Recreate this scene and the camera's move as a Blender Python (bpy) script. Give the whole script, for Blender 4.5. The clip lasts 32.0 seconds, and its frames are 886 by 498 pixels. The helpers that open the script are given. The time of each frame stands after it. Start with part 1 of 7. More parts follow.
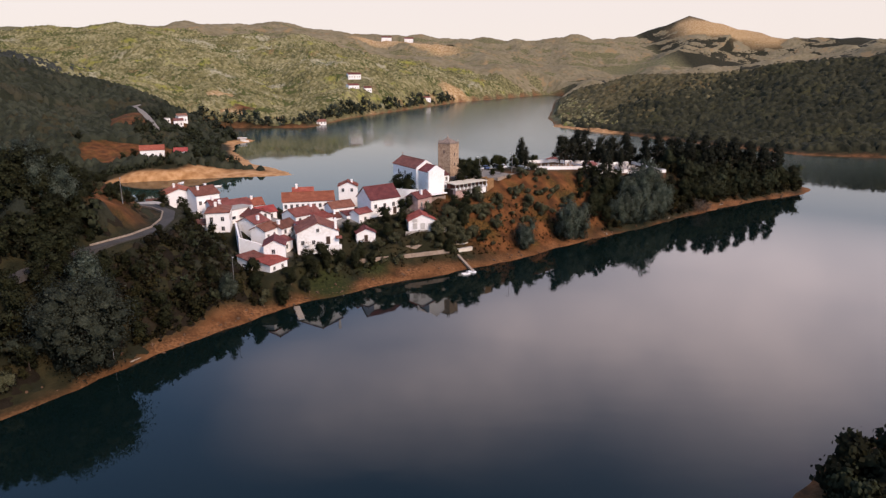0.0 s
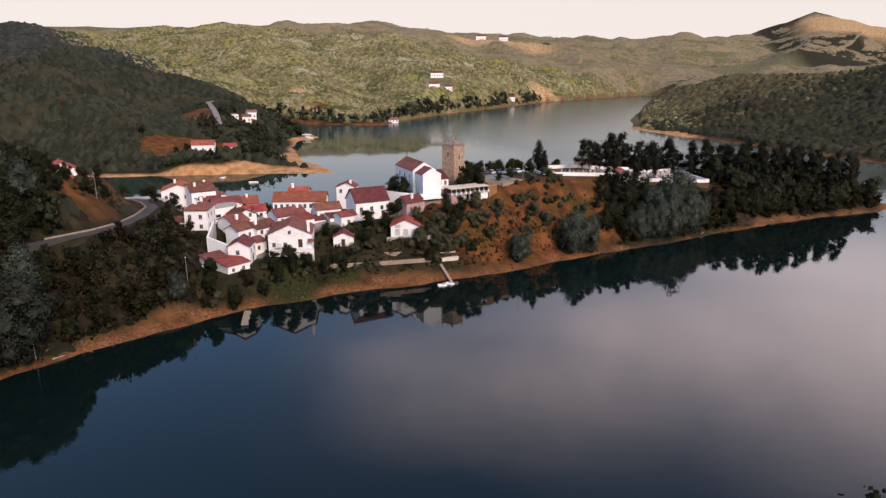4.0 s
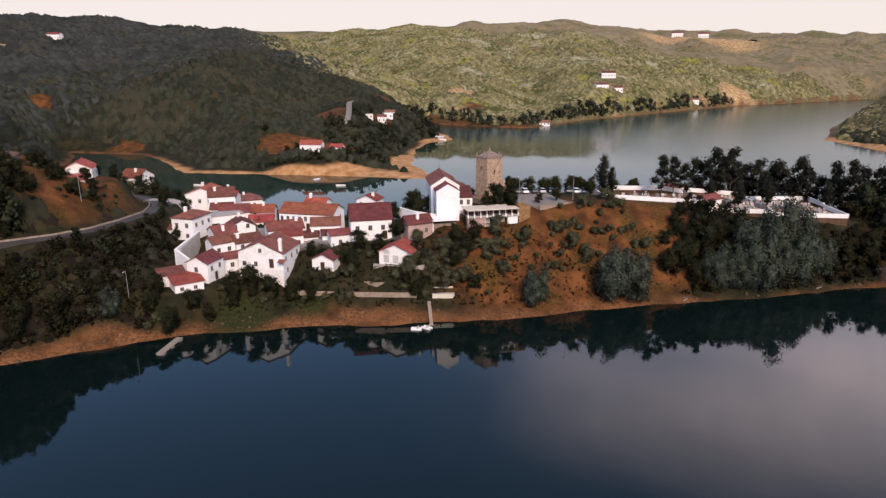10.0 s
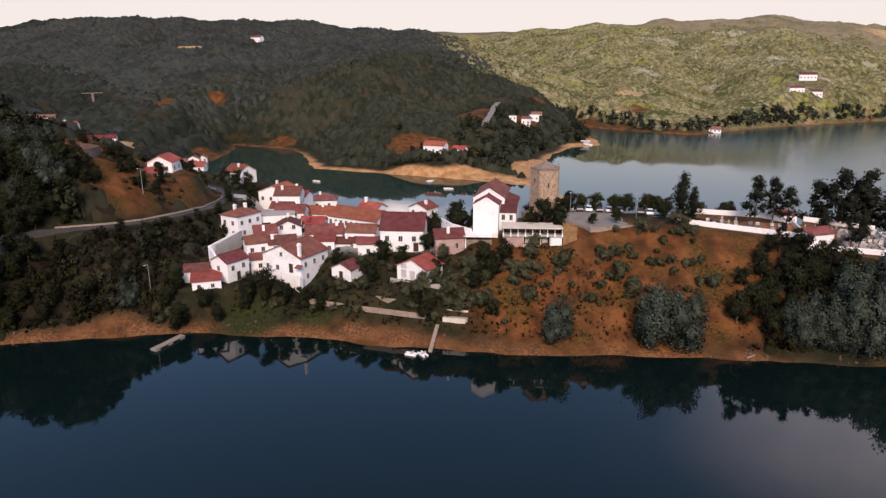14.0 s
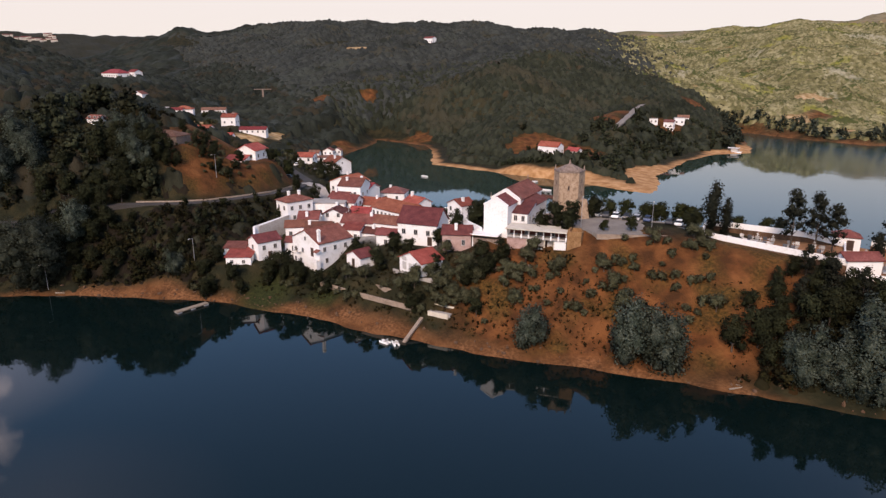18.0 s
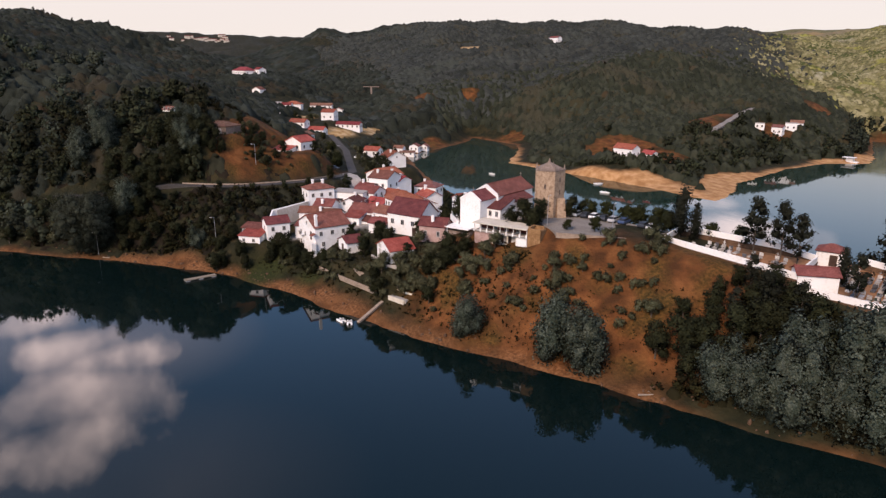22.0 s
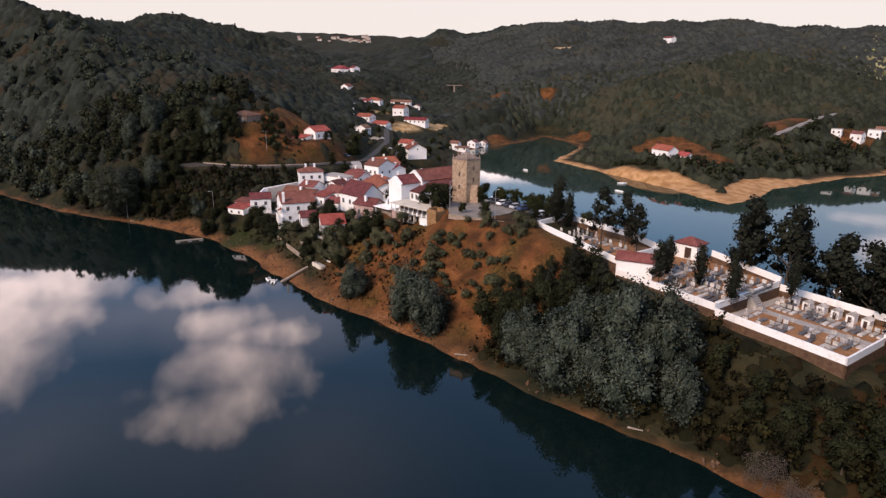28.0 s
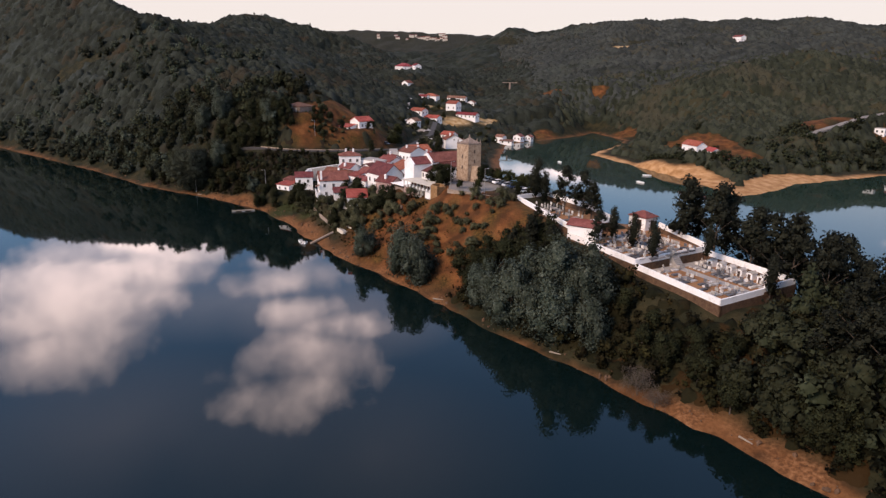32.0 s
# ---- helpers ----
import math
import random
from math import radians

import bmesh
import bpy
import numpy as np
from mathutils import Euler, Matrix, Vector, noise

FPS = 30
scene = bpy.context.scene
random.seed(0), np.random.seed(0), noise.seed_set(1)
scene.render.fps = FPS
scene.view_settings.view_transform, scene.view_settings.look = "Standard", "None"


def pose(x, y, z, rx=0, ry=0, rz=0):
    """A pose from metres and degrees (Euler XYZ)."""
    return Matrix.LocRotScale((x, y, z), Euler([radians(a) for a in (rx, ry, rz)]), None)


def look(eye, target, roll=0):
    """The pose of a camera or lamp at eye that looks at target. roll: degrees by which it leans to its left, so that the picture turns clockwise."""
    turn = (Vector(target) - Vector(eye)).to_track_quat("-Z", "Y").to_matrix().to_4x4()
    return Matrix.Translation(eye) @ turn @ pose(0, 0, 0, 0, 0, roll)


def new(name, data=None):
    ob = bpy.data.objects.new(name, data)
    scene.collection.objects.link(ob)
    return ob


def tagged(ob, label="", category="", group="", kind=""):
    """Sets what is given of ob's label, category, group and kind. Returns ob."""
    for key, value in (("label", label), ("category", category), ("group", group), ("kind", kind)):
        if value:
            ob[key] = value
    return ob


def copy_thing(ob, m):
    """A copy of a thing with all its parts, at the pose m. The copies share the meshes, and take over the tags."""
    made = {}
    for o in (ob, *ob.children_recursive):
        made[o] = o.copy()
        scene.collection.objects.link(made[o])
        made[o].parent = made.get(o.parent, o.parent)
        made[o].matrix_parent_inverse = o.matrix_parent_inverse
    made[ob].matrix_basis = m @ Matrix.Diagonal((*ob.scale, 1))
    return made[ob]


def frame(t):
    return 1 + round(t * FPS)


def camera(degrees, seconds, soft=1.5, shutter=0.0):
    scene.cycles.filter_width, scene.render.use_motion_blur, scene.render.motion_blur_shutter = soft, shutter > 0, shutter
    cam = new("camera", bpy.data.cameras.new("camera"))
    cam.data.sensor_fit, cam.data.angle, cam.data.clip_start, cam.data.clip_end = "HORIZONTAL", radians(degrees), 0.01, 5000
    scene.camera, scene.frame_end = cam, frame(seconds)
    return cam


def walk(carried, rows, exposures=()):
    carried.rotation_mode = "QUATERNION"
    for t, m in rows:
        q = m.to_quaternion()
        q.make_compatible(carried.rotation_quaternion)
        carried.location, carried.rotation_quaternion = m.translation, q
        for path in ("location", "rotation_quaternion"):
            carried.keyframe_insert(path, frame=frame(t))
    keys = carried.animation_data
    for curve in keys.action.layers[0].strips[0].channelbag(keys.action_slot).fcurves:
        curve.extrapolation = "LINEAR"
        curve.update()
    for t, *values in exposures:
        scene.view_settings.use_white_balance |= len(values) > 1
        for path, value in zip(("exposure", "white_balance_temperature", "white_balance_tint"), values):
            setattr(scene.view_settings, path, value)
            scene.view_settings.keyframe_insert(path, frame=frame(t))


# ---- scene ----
cam = camera(67.94, 32.0, soft=1.35)
PATH = [
    (0.0, 0.15, -0.69, 58.59, 74.324, 0.019, 0.124),
    (0.5, 4.84, -0.14, 58.51, 74.322, 0.006, 1.203),
    (1.0, 9.50, 0.78, 58.45, 74.306, -0.014, 2.270),
    (1.5, 14.02, 2.09, 58.39, 74.295, -0.052, 3.350),
    (2.0, 18.38, 3.77, 58.35, 74.279, -0.076, 4.413),
    (2.5, 22.48, 5.86, 58.34, 74.269, -0.100, 5.477),
    (3.0, 26.33, 8.27, 58.30, 74.246, -0.133, 6.617),
    (3.5, 30.03, 11.01, 58.23, 74.235, -0.139, 7.928),
    (5.5, 44.12, 24.23, 58.00, 74.195, -0.130, 13.133),
    (6.0, 47.45, 28.07, 57.92, 74.190, -0.091, 14.439),
    (6.5, 50.84, 31.98, 57.83, 74.192, -0.044, 15.755),
    (7.0, 54.26, 36.00, 57.70, 74.198, 0.012, 17.047),
    (7.5, 57.68, 40.07, 57.59, 74.200, 0.056, 18.326),
    (8.0, 61.02, 44.19, 57.47, 74.203, 0.110, 19.538),
    (8.5, 64.29, 48.40, 57.40, 74.217, 0.137, 20.707),
    (9.0, 67.29, 52.68, 57.28, 74.247, 0.138, 22.177),
    (9.5, 70.26, 56.98, 57.23, 74.247, 0.155, 24.568),
    (10.0, 72.94, 61.38, 57.27, 74.249, 0.112, 26.545),
    (10.5, 75.55, 65.79, 57.21, 74.277, 0.110, 28.498),
    (11.0, 77.99, 70.32, 57.22, 74.280, 0.114, 30.439),
    (11.5, 80.41, 74.78, 57.29, 74.294, 0.096, 32.419),
    (12.0, 83.07, 79.17, 57.27, 74.301, 0.086, 34.566),
    (12.5, 85.95, 83.38, 57.34, 74.286, 0.064, 36.705),
    (13.0, 89.05, 87.42, 57.31, 74.287, 0.071, 38.831),
    (13.5, 92.40, 91.36, 57.31, 74.282, 0.074, 40.981),
    (14.0, 95.84, 95.19, 57.30, 74.293, 0.074, 43.122),
    (14.5, 99.27, 98.85, 57.27, 74.302, 0.051, 45.216),
    (16.5, 113.51, 114.10, 57.00, 74.310, 0.008, 53.985),
    (17.0, 116.99, 117.98, 56.97, 74.313, -0.029, 56.164),
    (17.5, 120.37, 121.94, 56.91, 74.307, -0.058, 58.118),
    (18.0, 123.69, 126.00, 56.83, 74.332, -0.052, 59.439),
    (18.5, 126.92, 130.07, 56.78, 74.329, -0.079, 60.513),
    (19.0, 130.03, 134.11, 56.74, 74.324, -0.107, 62.097),
    (19.5, 133.04, 138.27, 56.73, 74.322, -0.130, 63.837),
    (20.0, 135.96, 142.40, 56.70, 74.315, -0.173, 65.531),
    (20.5, 138.82, 146.64, 56.64, 74.320, -0.199, 67.245),
    (21.0, 141.52, 150.87, 56.65, 74.304, -0.259, 68.860),
    (21.5, 144.12, 155.23, 56.65, 74.293, -0.282, 70.469),
    (22.0, 146.56, 159.69, 56.63, 74.272, -0.328, 72.059),
    (22.5, 148.90, 164.17, 56.62, 74.274, -0.348, 73.600),
    (23.0, 151.18, 168.71, 56.66, 74.264, -0.395, 74.751),
    (23.5, 153.33, 173.31, 56.61, 74.252, -0.424, 75.915),
    (24.0, 155.41, 177.93, 56.57, 74.240, -0.435, 77.140),
    (24.5, 157.49, 182.62, 56.53, 74.238, -0.449, 78.388),
    (26.5, 166.99, 200.74, 56.60, 74.211, -0.554, 82.215),
    (27.0, 170.12, 204.51, 56.54, 74.217, -0.606, 82.865),
    (27.5, 173.61, 207.63, 56.54, 74.208, -0.652, 83.501),
    (28.0, 177.43, 210.05, 56.55, 74.194, -0.688, 84.265),
    (28.5, 181.44, 212.03, 56.54, 74.172, -0.736, 85.149),
    (29.0, 185.67, 213.71, 56.56, 74.153, -0.767, 86.077),
    (29.5, 190.00, 215.53, 56.58, 74.114, -0.774, 87.011),
    (30.0, 194.30, 217.58, 56.61, 74.088, -0.805, 87.953),
    (30.5, 198.44, 220.00, 56.64, 74.061, -0.822, 88.894),
    (31.0, 202.33, 222.63, 56.71, 74.020, -0.842, 89.575),
    (31.5, 205.93, 225.76, 56.78, 73.983, -0.865, 90.266),
    (32.0, 209.08, 229.21, 56.82, 73.949, -0.880, 90.969),
]
walk(cam, [(t, pose(*row)) for t, *row in PATH], exposures=[(0.0, 0.6, 7600, 27), (32.0, 0.6, 7600, 27)])

# ---- light ----
world = bpy.data.worlds.new("sky")
scene.world = world
world.use_nodes = True
SUN_AZ, SUN_EL = 138.0, 38.0        # degrees, clockwise from +y


def build_sky():
    nt = world.node_tree
    nt.nodes.clear()
    N, L = nt.nodes.new, nt.links.new
    out, bg, sky = N("ShaderNodeOutputWorld"), N("ShaderNodeBackground"), N("ShaderNodeTexSky")
    sky.sky_type, sky.sun_disc = "NISHITA", False
    sky.sun_elevation, sky.sun_rotation = radians(SUN_EL), radians(SUN_AZ)
    sky.air_density, sky.dust_density, sky.ozone_density = 1.0, 0.5, 3.0
    tc, sep = N("ShaderNodeTexCoord"), N("ShaderNodeSeparateXYZ")
    L(tc.outputs["Generated"], sep.inputs[0])

    def m(op, a, b=None, c=None, clamp=False):
        n = N("ShaderNodeMath")
        n.operation, n.use_clamp = op, clamp
        for i, v in enumerate((a, b, c)):
            if v is None:
                continue
            if isinstance(v, (int, float)):
                n.inputs[i].default_value = v
            else:
                L(v, n.inputs[i])
        return n.outputs[0]

    # project the direction on a flat cloud deck
    h = m("MAXIMUM", sep.outputs[2], 0.02)
    cx, cy = m("DIVIDE", sep.outputs[0], h), m("DIVIDE", sep.outputs[1], h)
    big, fine = N("ShaderNodeTexNoise"), N("ShaderNodeTexNoise")
    big.inputs["Scale"].default_value, big.inputs["Detail"].default_value = 4.2, 5
    fine.inputs["Scale"].default_value, fine.inputs["Detail"].default_value = 13.0, 5
    for n in (big, fine):
        L(tc.outputs["Generated"], n.inputs["Vector"])
    total = None
    # heaped clouds: centre on the deck, radius, weight
    for ax, ay, r, w in CLOUDS:
        dx, dy = m("SUBTRACT", cx, ax), m("SUBTRACT", cy, ay)
        q = m("SQRT", m("ADD", m("MULTIPLY", dx, dx), m("MULTIPLY", dy, dy)))
        g = m("MULTIPLY", m("SUBTRACT", 1.0, m("DIVIDE", q, r), clamp=True), w)
        total = g if total is None else m("MAXIMUM", total, g)
    rough = m("ADD", m("MULTIPLY", big.outputs[0], 1.5), m("MULTIPLY", fine.outputs[0], 1.5))
    mask = m("MULTIPLY", m("SUBTRACT", m("ADD", total, rough), 1.74), 1.7, clamp=True)
    mask = m("MINIMUM", mask, m("MULTIPLY", total, 8.0))
    # billows: brighter heads, greyer hollows
    billow = N("ShaderNodeTexNoise")
    billow.inputs["Scale"].default_value, billow.inputs["Detail"].default_value = 9.0, 4
    L(tc.outputs["Generated"], billow.inputs["Vector"])
    mask = m("MULTIPLY", mask, m("ADD", m("MULTIPLY", m("SUBTRACT", billow.outputs[0], 0.34), 2.2, clamp=True), 0.3), clamp=True)
    # thin veil over the whole sky, thick haze to the horizon
    thin = None
    for ax, ay, r, w in VEILS:
        dx, dy = m("SUBTRACT", cx, ax), m("SUBTRACT", cy, ay)
        q = m("SQRT", m("ADD", m("MULTIPLY", dx, dx), m("MULTIPLY", dy, dy)))
        g = m("MULTIPLY", m("SUBTRACT", 1.0, m("DIVIDE", q, r), clamp=True), w)
        thin = g if thin is None else m("ADD", thin, g)
    veil = m("MULTIPLY", m("ADD", thin, 0.004), m("ADD", m("MULTIPLY", big.outputs[0], 1.2), 0.3))
    side = m("MULTIPLY_ADD", sep.outputs[1], 0.55, m("MULTIPLY_ADD", sep.outputs[0], 0.4, 0.45), clamp=True)
    reach = m("MULTIPLY_ADD", side, 0.27, 0.08)
    haze = m("POWER", m("DIVIDE", m("SUBTRACT", m("ADD", reach, 0.1), sep.outputs[2]), reach, clamp=True), 1.4)

    def blend(fac, a, b):
        n = N("ShaderNodeMix")
        n.data_type = "RGBA"
        for k, v in ((0, fac), (6, a), (7, b)):
            if isinstance(v, tuple):
                n.inputs[k].default_value = v
            else:
                L(v, n.inputs[k])
        return n.outputs[2]

    cool = N("ShaderNodeMix")
    cool.data_type, cool.blend_type = "RGBA", "MULTIPLY"
    cool.inputs[0].default_value, cool.inputs[7].default_value = 1.0, (0.63, 0.94, 1.05, 1)
    L(sky.outputs[0], cool.inputs[6])
    hazy = blend(m("MULTIPLY", haze, 0.95), cool.outputs[2], (3.68, 3.88, 3.87, 1))
    L(blend(m("MAXIMUM", mask, veil, clamp=True), hazy, (18.0, 17.0, 17.2, 1)), bg.inputs[0])
    bg.inputs[1].default_value = 0.14
    L(bg.outputs[0], out.inputs[0])


CLOUDS = [(-3.45, -1.8, 0.78, 1.25), (-2.95, -1.68, 0.78, 1.25), (-2.55, -1.52, 0.64, 1.2), (-2.15, -1.3, 0.44, 1.1), (-3.3, -1.4, 0.46, 1.1),
          (-2.88, -0.74, 0.48, 1.2), (-2.55, -0.62, 0.4, 1.2), (-2.4, -0.45, 0.34, 1.05), (-2.1, -0.55, 0.42, 1.2), (-1.85, -0.5, 0.3, 1.1), (-3.2, -0.9, 0.35, 0.9),
          (-3.35, 3.0, 0.75, 1.05), (-4.1, 3.3, 0.5, 0.95), (-6.2, 1.1, 0.9, 1.05), (-4.8, -1.4, 1.6, 0.9), (3.0, -2.0, 1.2, 0.9), (-1.0, -3.0, 1.0, 0.9)]
VEILS = [(-0.36, 1.74, 0.36, 0.13), (-2.5, -0.4, 0.5, 0.2), (-2.6, -0.95, 0.45, 0.14), (-1.6, -0.9, 0.55, 0.09), (-1.5, -0.2, 0.5, 0.07), (0.25, 2.35, 0.7, 0.26), (0.95, 2.25, 0.9, 0.24), (0.0, 1.85, 0.45, 0.2), (1.6, 2.9, 1.9, 0.46), (0.9, 2.0, 1.1, 0.14), (-0.2, 1.95, 0.55, 0.11), (0.1, 1.72, 0.4, 0.09), (-0.6, 2.1, 0.4, 0.07), (-0.3, 2.1, 0.9, 0.05), (-0.5, 2.07, 0.26, 0.1), (-0.24, 2.0, 0.26, 0.1), (-0.02, 2.02, 0.28, 0.07), (-0.28, 2.38, 0.42, 0.08)]
build_sky()
sun = new("sun", bpy.data.lights.new("sun", "SUN"))
sun.data.energy, sun.data.angle, sun.data.color = 2.3, radians(22), (1.0, 0.86, 0.7)
SUN_WAY = Vector((math.sin(radians(SUN_AZ)) * math.cos(radians(SUN_EL)), math.cos(radians(SUN_AZ)) * math.cos(radians(SUN_EL)), math.sin(radians(SUN_EL))))
sun.matrix_world = look(SUN_WAY * 500, (0, 0, 0))


# ---- materials ----
def material(name, colours, scale=1.0, rough=0.85, bump=0.3, detail=6, fine=8.0, per_object=0.0, per_island=0.0, metal=0.0, bump_dist=0.05, spec=0.3, tone=0.0, soft=False):
    """A node material: two scales of noise blend the colours, a finer one gives relief."""
    if soft:                                # the leaf's face alone: part of its light passes through
        colours = [tuple(v * 1.5 for v in c) for c in colours]
    mat = bpy.data.materials.new(name)
    mat.use_nodes = True
    nt = mat.node_tree
    N, L = nt.nodes.new, nt.links.new
    bsdf = nt.nodes["Principled BSDF"]
    tc = N("ShaderNodeTexCoord")
    n1, n2 = N("ShaderNodeTexNoise"), N("ShaderNodeTexNoise")
    n1.inputs["Scale"].default_value, n1.inputs["Detail"].default_value = scale, detail
    n2.inputs["Scale"].default_value, n2.inputs["Detail"].default_value = scale * fine, 4
    geo = N("ShaderNodeNewGeometry")
    for n in (n1, n2):
        L(geo.outputs["Position"], n.inputs["Vector"])
    mixv = N("ShaderNodeMath")
    mixv.operation = "MULTIPLY_ADD"
    L(n2.outputs[0], mixv.inputs[0])
    mixv.inputs[1].default_value = 0.5
    half = N("ShaderNodeMath")
    half.operation = "MULTIPLY"
    L(n1.outputs[0], half.inputs[0])
    half.inputs[1].default_value = 0.5
    L(half.outputs[0], mixv.inputs[2])
    ramp = N("ShaderNodeValToRGB")
    els = ramp.color_ramp.elements
    k = len(colours)
    while len(els) < k:
        els.new(0.5)
    for i, c in enumerate(colours):
        els[i].position = 0.36 + 0.28 * i / max(1, k - 1)
        els[i].color = (*c, 1)
    L(mixv.outputs[0], ramp.inputs[0])
    col = ramp.outputs[0]
    if tone:
        a = N("ShaderNodeAttribute")
        a.attribute_name = "tone"
        info = N("ShaderNodeObjectInfo")
        both = N("ShaderNodeMath")
        both.operation = "MULTIPLY_ADD"
        L(info.outputs["Random"], both.inputs[0])
        both.inputs[1].default_value = 0.35
        L(a.outputs["Fac"], both.inputs[2])
        gain = N("ShaderNodeMapRange")
        gain.clamp = False
        gain.inputs[1].default_value, gain.inputs[2].default_value = 0, 1
        gain.inputs[3].default_value, gain.inputs[4].default_value = 1 - tone, 1 + tone
        L(both.outputs[0], gain.inputs[0])
        tint = N("ShaderNodeMapRange")
        tint.inputs[3].default_value, tint.inputs[4].default_value = 0.475, 0.515
        L(both.outputs[0], tint.inputs[0])
        shade = N("ShaderNodeHueSaturation")
        L(gain.outputs[0], shade.inputs["Value"]), L(tint.outputs[0], shade.inputs["Hue"]), L(col, shade.inputs["Color"])
        col = shade.outputs[0]
    if per_object or per_island:
        src = geo.outputs["Random Per Island"] if per_island else None
        if src is None:
            info = N("ShaderNodeObjectInfo")
            src = info.outputs["Random"]
        amount = per_island or per_object
        rng = N("ShaderNodeMapRange")
        rng.inputs[3].default_value, rng.inputs[4].default_value = 1 - amount, 1 + amount
        L(src, rng.inputs[0])
        hue = N("ShaderNodeMapRange")
        hue.inputs[3].default_value, hue.inputs[4].default_value = 0.5 - 0.05 * amount, 0.5 + 0.05 * amount
        wn = N("ShaderNodeTexWhiteNoise")
        wn.noise_dimensions = "1D"
        L(src, wn.inputs["W"]), L(wn.outputs[0], hue.inputs[0])
        hsv = N("ShaderNodeHueSaturation")
        L(rng.outputs[0], hsv.inputs["Value"]), L(hue.outputs[0], hsv.inputs["Hue"]), L(col, hsv.inputs["Color"])
        col = hsv.outputs[0]
    L(col, bsdf.inputs["Base Color"])
    bsdf.inputs["Roughness"].default_value, bsdf.inputs["Metallic"].default_value = rough, metal
    bsdf.inputs["Specular IOR Level"].default_value = spec
    if soft:
        # leaf sprays take the roundness of the clump that they grow on
        a = N("ShaderNodeAttribute")
        a.attribute_name = "clump"
        turn = N("ShaderNodeVectorTransform")
        turn.vector_type, turn.convert_from, turn.convert_to = "NORMAL", "OBJECT", "WORLD"
        L(a.outputs["Vector"], turn.inputs[0]), L(turn.outputs[0], bsdf.inputs["Normal"])
        # light passing through thin leaves
        thin, both_ways = N("ShaderNodeBsdfTranslucent"), N("ShaderNodeMixShader")
        both_ways.inputs[0].default_value = 0.3
        L(col, thin.inputs["Color"]), L(bsdf.outputs[0], both_ways.inputs[1]), L(thin.outputs[0], both_ways.inputs[2])
        L(both_ways.outputs[0], nt.nodes["Material Output"].inputs["Surface"])
    if bump:
        b = N("ShaderNodeBump")
        b.inputs["Strength"].default_value, b.inputs["Distance"].default_value = bump, bump_dist
        L(n2.outputs[0], b.inputs["Height"]), L(b.outputs[0], bsdf.inputs["Normal"])
    return mat


def roof_material(name, colours):
    """Rows of rounded clay tiles: ribs down the slope, courses across, lichen and bleached patches."""
    mat = material(name, colours, 0.6, 0.85, 0.0, per_object=0.32)
    nt = mat.node_tree
    N, L = nt.nodes.new, nt.links.new
    tc, bsdf = N("ShaderNodeTexCoord"), nt.nodes["Principled BSDF"]
    sep = N("ShaderNodeSeparateXYZ")
    L(tc.outputs["UV"], sep.inputs[0])
    waves = []
    for axis, pitch in ((0, 0.24), (1, 0.42)):
        w = N("ShaderNodeMath")
        w.operation = "MULTIPLY"
        w.inputs[1].default_value = 2 * math.pi / pitch
        L(sep.outputs[axis], w.inputs[0])
        s = N("ShaderNodeMath")
        s.operation = "SINE"
        L(w.outputs[0], s.inputs[0])
        waves.append(s)
    add = N("ShaderNodeMath")
    add.operation = "ADD"
    L(waves[0].outputs[0], add.inputs[0]), L(waves[1].outputs[0], add.inputs[1])
    b = N("ShaderNodeBump")
    b.inputs["Strength"].default_value, b.inputs["Distance"].default_value = 0.6, 0.05
    L(add.outputs[0], b.inputs["Height"]), L(b.outputs[0], bsdf.inputs["Normal"])
    return mat


M_WHITE = material("whitewash", [(0.7, 0.68, 0.65), (0.8, 0.79, 0.77), (0.83, 0.82, 0.81), (0.84, 0.83, 0.82)], 0.25, 0.9, 0.15, per_object=0.03)
M_CREAM = material("cream_plaster", [(0.5, 0.44, 0.36), (0.66, 0.6, 0.5)], 0.5, 0.9, 0.2)
M_PINK = material("faded_pink_plaster", [(0.3, 0.19, 0.165), (0.42, 0.28, 0.25), (0.5, 0.36, 0.32)], 0.7, 0.95, 0.25)
M_FIELDSTONE = material("weathered_wall_stone", [(0.2, 0.15, 0.11), (0.36, 0.28, 0.22)], 1.2, 0.95, 0.4)
M_GREYWALL = material("bare_plaster", [(0.3, 0.27, 0.24), (0.45, 0.42, 0.39)], 0.4, 0.95, 0.3)
M_ROOF = roof_material("clay_tiles", [(0.1, 0.032, 0.026), (0.165, 0.05, 0.04), (0.235, 0.085, 0.066)])
M_ROOF_NEW = roof_material("bright_clay_tiles", [(0.18, 0.04, 0.03), (0.29, 0.06, 0.043), (0.37, 0.105, 0.075)])
M_ROOF_OLD = roof_material("weathered_clay_tiles", [(0.12, 0.05, 0.04), (0.2, 0.085, 0.06), (0.24, 0.13, 0.1)])
M_STONE = material("tower_stone", [(0.2, 0.135, 0.09), (0.36, 0.25, 0.17), (0.48, 0.36, 0.26)], 1.2, 0.95, 0.6, fine=5)
M_OCHRE = material("ochre_stone", [(0.15, 0.075, 0.032), (0.25, 0.135, 0.06), (0.34, 0.2, 0.1)], 1.2, 0.95, 0.6, fine=5)
M_STONE_GREY = material("rubble_stone", [(0.14, 0.1, 0.08), (0.3, 0.23, 0.19)], 1.6, 0.95, 0.6)
M_GLASS = material("window_glass", [(0.02, 0.022, 0.026), (0.035, 0.037, 0.04)], 1.0, 0.15, 0.0, spec=0.5)
M_DARKWOOD = material("dark_wood", [(0.035, 0.02, 0.015), (0.07, 0.04, 0.028)], 2, 0.7, 0.2)
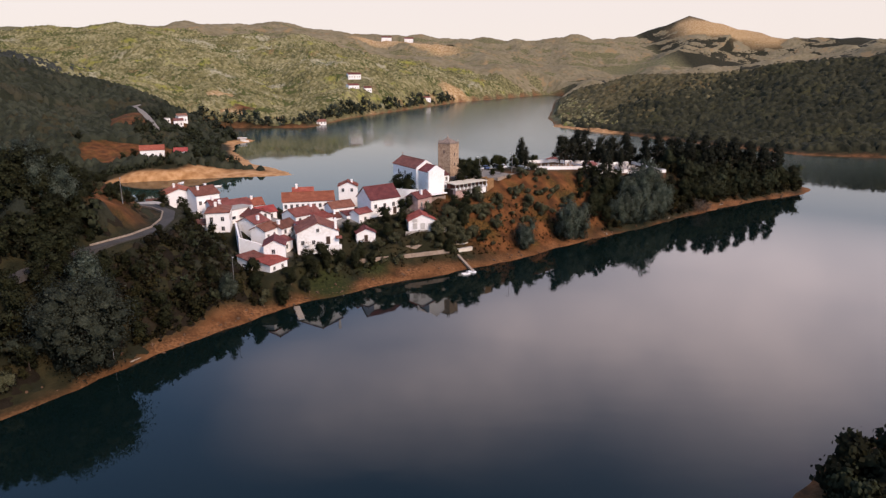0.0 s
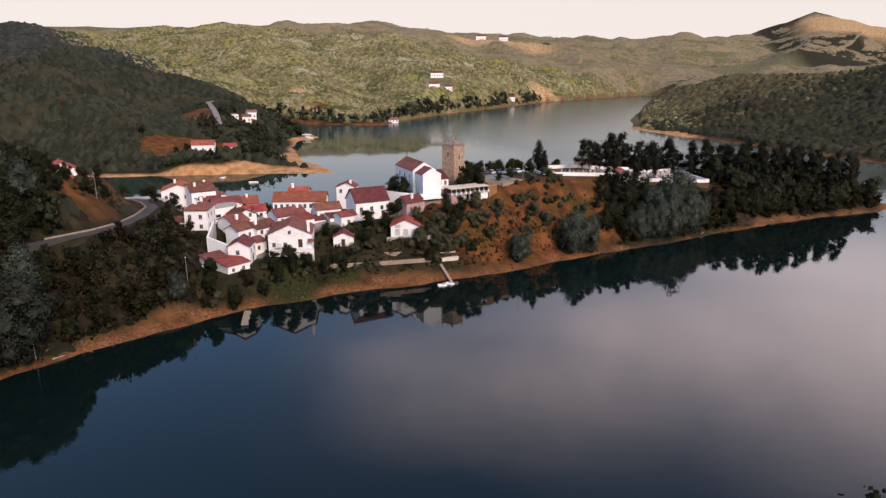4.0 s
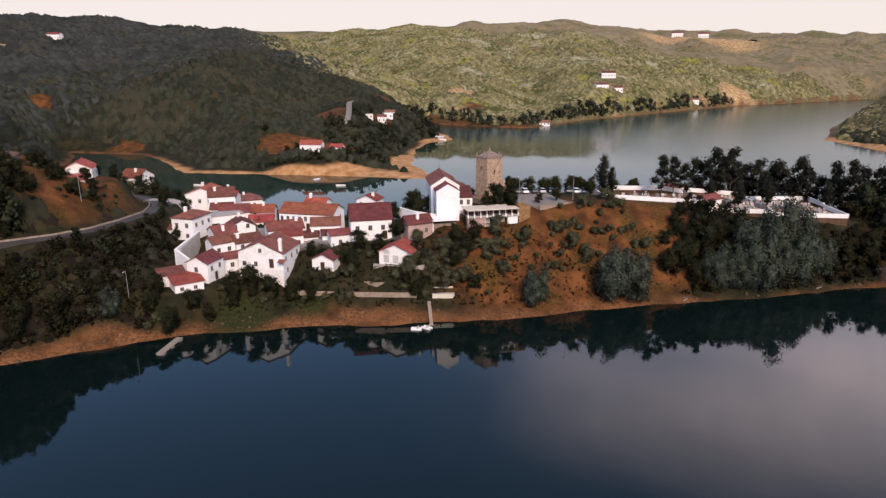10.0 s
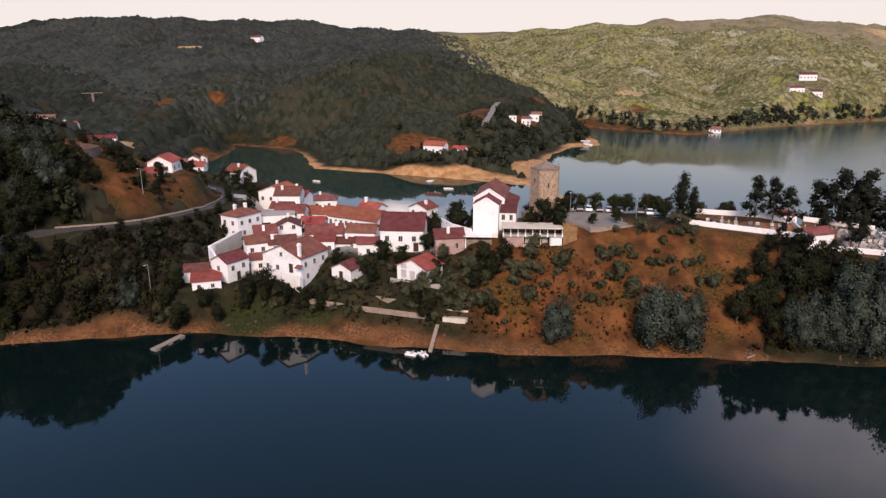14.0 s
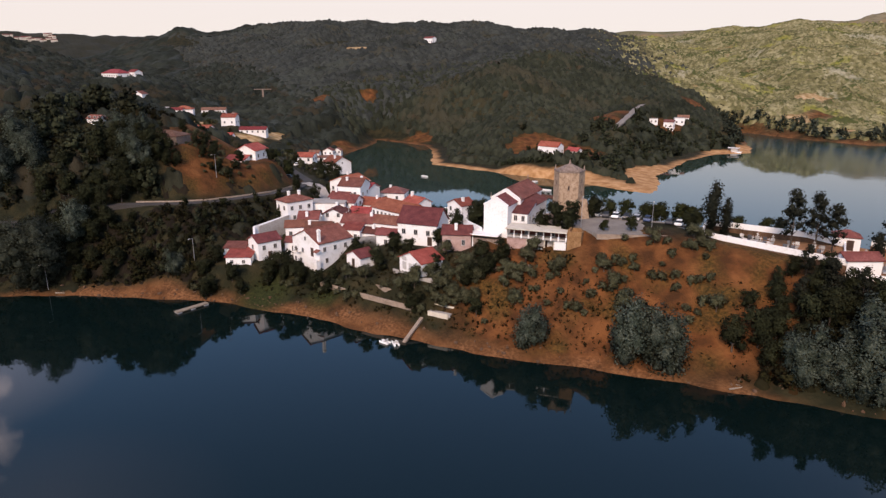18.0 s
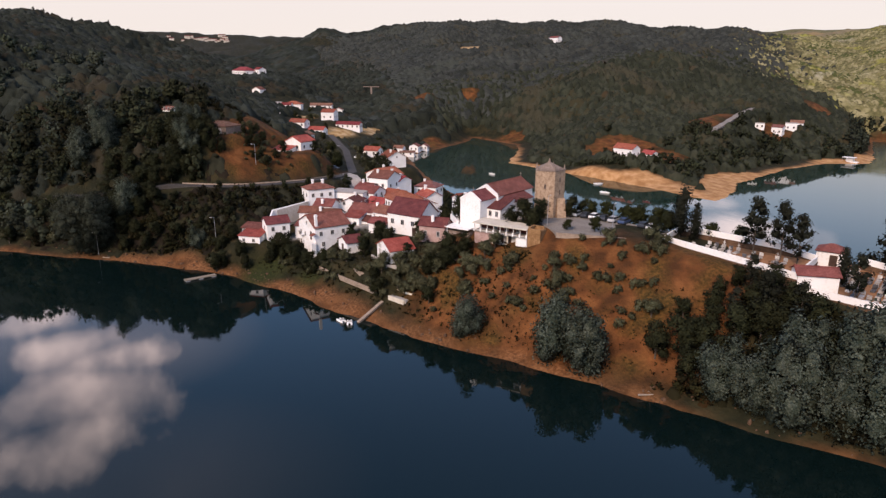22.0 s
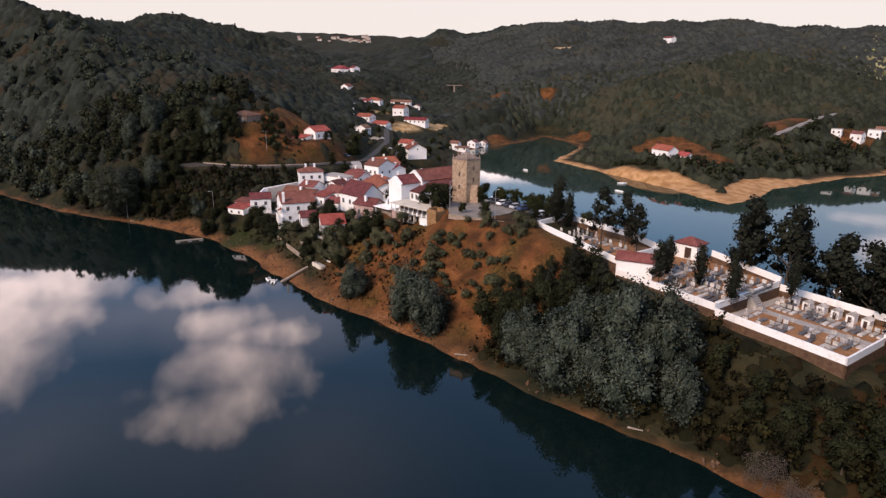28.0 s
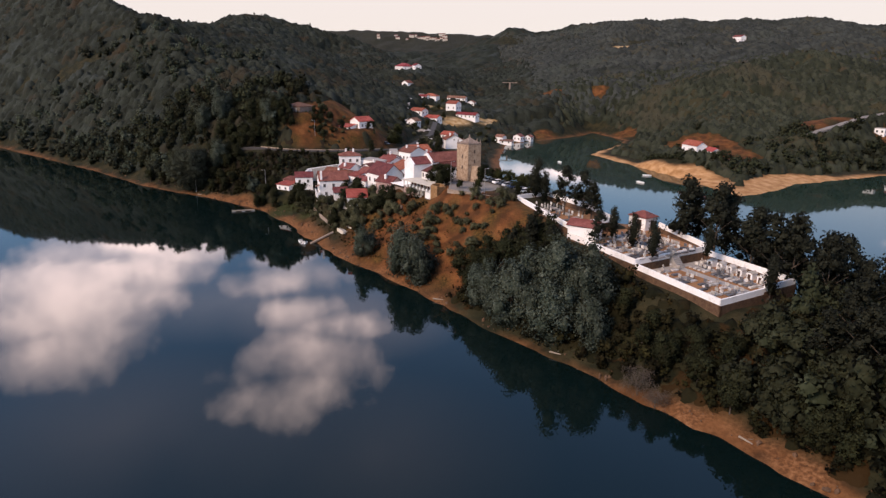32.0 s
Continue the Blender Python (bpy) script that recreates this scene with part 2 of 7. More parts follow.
M_REDWALL = material("dark_red_plaster", [(0.1, 0.03, 0.022), (0.17, 0.055, 0.04)], 0.8, 0.95, 0.2)
M_PANEL = material("pale_shutter", [(0.4, 0.38, 0.36), (0.55, 0.53, 0.5)], 1, 0.7, 0.1)
M_ASPHALT = material("asphalt", [(0.04, 0.037, 0.035), (0.07, 0.064, 0.06)], 0.3, 0.95, 0.2)
M_PALEGROUND = material("pale_gravel", [(0.17, 0.15, 0.13), (0.25, 0.225, 0.2)], 0.4, 0.95, 0.2)
M_PAVING = material("pale_paving", [(0.28, 0.26, 0.24), (0.4, 0.37, 0.34)], 0.3, 0.95, 0.2)
M_MARBLE = material("grave_stone", [(0.22, 0.195, 0.175), (0.4, 0.37, 0.34), (0.6, 0.57, 0.54)], 0.8, 0.6, 0.1, per_object=0.35)
M_MARBLE_DARK = material("dark_granite", [(0.06, 0.06, 0.065), (0.14, 0.14, 0.15)], 0.8, 0.5, 0.1, per_object=0.3)
M_CLAY = material("clay_earth", [(0.22, 0.1, 0.045), (0.36, 0.18, 0.085)], 0.5, 0.95, 0.4)
M_METAL = material("grey_metal", [(0.3, 0.3, 0.31), (0.42, 0.42, 0.43)], 2, 0.5, 0.05, metal=0.6)
M_BARK = material("bark", [(0.05, 0.038, 0.03), (0.11, 0.085, 0.065)], 2, 0.95, 0.5)
M_ROCK = material("shore_rock", [(0.06, 0.032, 0.018), (0.15, 0.085, 0.05)], 1.2, 0.95, 0.4)
M_WOOD = material("weathered_boards", [(0.2, 0.16, 0.12), (0.33, 0.27, 0.21)], 1.5, 0.9, 0.3)


def leaf_material(name, a, b, c):
    mat = material(name, [a, b, c], 0.5, 0.8, 0.0, per_island=0.1, spec=0.1, tone=0.3, soft=True)
    return mat


M_LEAF_GREY = leaf_material("grey_green_leaves", (0.017, 0.026, 0.018), (0.046, 0.062, 0.046), (0.112, 0.136, 0.106))
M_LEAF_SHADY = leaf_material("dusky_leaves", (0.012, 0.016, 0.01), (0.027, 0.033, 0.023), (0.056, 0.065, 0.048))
M_LEAF_OLIVE = leaf_material("olive_leaves", (0.036, 0.04, 0.022), (0.07, 0.076, 0.042), (0.125, 0.13, 0.077))
M_LEAF_DARK = leaf_material("dark_leaves", (0.011, 0.0135, 0.0065), (0.02, 0.0245, 0.011), (0.036, 0.042, 0.02))
M_LEAF_PINE = leaf_material("needle_leaves", (0.01, 0.012, 0.008), (0.018, 0.021, 0.014), (0.032, 0.036, 0.024))
M_LEAF_GREEN = leaf_material("green_leaves", (0.014, 0.018, 0.007), (0.025, 0.031, 0.011), (0.04, 0.048, 0.018))
M_FOREST = material("wooded_slopes", [(0.01, 0.0115, 0.0065), (0.018, 0.021, 0.011), (0.032, 0.035, 0.02)], 0.02, 0.9, 0.0, fine=30, per_island=0.06, spec=0.1, tone=0.35, soft=True)
M_FOREST_GREY = material("grey_green_wood", [(0.02, 0.017, 0.009), (0.02, 0.025, 0.016), (0.034, 0.041, 0.029), (0.054, 0.063, 0.048)], 0.03, 0.9, 0.0, fine=20, per_island=0.09, spec=0.1, tone=0.4, soft=True)
M_SCRUB = material("dark_scrub", [(0.007, 0.0068, 0.003), (0.012, 0.0112, 0.0046), (0.022, 0.018, 0.007)], 0.08, 0.9, 0.0, fine=12, per_island=0.1, spec=0.1, tone=0.45, soft=True)
M_BRUSH = material("dry_brush", [(0.008, 0.008, 0.003), (0.014, 0.012, 0.0045), (0.026, 0.018, 0.006)], 0.05, 0.9, 0.0, fine=12, per_island=0.15, spec=0.1, tone=0.5, soft=True)


def canopy_material(name, low, mid, high, accent, share=0.5, crown=6.0, stands=()):
    """Treetops seen from afar: each crown has a tone of its own, some crowns another green, leaf clumps give relief."""
    mat = bpy.data.materials.new(name)
    mat.use_nodes = True
    nt = mat.node_tree
    N, L = nt.nodes.new, nt.links.new
    bsdf = nt.nodes["Principled BSDF"]
    geo = N("ShaderNodeNewGeometry")

    def noise_at(scale, detail):
        n = N("ShaderNodeTexNoise")
        n.inputs["Scale"].default_value, n.inputs["Detail"].default_value = scale, detail
        L(geo.outputs["Position"], n.inputs["Vector"])
        return n.outputs[0]

    def attribute(key):
        a = N("ShaderNodeAttribute")
        a.attribute_name = key
        return a.outputs["Fac"]

    def math_node(op, a, b, c=0.0):
        n = N("ShaderNodeMath")
        n.operation = op
        for i, v in enumerate((a, b, c)):
            if isinstance(v, float):
                n.inputs[i].default_value = v
            else:
                L(v, n.inputs[i])
        return n.outputs[0]

    clump, fine = noise_at(3.0 / crown, 4), noise_at(12.0 / crown, 3)
    patch = math_node("MULTIPLY_ADD", noise_at(0.08 / crown, 3), 1.1, -0.3)
    mixed = math_node("MULTIPLY_ADD", attribute("tone"), 0.42, math_node("MULTIPLY_ADD", clump, 0.35, math_node("MULTIPLY", patch, 0.5)))
    ramp = N("ShaderNodeValToRGB")
    els = ramp.color_ramp.elements
    els.new(0.5)
    for e, p, c in zip(els, (0.2, 0.48, 0.8), (low, mid, high)):
        e.position, e.color = p, (*c, 1)
    L(mixed, ramp.inputs[0])
    other, pick = N("ShaderNodeMix"), N("ShaderNodeMapRange")
    other.data_type = "RGBA"
    pick.inputs[1].default_value, pick.inputs[2].default_value = 1.0 - share, 1.08 - share
    other.inputs[7].default_value = (*accent, 1)
    L(attribute("kind"), pick.inputs[0]), L(pick.outputs[0], other.inputs[0]), L(ramp.outputs[0], other.inputs[6])
    col = other.outputs[2]
    for colour, size, start in stands:      # wide stands of another kind of tree
        stand, edge = N("ShaderNodeMix"), N("ShaderNodeMapRange")
        stand.data_type = "RGBA"
        edge.inputs[1].default_value, edge.inputs[2].default_value = start, start + 0.1
        edge.inputs[4].default_value = 0.8
        stand.inputs[7].default_value = (*colour, 1)
        L(math_node("MULTIPLY_ADD", attribute("tone"), 0.12, noise_at(1.0 / size, 4)), edge.inputs[0])
        L(edge.outputs[0], stand.inputs[0]), L(col, stand.inputs[6])
        col = stand.outputs[2]
    L(col, bsdf.inputs["Base Color"])
    bsdf.inputs["Roughness"].default_value = 0.9
    bsdf.inputs["Specular IOR Level"].default_value = 0.1
    b = N("ShaderNodeBump")
    b.inputs["Strength"].default_value, b.inputs["Distance"].default_value = 0.7, crown * 0.09
    L(math_node("MULTIPLY_ADD", fine, 0.5, clump), b.inputs["Height"]), L(b.outputs[0], bsdf.inputs["Normal"])
    return mat


C_PINE = canopy_material("far_pine_tops", (0.012, 0.0148, 0.009), (0.025, 0.029, 0.018), (0.046, 0.051, 0.033), (0.038, 0.034, 0.018), 0.25, 4, stands=(((0.046, 0.042, 0.026), 60, 0.66), ((0.06, 0.03, 0.015), 26, 0.74)))
# darker, bluish tops: cloud shade and haze put into the colour
C_HILL = canopy_material("hill_tree_tops", (0.019, 0.022, 0.02), (0.033, 0.037, 0.032), (0.055, 0.061, 0.052), (0.046, 0.045, 0.032), 0.25, 5, stands=(((0.046, 0.053, 0.043), 90, 0.64), ((0.014, 0.017, 0.012), 60, 0.66), ((0.075, 0.05, 0.03), 40, 0.75)))
C_WEST = canopy_material("western_tree_tops", (0.01, 0.012, 0.008), (0.019, 0.023, 0.017), (0.036, 0.043, 0.033), (0.03, 0.026, 0.016), 0.25, 5, stands=(((0.04, 0.049, 0.045), 40, 0.68), ((0.036, 0.023, 0.012), 28, 0.7)))
# northern hill: sunlight painted in as lighter, yellower tops
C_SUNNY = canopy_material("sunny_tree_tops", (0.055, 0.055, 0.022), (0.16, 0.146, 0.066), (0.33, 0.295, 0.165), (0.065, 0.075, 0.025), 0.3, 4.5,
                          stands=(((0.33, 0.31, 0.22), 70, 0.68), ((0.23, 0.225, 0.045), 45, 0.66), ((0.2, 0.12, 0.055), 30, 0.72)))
C_SHRUB = canopy_material("shady_shrub_tops", (0.012, 0.013, 0.008), (0.02, 0.021, 0.013), (0.034, 0.034, 0.021), (0.034, 0.024, 0.013), 0.3, 4)
# eastern bank: tops darkened to carry the cloud shade in their colour
C_EAST = canopy_material("eastern_tree_tops", (0.014, 0.016, 0.009), (0.027, 0.028, 0.016), (0.05, 0.049, 0.028), (0.045, 0.044, 0.021), 0.25, 5)
# sunlight on the upper eastern slopes painted in as a lighter wood colour
C_EAST_LIT = canopy_material("sunlit_slope_tops", (0.034, 0.031, 0.015), (0.075, 0.066, 0.033), (0.14, 0.12, 0.065), (0.1, 0.075, 0.035), 0.3, 5)
C_SPUR = canopy_material("spur_brush_tops", (0.005, 0.006, 0.0025), (0.0095, 0.0095, 0.0038), (0.019, 0.0155, 0.006), (0.028, 0.015, 0.005), 0.35, 2.2)
C_BANK = canopy_material("brown_scrub_tops", (0.009, 0.007, 0.0045), (0.0145, 0.011, 0.007), (0.024, 0.018, 0.011), (0.016, 0.0165, 0.009), 0.3, 2.4)
# pale warm tops: distance haze and sunlight painted into the colour
C_FAR = canopy_material("hazed_tree_tops", (0.13, 0.108, 0.062), (0.18, 0.15, 0.09), (0.24, 0.2, 0.125), (0.24, 0.17, 0.09), 0.3, 7)


def water_material():
    mat = bpy.data.materials.new("lake_water")
    mat.use_nodes = True
    nt = mat.node_tree
    N, L = nt.nodes.new, nt.links.new
    b = nt.nodes["Principled BSDF"]
    b.inputs["Base Color"].default_value = (0.002, 0.0075, 0.0072, 1)
    b.inputs["IOR"].default_value = 1.42
    geo, n = N("ShaderNodeNewGeometry"), N("ShaderNodeTexNoise")
    mp = N("ShaderNodeMapping")
    mp.inputs["Scale"].default_value = (0.06, 0.16, 0.05)
    L(geo.outputs["Position"], mp.inputs[0]), L(mp.outputs[0], n.inputs["Vector"])
    n.inputs["Scale"].default_value, n.inputs["Detail"].default_value = 1.0, 5
    bump = N("ShaderNodeBump")
    bump.inputs["Distance"].default_value = 0.25
    # wind ruffles the open northern reach; the inlet and the southern one lie still
    sep, wind = N("ShaderNodeSeparateXYZ"), N("ShaderNodeMapRange")
    wind.inputs[1].default_value, wind.inputs[2].default_value, wind.inputs[3].default_value, wind.inputs[4].default_value = 480, 600, 0.045, 0.28
    L(geo.outputs["Position"], sep.inputs[0])
    east, gust = N("ShaderNodeMapRange"), N("ShaderNodeMath")
    east.inputs[1].default_value, east.inputs[2].default_value, east.inputs[3].default_value, east.inputs[4].default_value = -50, 40, 0, 160
    gust.operation = "MULTIPLY_ADD"
    L(sep.outputs[0], east.inputs[0]), L(sep.outputs[1], gust.inputs[0]), L(gust.outputs[0], wind.inputs[0])
    gust.inputs[1].default_value = 1.0
    L(east.outputs[0], gust.inputs[2]), L(wind.outputs[0], bump.inputs["Strength"])
    rough, teal = N("ShaderNodeMapRange"), N("ShaderNodeMix")
    rough.inputs[1].default_value, rough.inputs[2].default_value, rough.inputs[3].default_value, rough.inputs[4].default_value = 0.045, 0.28, 0.03, 0.16
    teal.data_type = "RGBA"
    teal.inputs[6].default_value, teal.inputs[7].default_value = (0.002, 0.0075, 0.0072, 1), (0.014, 0.034, 0.027, 1)
    L(wind.outputs[0], rough.inputs[0]), L(rough.outputs[0], b.inputs["Roughness"])
    share, inlet, behind, near = N("ShaderNodeMapRange"), N("ShaderNodeMapRange"), N("ShaderNodeMath"), N("ShaderNodeMapRange")
    share.inputs[1].default_value, share.inputs[2].default_value = 0.045, 0.28
    # inlet behind the village: teal tint and less gloss stand in for mirrored hills
    behind.operation = "MULTIPLY_ADD"
    behind.inputs[1].default_value = -0.5
    L(sep.outputs[0], behind.inputs[0]), L(sep.outputs[1], behind.inputs[2]), L(behind.outputs[0], inlet.inputs[0])
    inlet.inputs[1].default_value, inlet.inputs[2].default_value, inlet.inputs[4].default_value = 235, 275, 0.85
    near.inputs[1].default_value, near.inputs[2].default_value = 320, 120
    both, most = N("ShaderNodeMath"), N("ShaderNodeMath")
    both.operation, most.operation = "MULTIPLY", "MAXIMUM"
    L(sep.outputs[0], near.inputs[0]), L(near.outputs[0], both.inputs[0]), L(inlet.outputs[0], both.inputs[1])
    L(wind.outputs[0], share.inputs[0]), L(share.outputs[0], most.inputs[0]), L(both.outputs[0], most.inputs[1]), L(most.outputs[0], teal.inputs[0]), L(teal.outputs[2], b.inputs["Base Color"])
    gloss = N("ShaderNodeMapRange")
    gloss.inputs[3].default_value, gloss.inputs[4].default_value = 0.5, 0.18
    L(most.outputs[0], gloss.inputs[0]), L(gloss.outputs[0], b.inputs["Specular IOR Level"])
    L(n.outputs[0], bump.inputs["Height"]), L(bump.outputs[0], b.inputs["Normal"])
    return mat


M_WATER = water_material()


# ---- the lie of the land ----
WEST_SHORE = [(-420, -420), (-300, -230), (-196, -52), (-117, 50), (-84, 87), (-58, 128), (-43, 148.5), (-32, 159.5), (-20, 169), (8.5, 186), (31, 202.5), (46, 216),
              (70, 234), (92, 252), (118, 273), (143, 289), (168, 303)]
NORTH_SHORE = [(178, 315), (172, 328), (150, 333), (110, 322), (75, 312), (45, 304), (10, 290), (-30, 276), (-70, 262), (-110, 254), (-160, 256), (-205, 260), (-260, 268),
               (-292, 302), (-328, 335), (-350, 347)]
SPIT_SHORE = [(-297, 359), (-272, 350), (-214, 317), (-175, 330.5), (-136, 345), (-97, 353.5), (-83, 359), (-90, 372), (-117, 402), (-147, 461), (-158, 500), (-150, 530),
              (-168, 552), (-250, 648), (-186, 637), (-130, 640), (-104, 760), (-77, 830), (22, 1078), (110, 1210), (200, 1340)]
EAST_SHORE = [(235, 1320), (178, 1100), (153, 947), (116, 750), (113, 690), (106, 650), (140, 589), (154, 578), (170, 546), (240, 441), (287, 427), (420, 390), (700, 300),
              (1400, 200), (1500, -150), (700, -60), (320, 20), (160, 60), (110, 92), (78, 98), (66, 92), (55, 85), (45, 74), (36, 50), (28, 5), (5, -80), (-100, -500)]
SHORE = np.array(WEST_SHORE + NORTH_SHORE + SPIT_SHORE + EAST_SHORE, float)


def off_line(x, y, p):
    """Distance to a polyline and the share of the way along each nearest segment."""
    best = np.full(x.shape, 1e9)
    seg = np.zeros(x.shape, int)
    frac = np.zeros(x.shape)
    for i in range(len(p) - 1):
        a, d = p[i], p[i + 1] - p[i]
        u = np.clip(((x - a[0]) * d[0] + (y - a[1]) * d[1]) / max(d @ d, 1e-9), 0, 1)
        q = np.hypot(x - a[0] - u * d[0], y - a[1] - u * d[1])
        near = q < best
        best[near], seg[near], frac[near] = q[near], i, u[near]
    return best, seg, frac


def shore_distance(x, y):
    """Metres to the waterline: positive on land."""
    ring = np.vstack([SHORE, SHORE[:1]])
    d, _, _ = off_line(x, y, ring)
    inside = np.zeros(x.shape, bool)
    for (x1, y1), (x2, y2) in zip(ring[:-1], ring[1:]):
        cross = (y1 > y) != (y2 > y)
        with np.errstate(divide="ignore", invalid="ignore"):
            inside ^= cross & (x < (x2 - x1) * (y - y1) / (y2 - y1 + 1e-12) + x1)
    return np.where(inside, -d, d)


ROAD = [(-97, 98, 20), (-88, 120, 19), (-79.5, 144, 18.3), (-75, 154, 18.2), (-73.4, 163, 18.1), (-75, 173, 18), (-79, 184, 17.7), (-89, 195.5, 17), (-107, 205, 15.6), (-135, 209, 14.6), (-186, 216, 14), (-244, 217, 16)]
# levelled places: centre, radius, edge, height
PADS = [(-46, 164, 5, 4, 7.0), (-44, 172, 4, 4, 7.4), (-37, 178, 5, 5, 6.8), (-6, 196.5, 5, 4, 9.8), (-23, 188, 3, 3, 8.4), (-20, 202, 6, 4, 12.6), (-6, 206, 3, 2.5, 13.5), (3, 214, 2.5, 3, 15.2), (9, 217.5, 2.5, 3, 15.8),
        (14, 221, 2, 3, 16.2), (-64, 188, 7, 4, 12.2), (-50, 186, 6, 4, 9.8), (-78, 210, 9, 4, 12.4), (-60, 201, 5, 4, 12.3), (-45, 197, 7, 4, 11.6), (-33, 203, 7, 4, 12.8), (-104, 183, 8, 6, 25.2), (-98, 156, 7, 5, 32.8),
        (-156, 366, 11, 24, 8.8), (-140, 231, 8, 6, 12.2), (-17, 188, 4, 4, 8.0)]
# ridges: points of the crest, the flat half width, the fall per metre
RIDGES = [
    ([(-170, 222, 12), (-125, 212, 13), (-95, 195, 13), (-70, 196, 12), (-45, 194, 10.8), (-20, 207, 13.5), (-9, 216, 16.5), (-2, 223, 18.2), (10, 234, 19.2), (30, 247, 19.6), (50, 262, 18.0),
      (66, 274, 15), (88, 288, 12.2), (125, 300, 10), (165, 310, 6)], 5, 0.6),
    ([(-100, 150, 31), (-110, 162, 34), (-125, 158, 38), (-150, 135, 42)], 6, 0.55),
    ([(-150, 135, 42), (-230, 80, 56), (-350, 40, 74), (-600, -20, 96), (-899, -78, 112), (-1300, -200, 130)], 6, 0.38),
    ([(-150, 60, 50), (-210, 10, 82), (-260, -60, 108), (-350, -160, 134), (-528, -287, 160), (-900, -500, 190)], 5, 0.4),
    ([(-600, -20, 98), (-625, 40, 97), (-620, 90, 86), (-600, 130, 66)], 6, 0.4),
    ([(-250, 0, 83), (-300, 22, 78), (-370, 30, 80), (-600, -20, 93)], 8, 0.36),
    ([(34, 250, 19.2), (57, 263, 16.0), (75, 275, 13.2), (92, 286, 12.0)], 12, 0.55),
    ([(10, 236, 19.4), (22, 243, 19.4)], 7, 0.6),
    ([(-330, 215, 17), (-420, 220, 22), (-500, 200, 34), (-650, 210, 40)], 14, 0.25),
    ([(-480, 165, 45), (-560, 120, 60)], 25, 0.3),
    ([(-215, 480, 26), (-246, 530, 28), (-300, 560, 45), (-380, 520, 64), (-470, 540, 74), (-520, 416, 72), (-640, 380, 72), (-760, 420, 80)], 5, 0.27),
    ([(-470, 540, 74), (-420, 690, 66), (-340, 770, 40)], 5, 0.24),
    ([(-180, 405, 11), (-230, 400, 20), (-330, 430, 40), (-380, 520, 64)], 8, 0.25),
    ([(-1300, 400, 108), (-1143, 345, 110), (-1000, 330, 88), (-860, 380, 66)], 10, 0.3),
    ([(-1250, 430, 112), (-1100, 480, 122), (-980, 565, 124), (-885, 740, 122), (-795, 900, 112), (-744, 1020, 104), (-620, 1100, 80)], 20, 0.25),
    ([(-900, 1200, 110), (-603, 1319, 130), (-480, 1440, 140), (-370, 1536, 146), (-240, 1560, 128), (-99, 1545, 108), (40, 1560, 90), (150, 1600, 75)], 20, 0.19),
    ([(-603, 1319, 130), (-430, 1050, 92), (-320, 850, 50), (-250, 720, 22)], 10, 0.2),
    ([(-370, 1536, 146), (-250, 1200, 95), (-160, 980, 58), (-113, 880, 32)], 10, 0.2),
    ([(-900, 2500, 175), (-300, 2500, 165), (26, 2500, 150), (330, 2480, 143), (450, 2470, 152), (560, 2450, 140), (730, 2580, 165), (835, 2630, 200), (918, 2600, 238), (1000, 2540, 203),
      (1077, 2500, 186), (1180, 2400, 142), (1400, 2300, 150)], 12, 0.3),
    ([(918, 2600, 226), (820, 2300, 130), (640, 2000, 60)], 5, 0.32),
    ([(1150, 1800, 110), (900, 1600, 80), (500, 1500, 45)], 10, 0.22),
    ([(150, 1010, 13), (233, 869, 37), (306, 739, 50), (431, 674, 65), (650, 560, 82), (1000, 500, 110), (1500, 500, 120)], 6, 0.27),
    ([(760, 1210, 88), (900, 1000, 100), (1000, 500, 110)], 10, 0.25),
    ([(-3400, -900, 190), (-3350, -300, 192), (-3300, 30, 186), (-3250, 300, 178), (-3300, 900, 175), (-2600, 2000, 190), (-1600, 2600, 190), (-900, 2500, 175)], 60, 0.12),
    ([(-2000, -900, 150), (-1700, -250, 105), (-1750, 60, 82), (-1900, 250, 95)], 30, 0.14),
    ([(70, 60, 3), (150, -60, 30), (400, -200, 70), (900, -400, 110)], 5, 0.3),
    ([(0, -200, 40), (-40, -700, 90)], 10, 0.3),
]


def smooth_min(a, b, k):
    h = np.clip(0.5 + 0.5 * (b - a) / k, 0, 1)
    return b + (a - b) * h - k * h * (1 - h)


def wave_noise(x, y, size, seed):
    """Cheap smooth noise: a sum of turned sine products, about -1 to 1."""
    r = np.random.RandomState(seed)
    out = np.zeros(x.shape)
    for k in range(7):
        a, f, p, q = r.rand() * 6.28, (0.6 + 0.9 * r.rand()) * 6.28 / size, r.rand() * 6.28, r.rand() * 6.28
        u, v = x * math.cos(a) + y * math.sin(a), -x * math.sin(a) + y * math.cos(a)
        out += np.sin(u * f + p + 1.3 * np.sin(v * f * 0.7 + q)) * np.cos(v * f * 0.8 + q)
    return out / 3.5


def near_mask(x, y, cx, cy, r, edge):
    return np.clip((r + edge - np.hypot(x - cx, y - cy)) / edge, 0, 1)


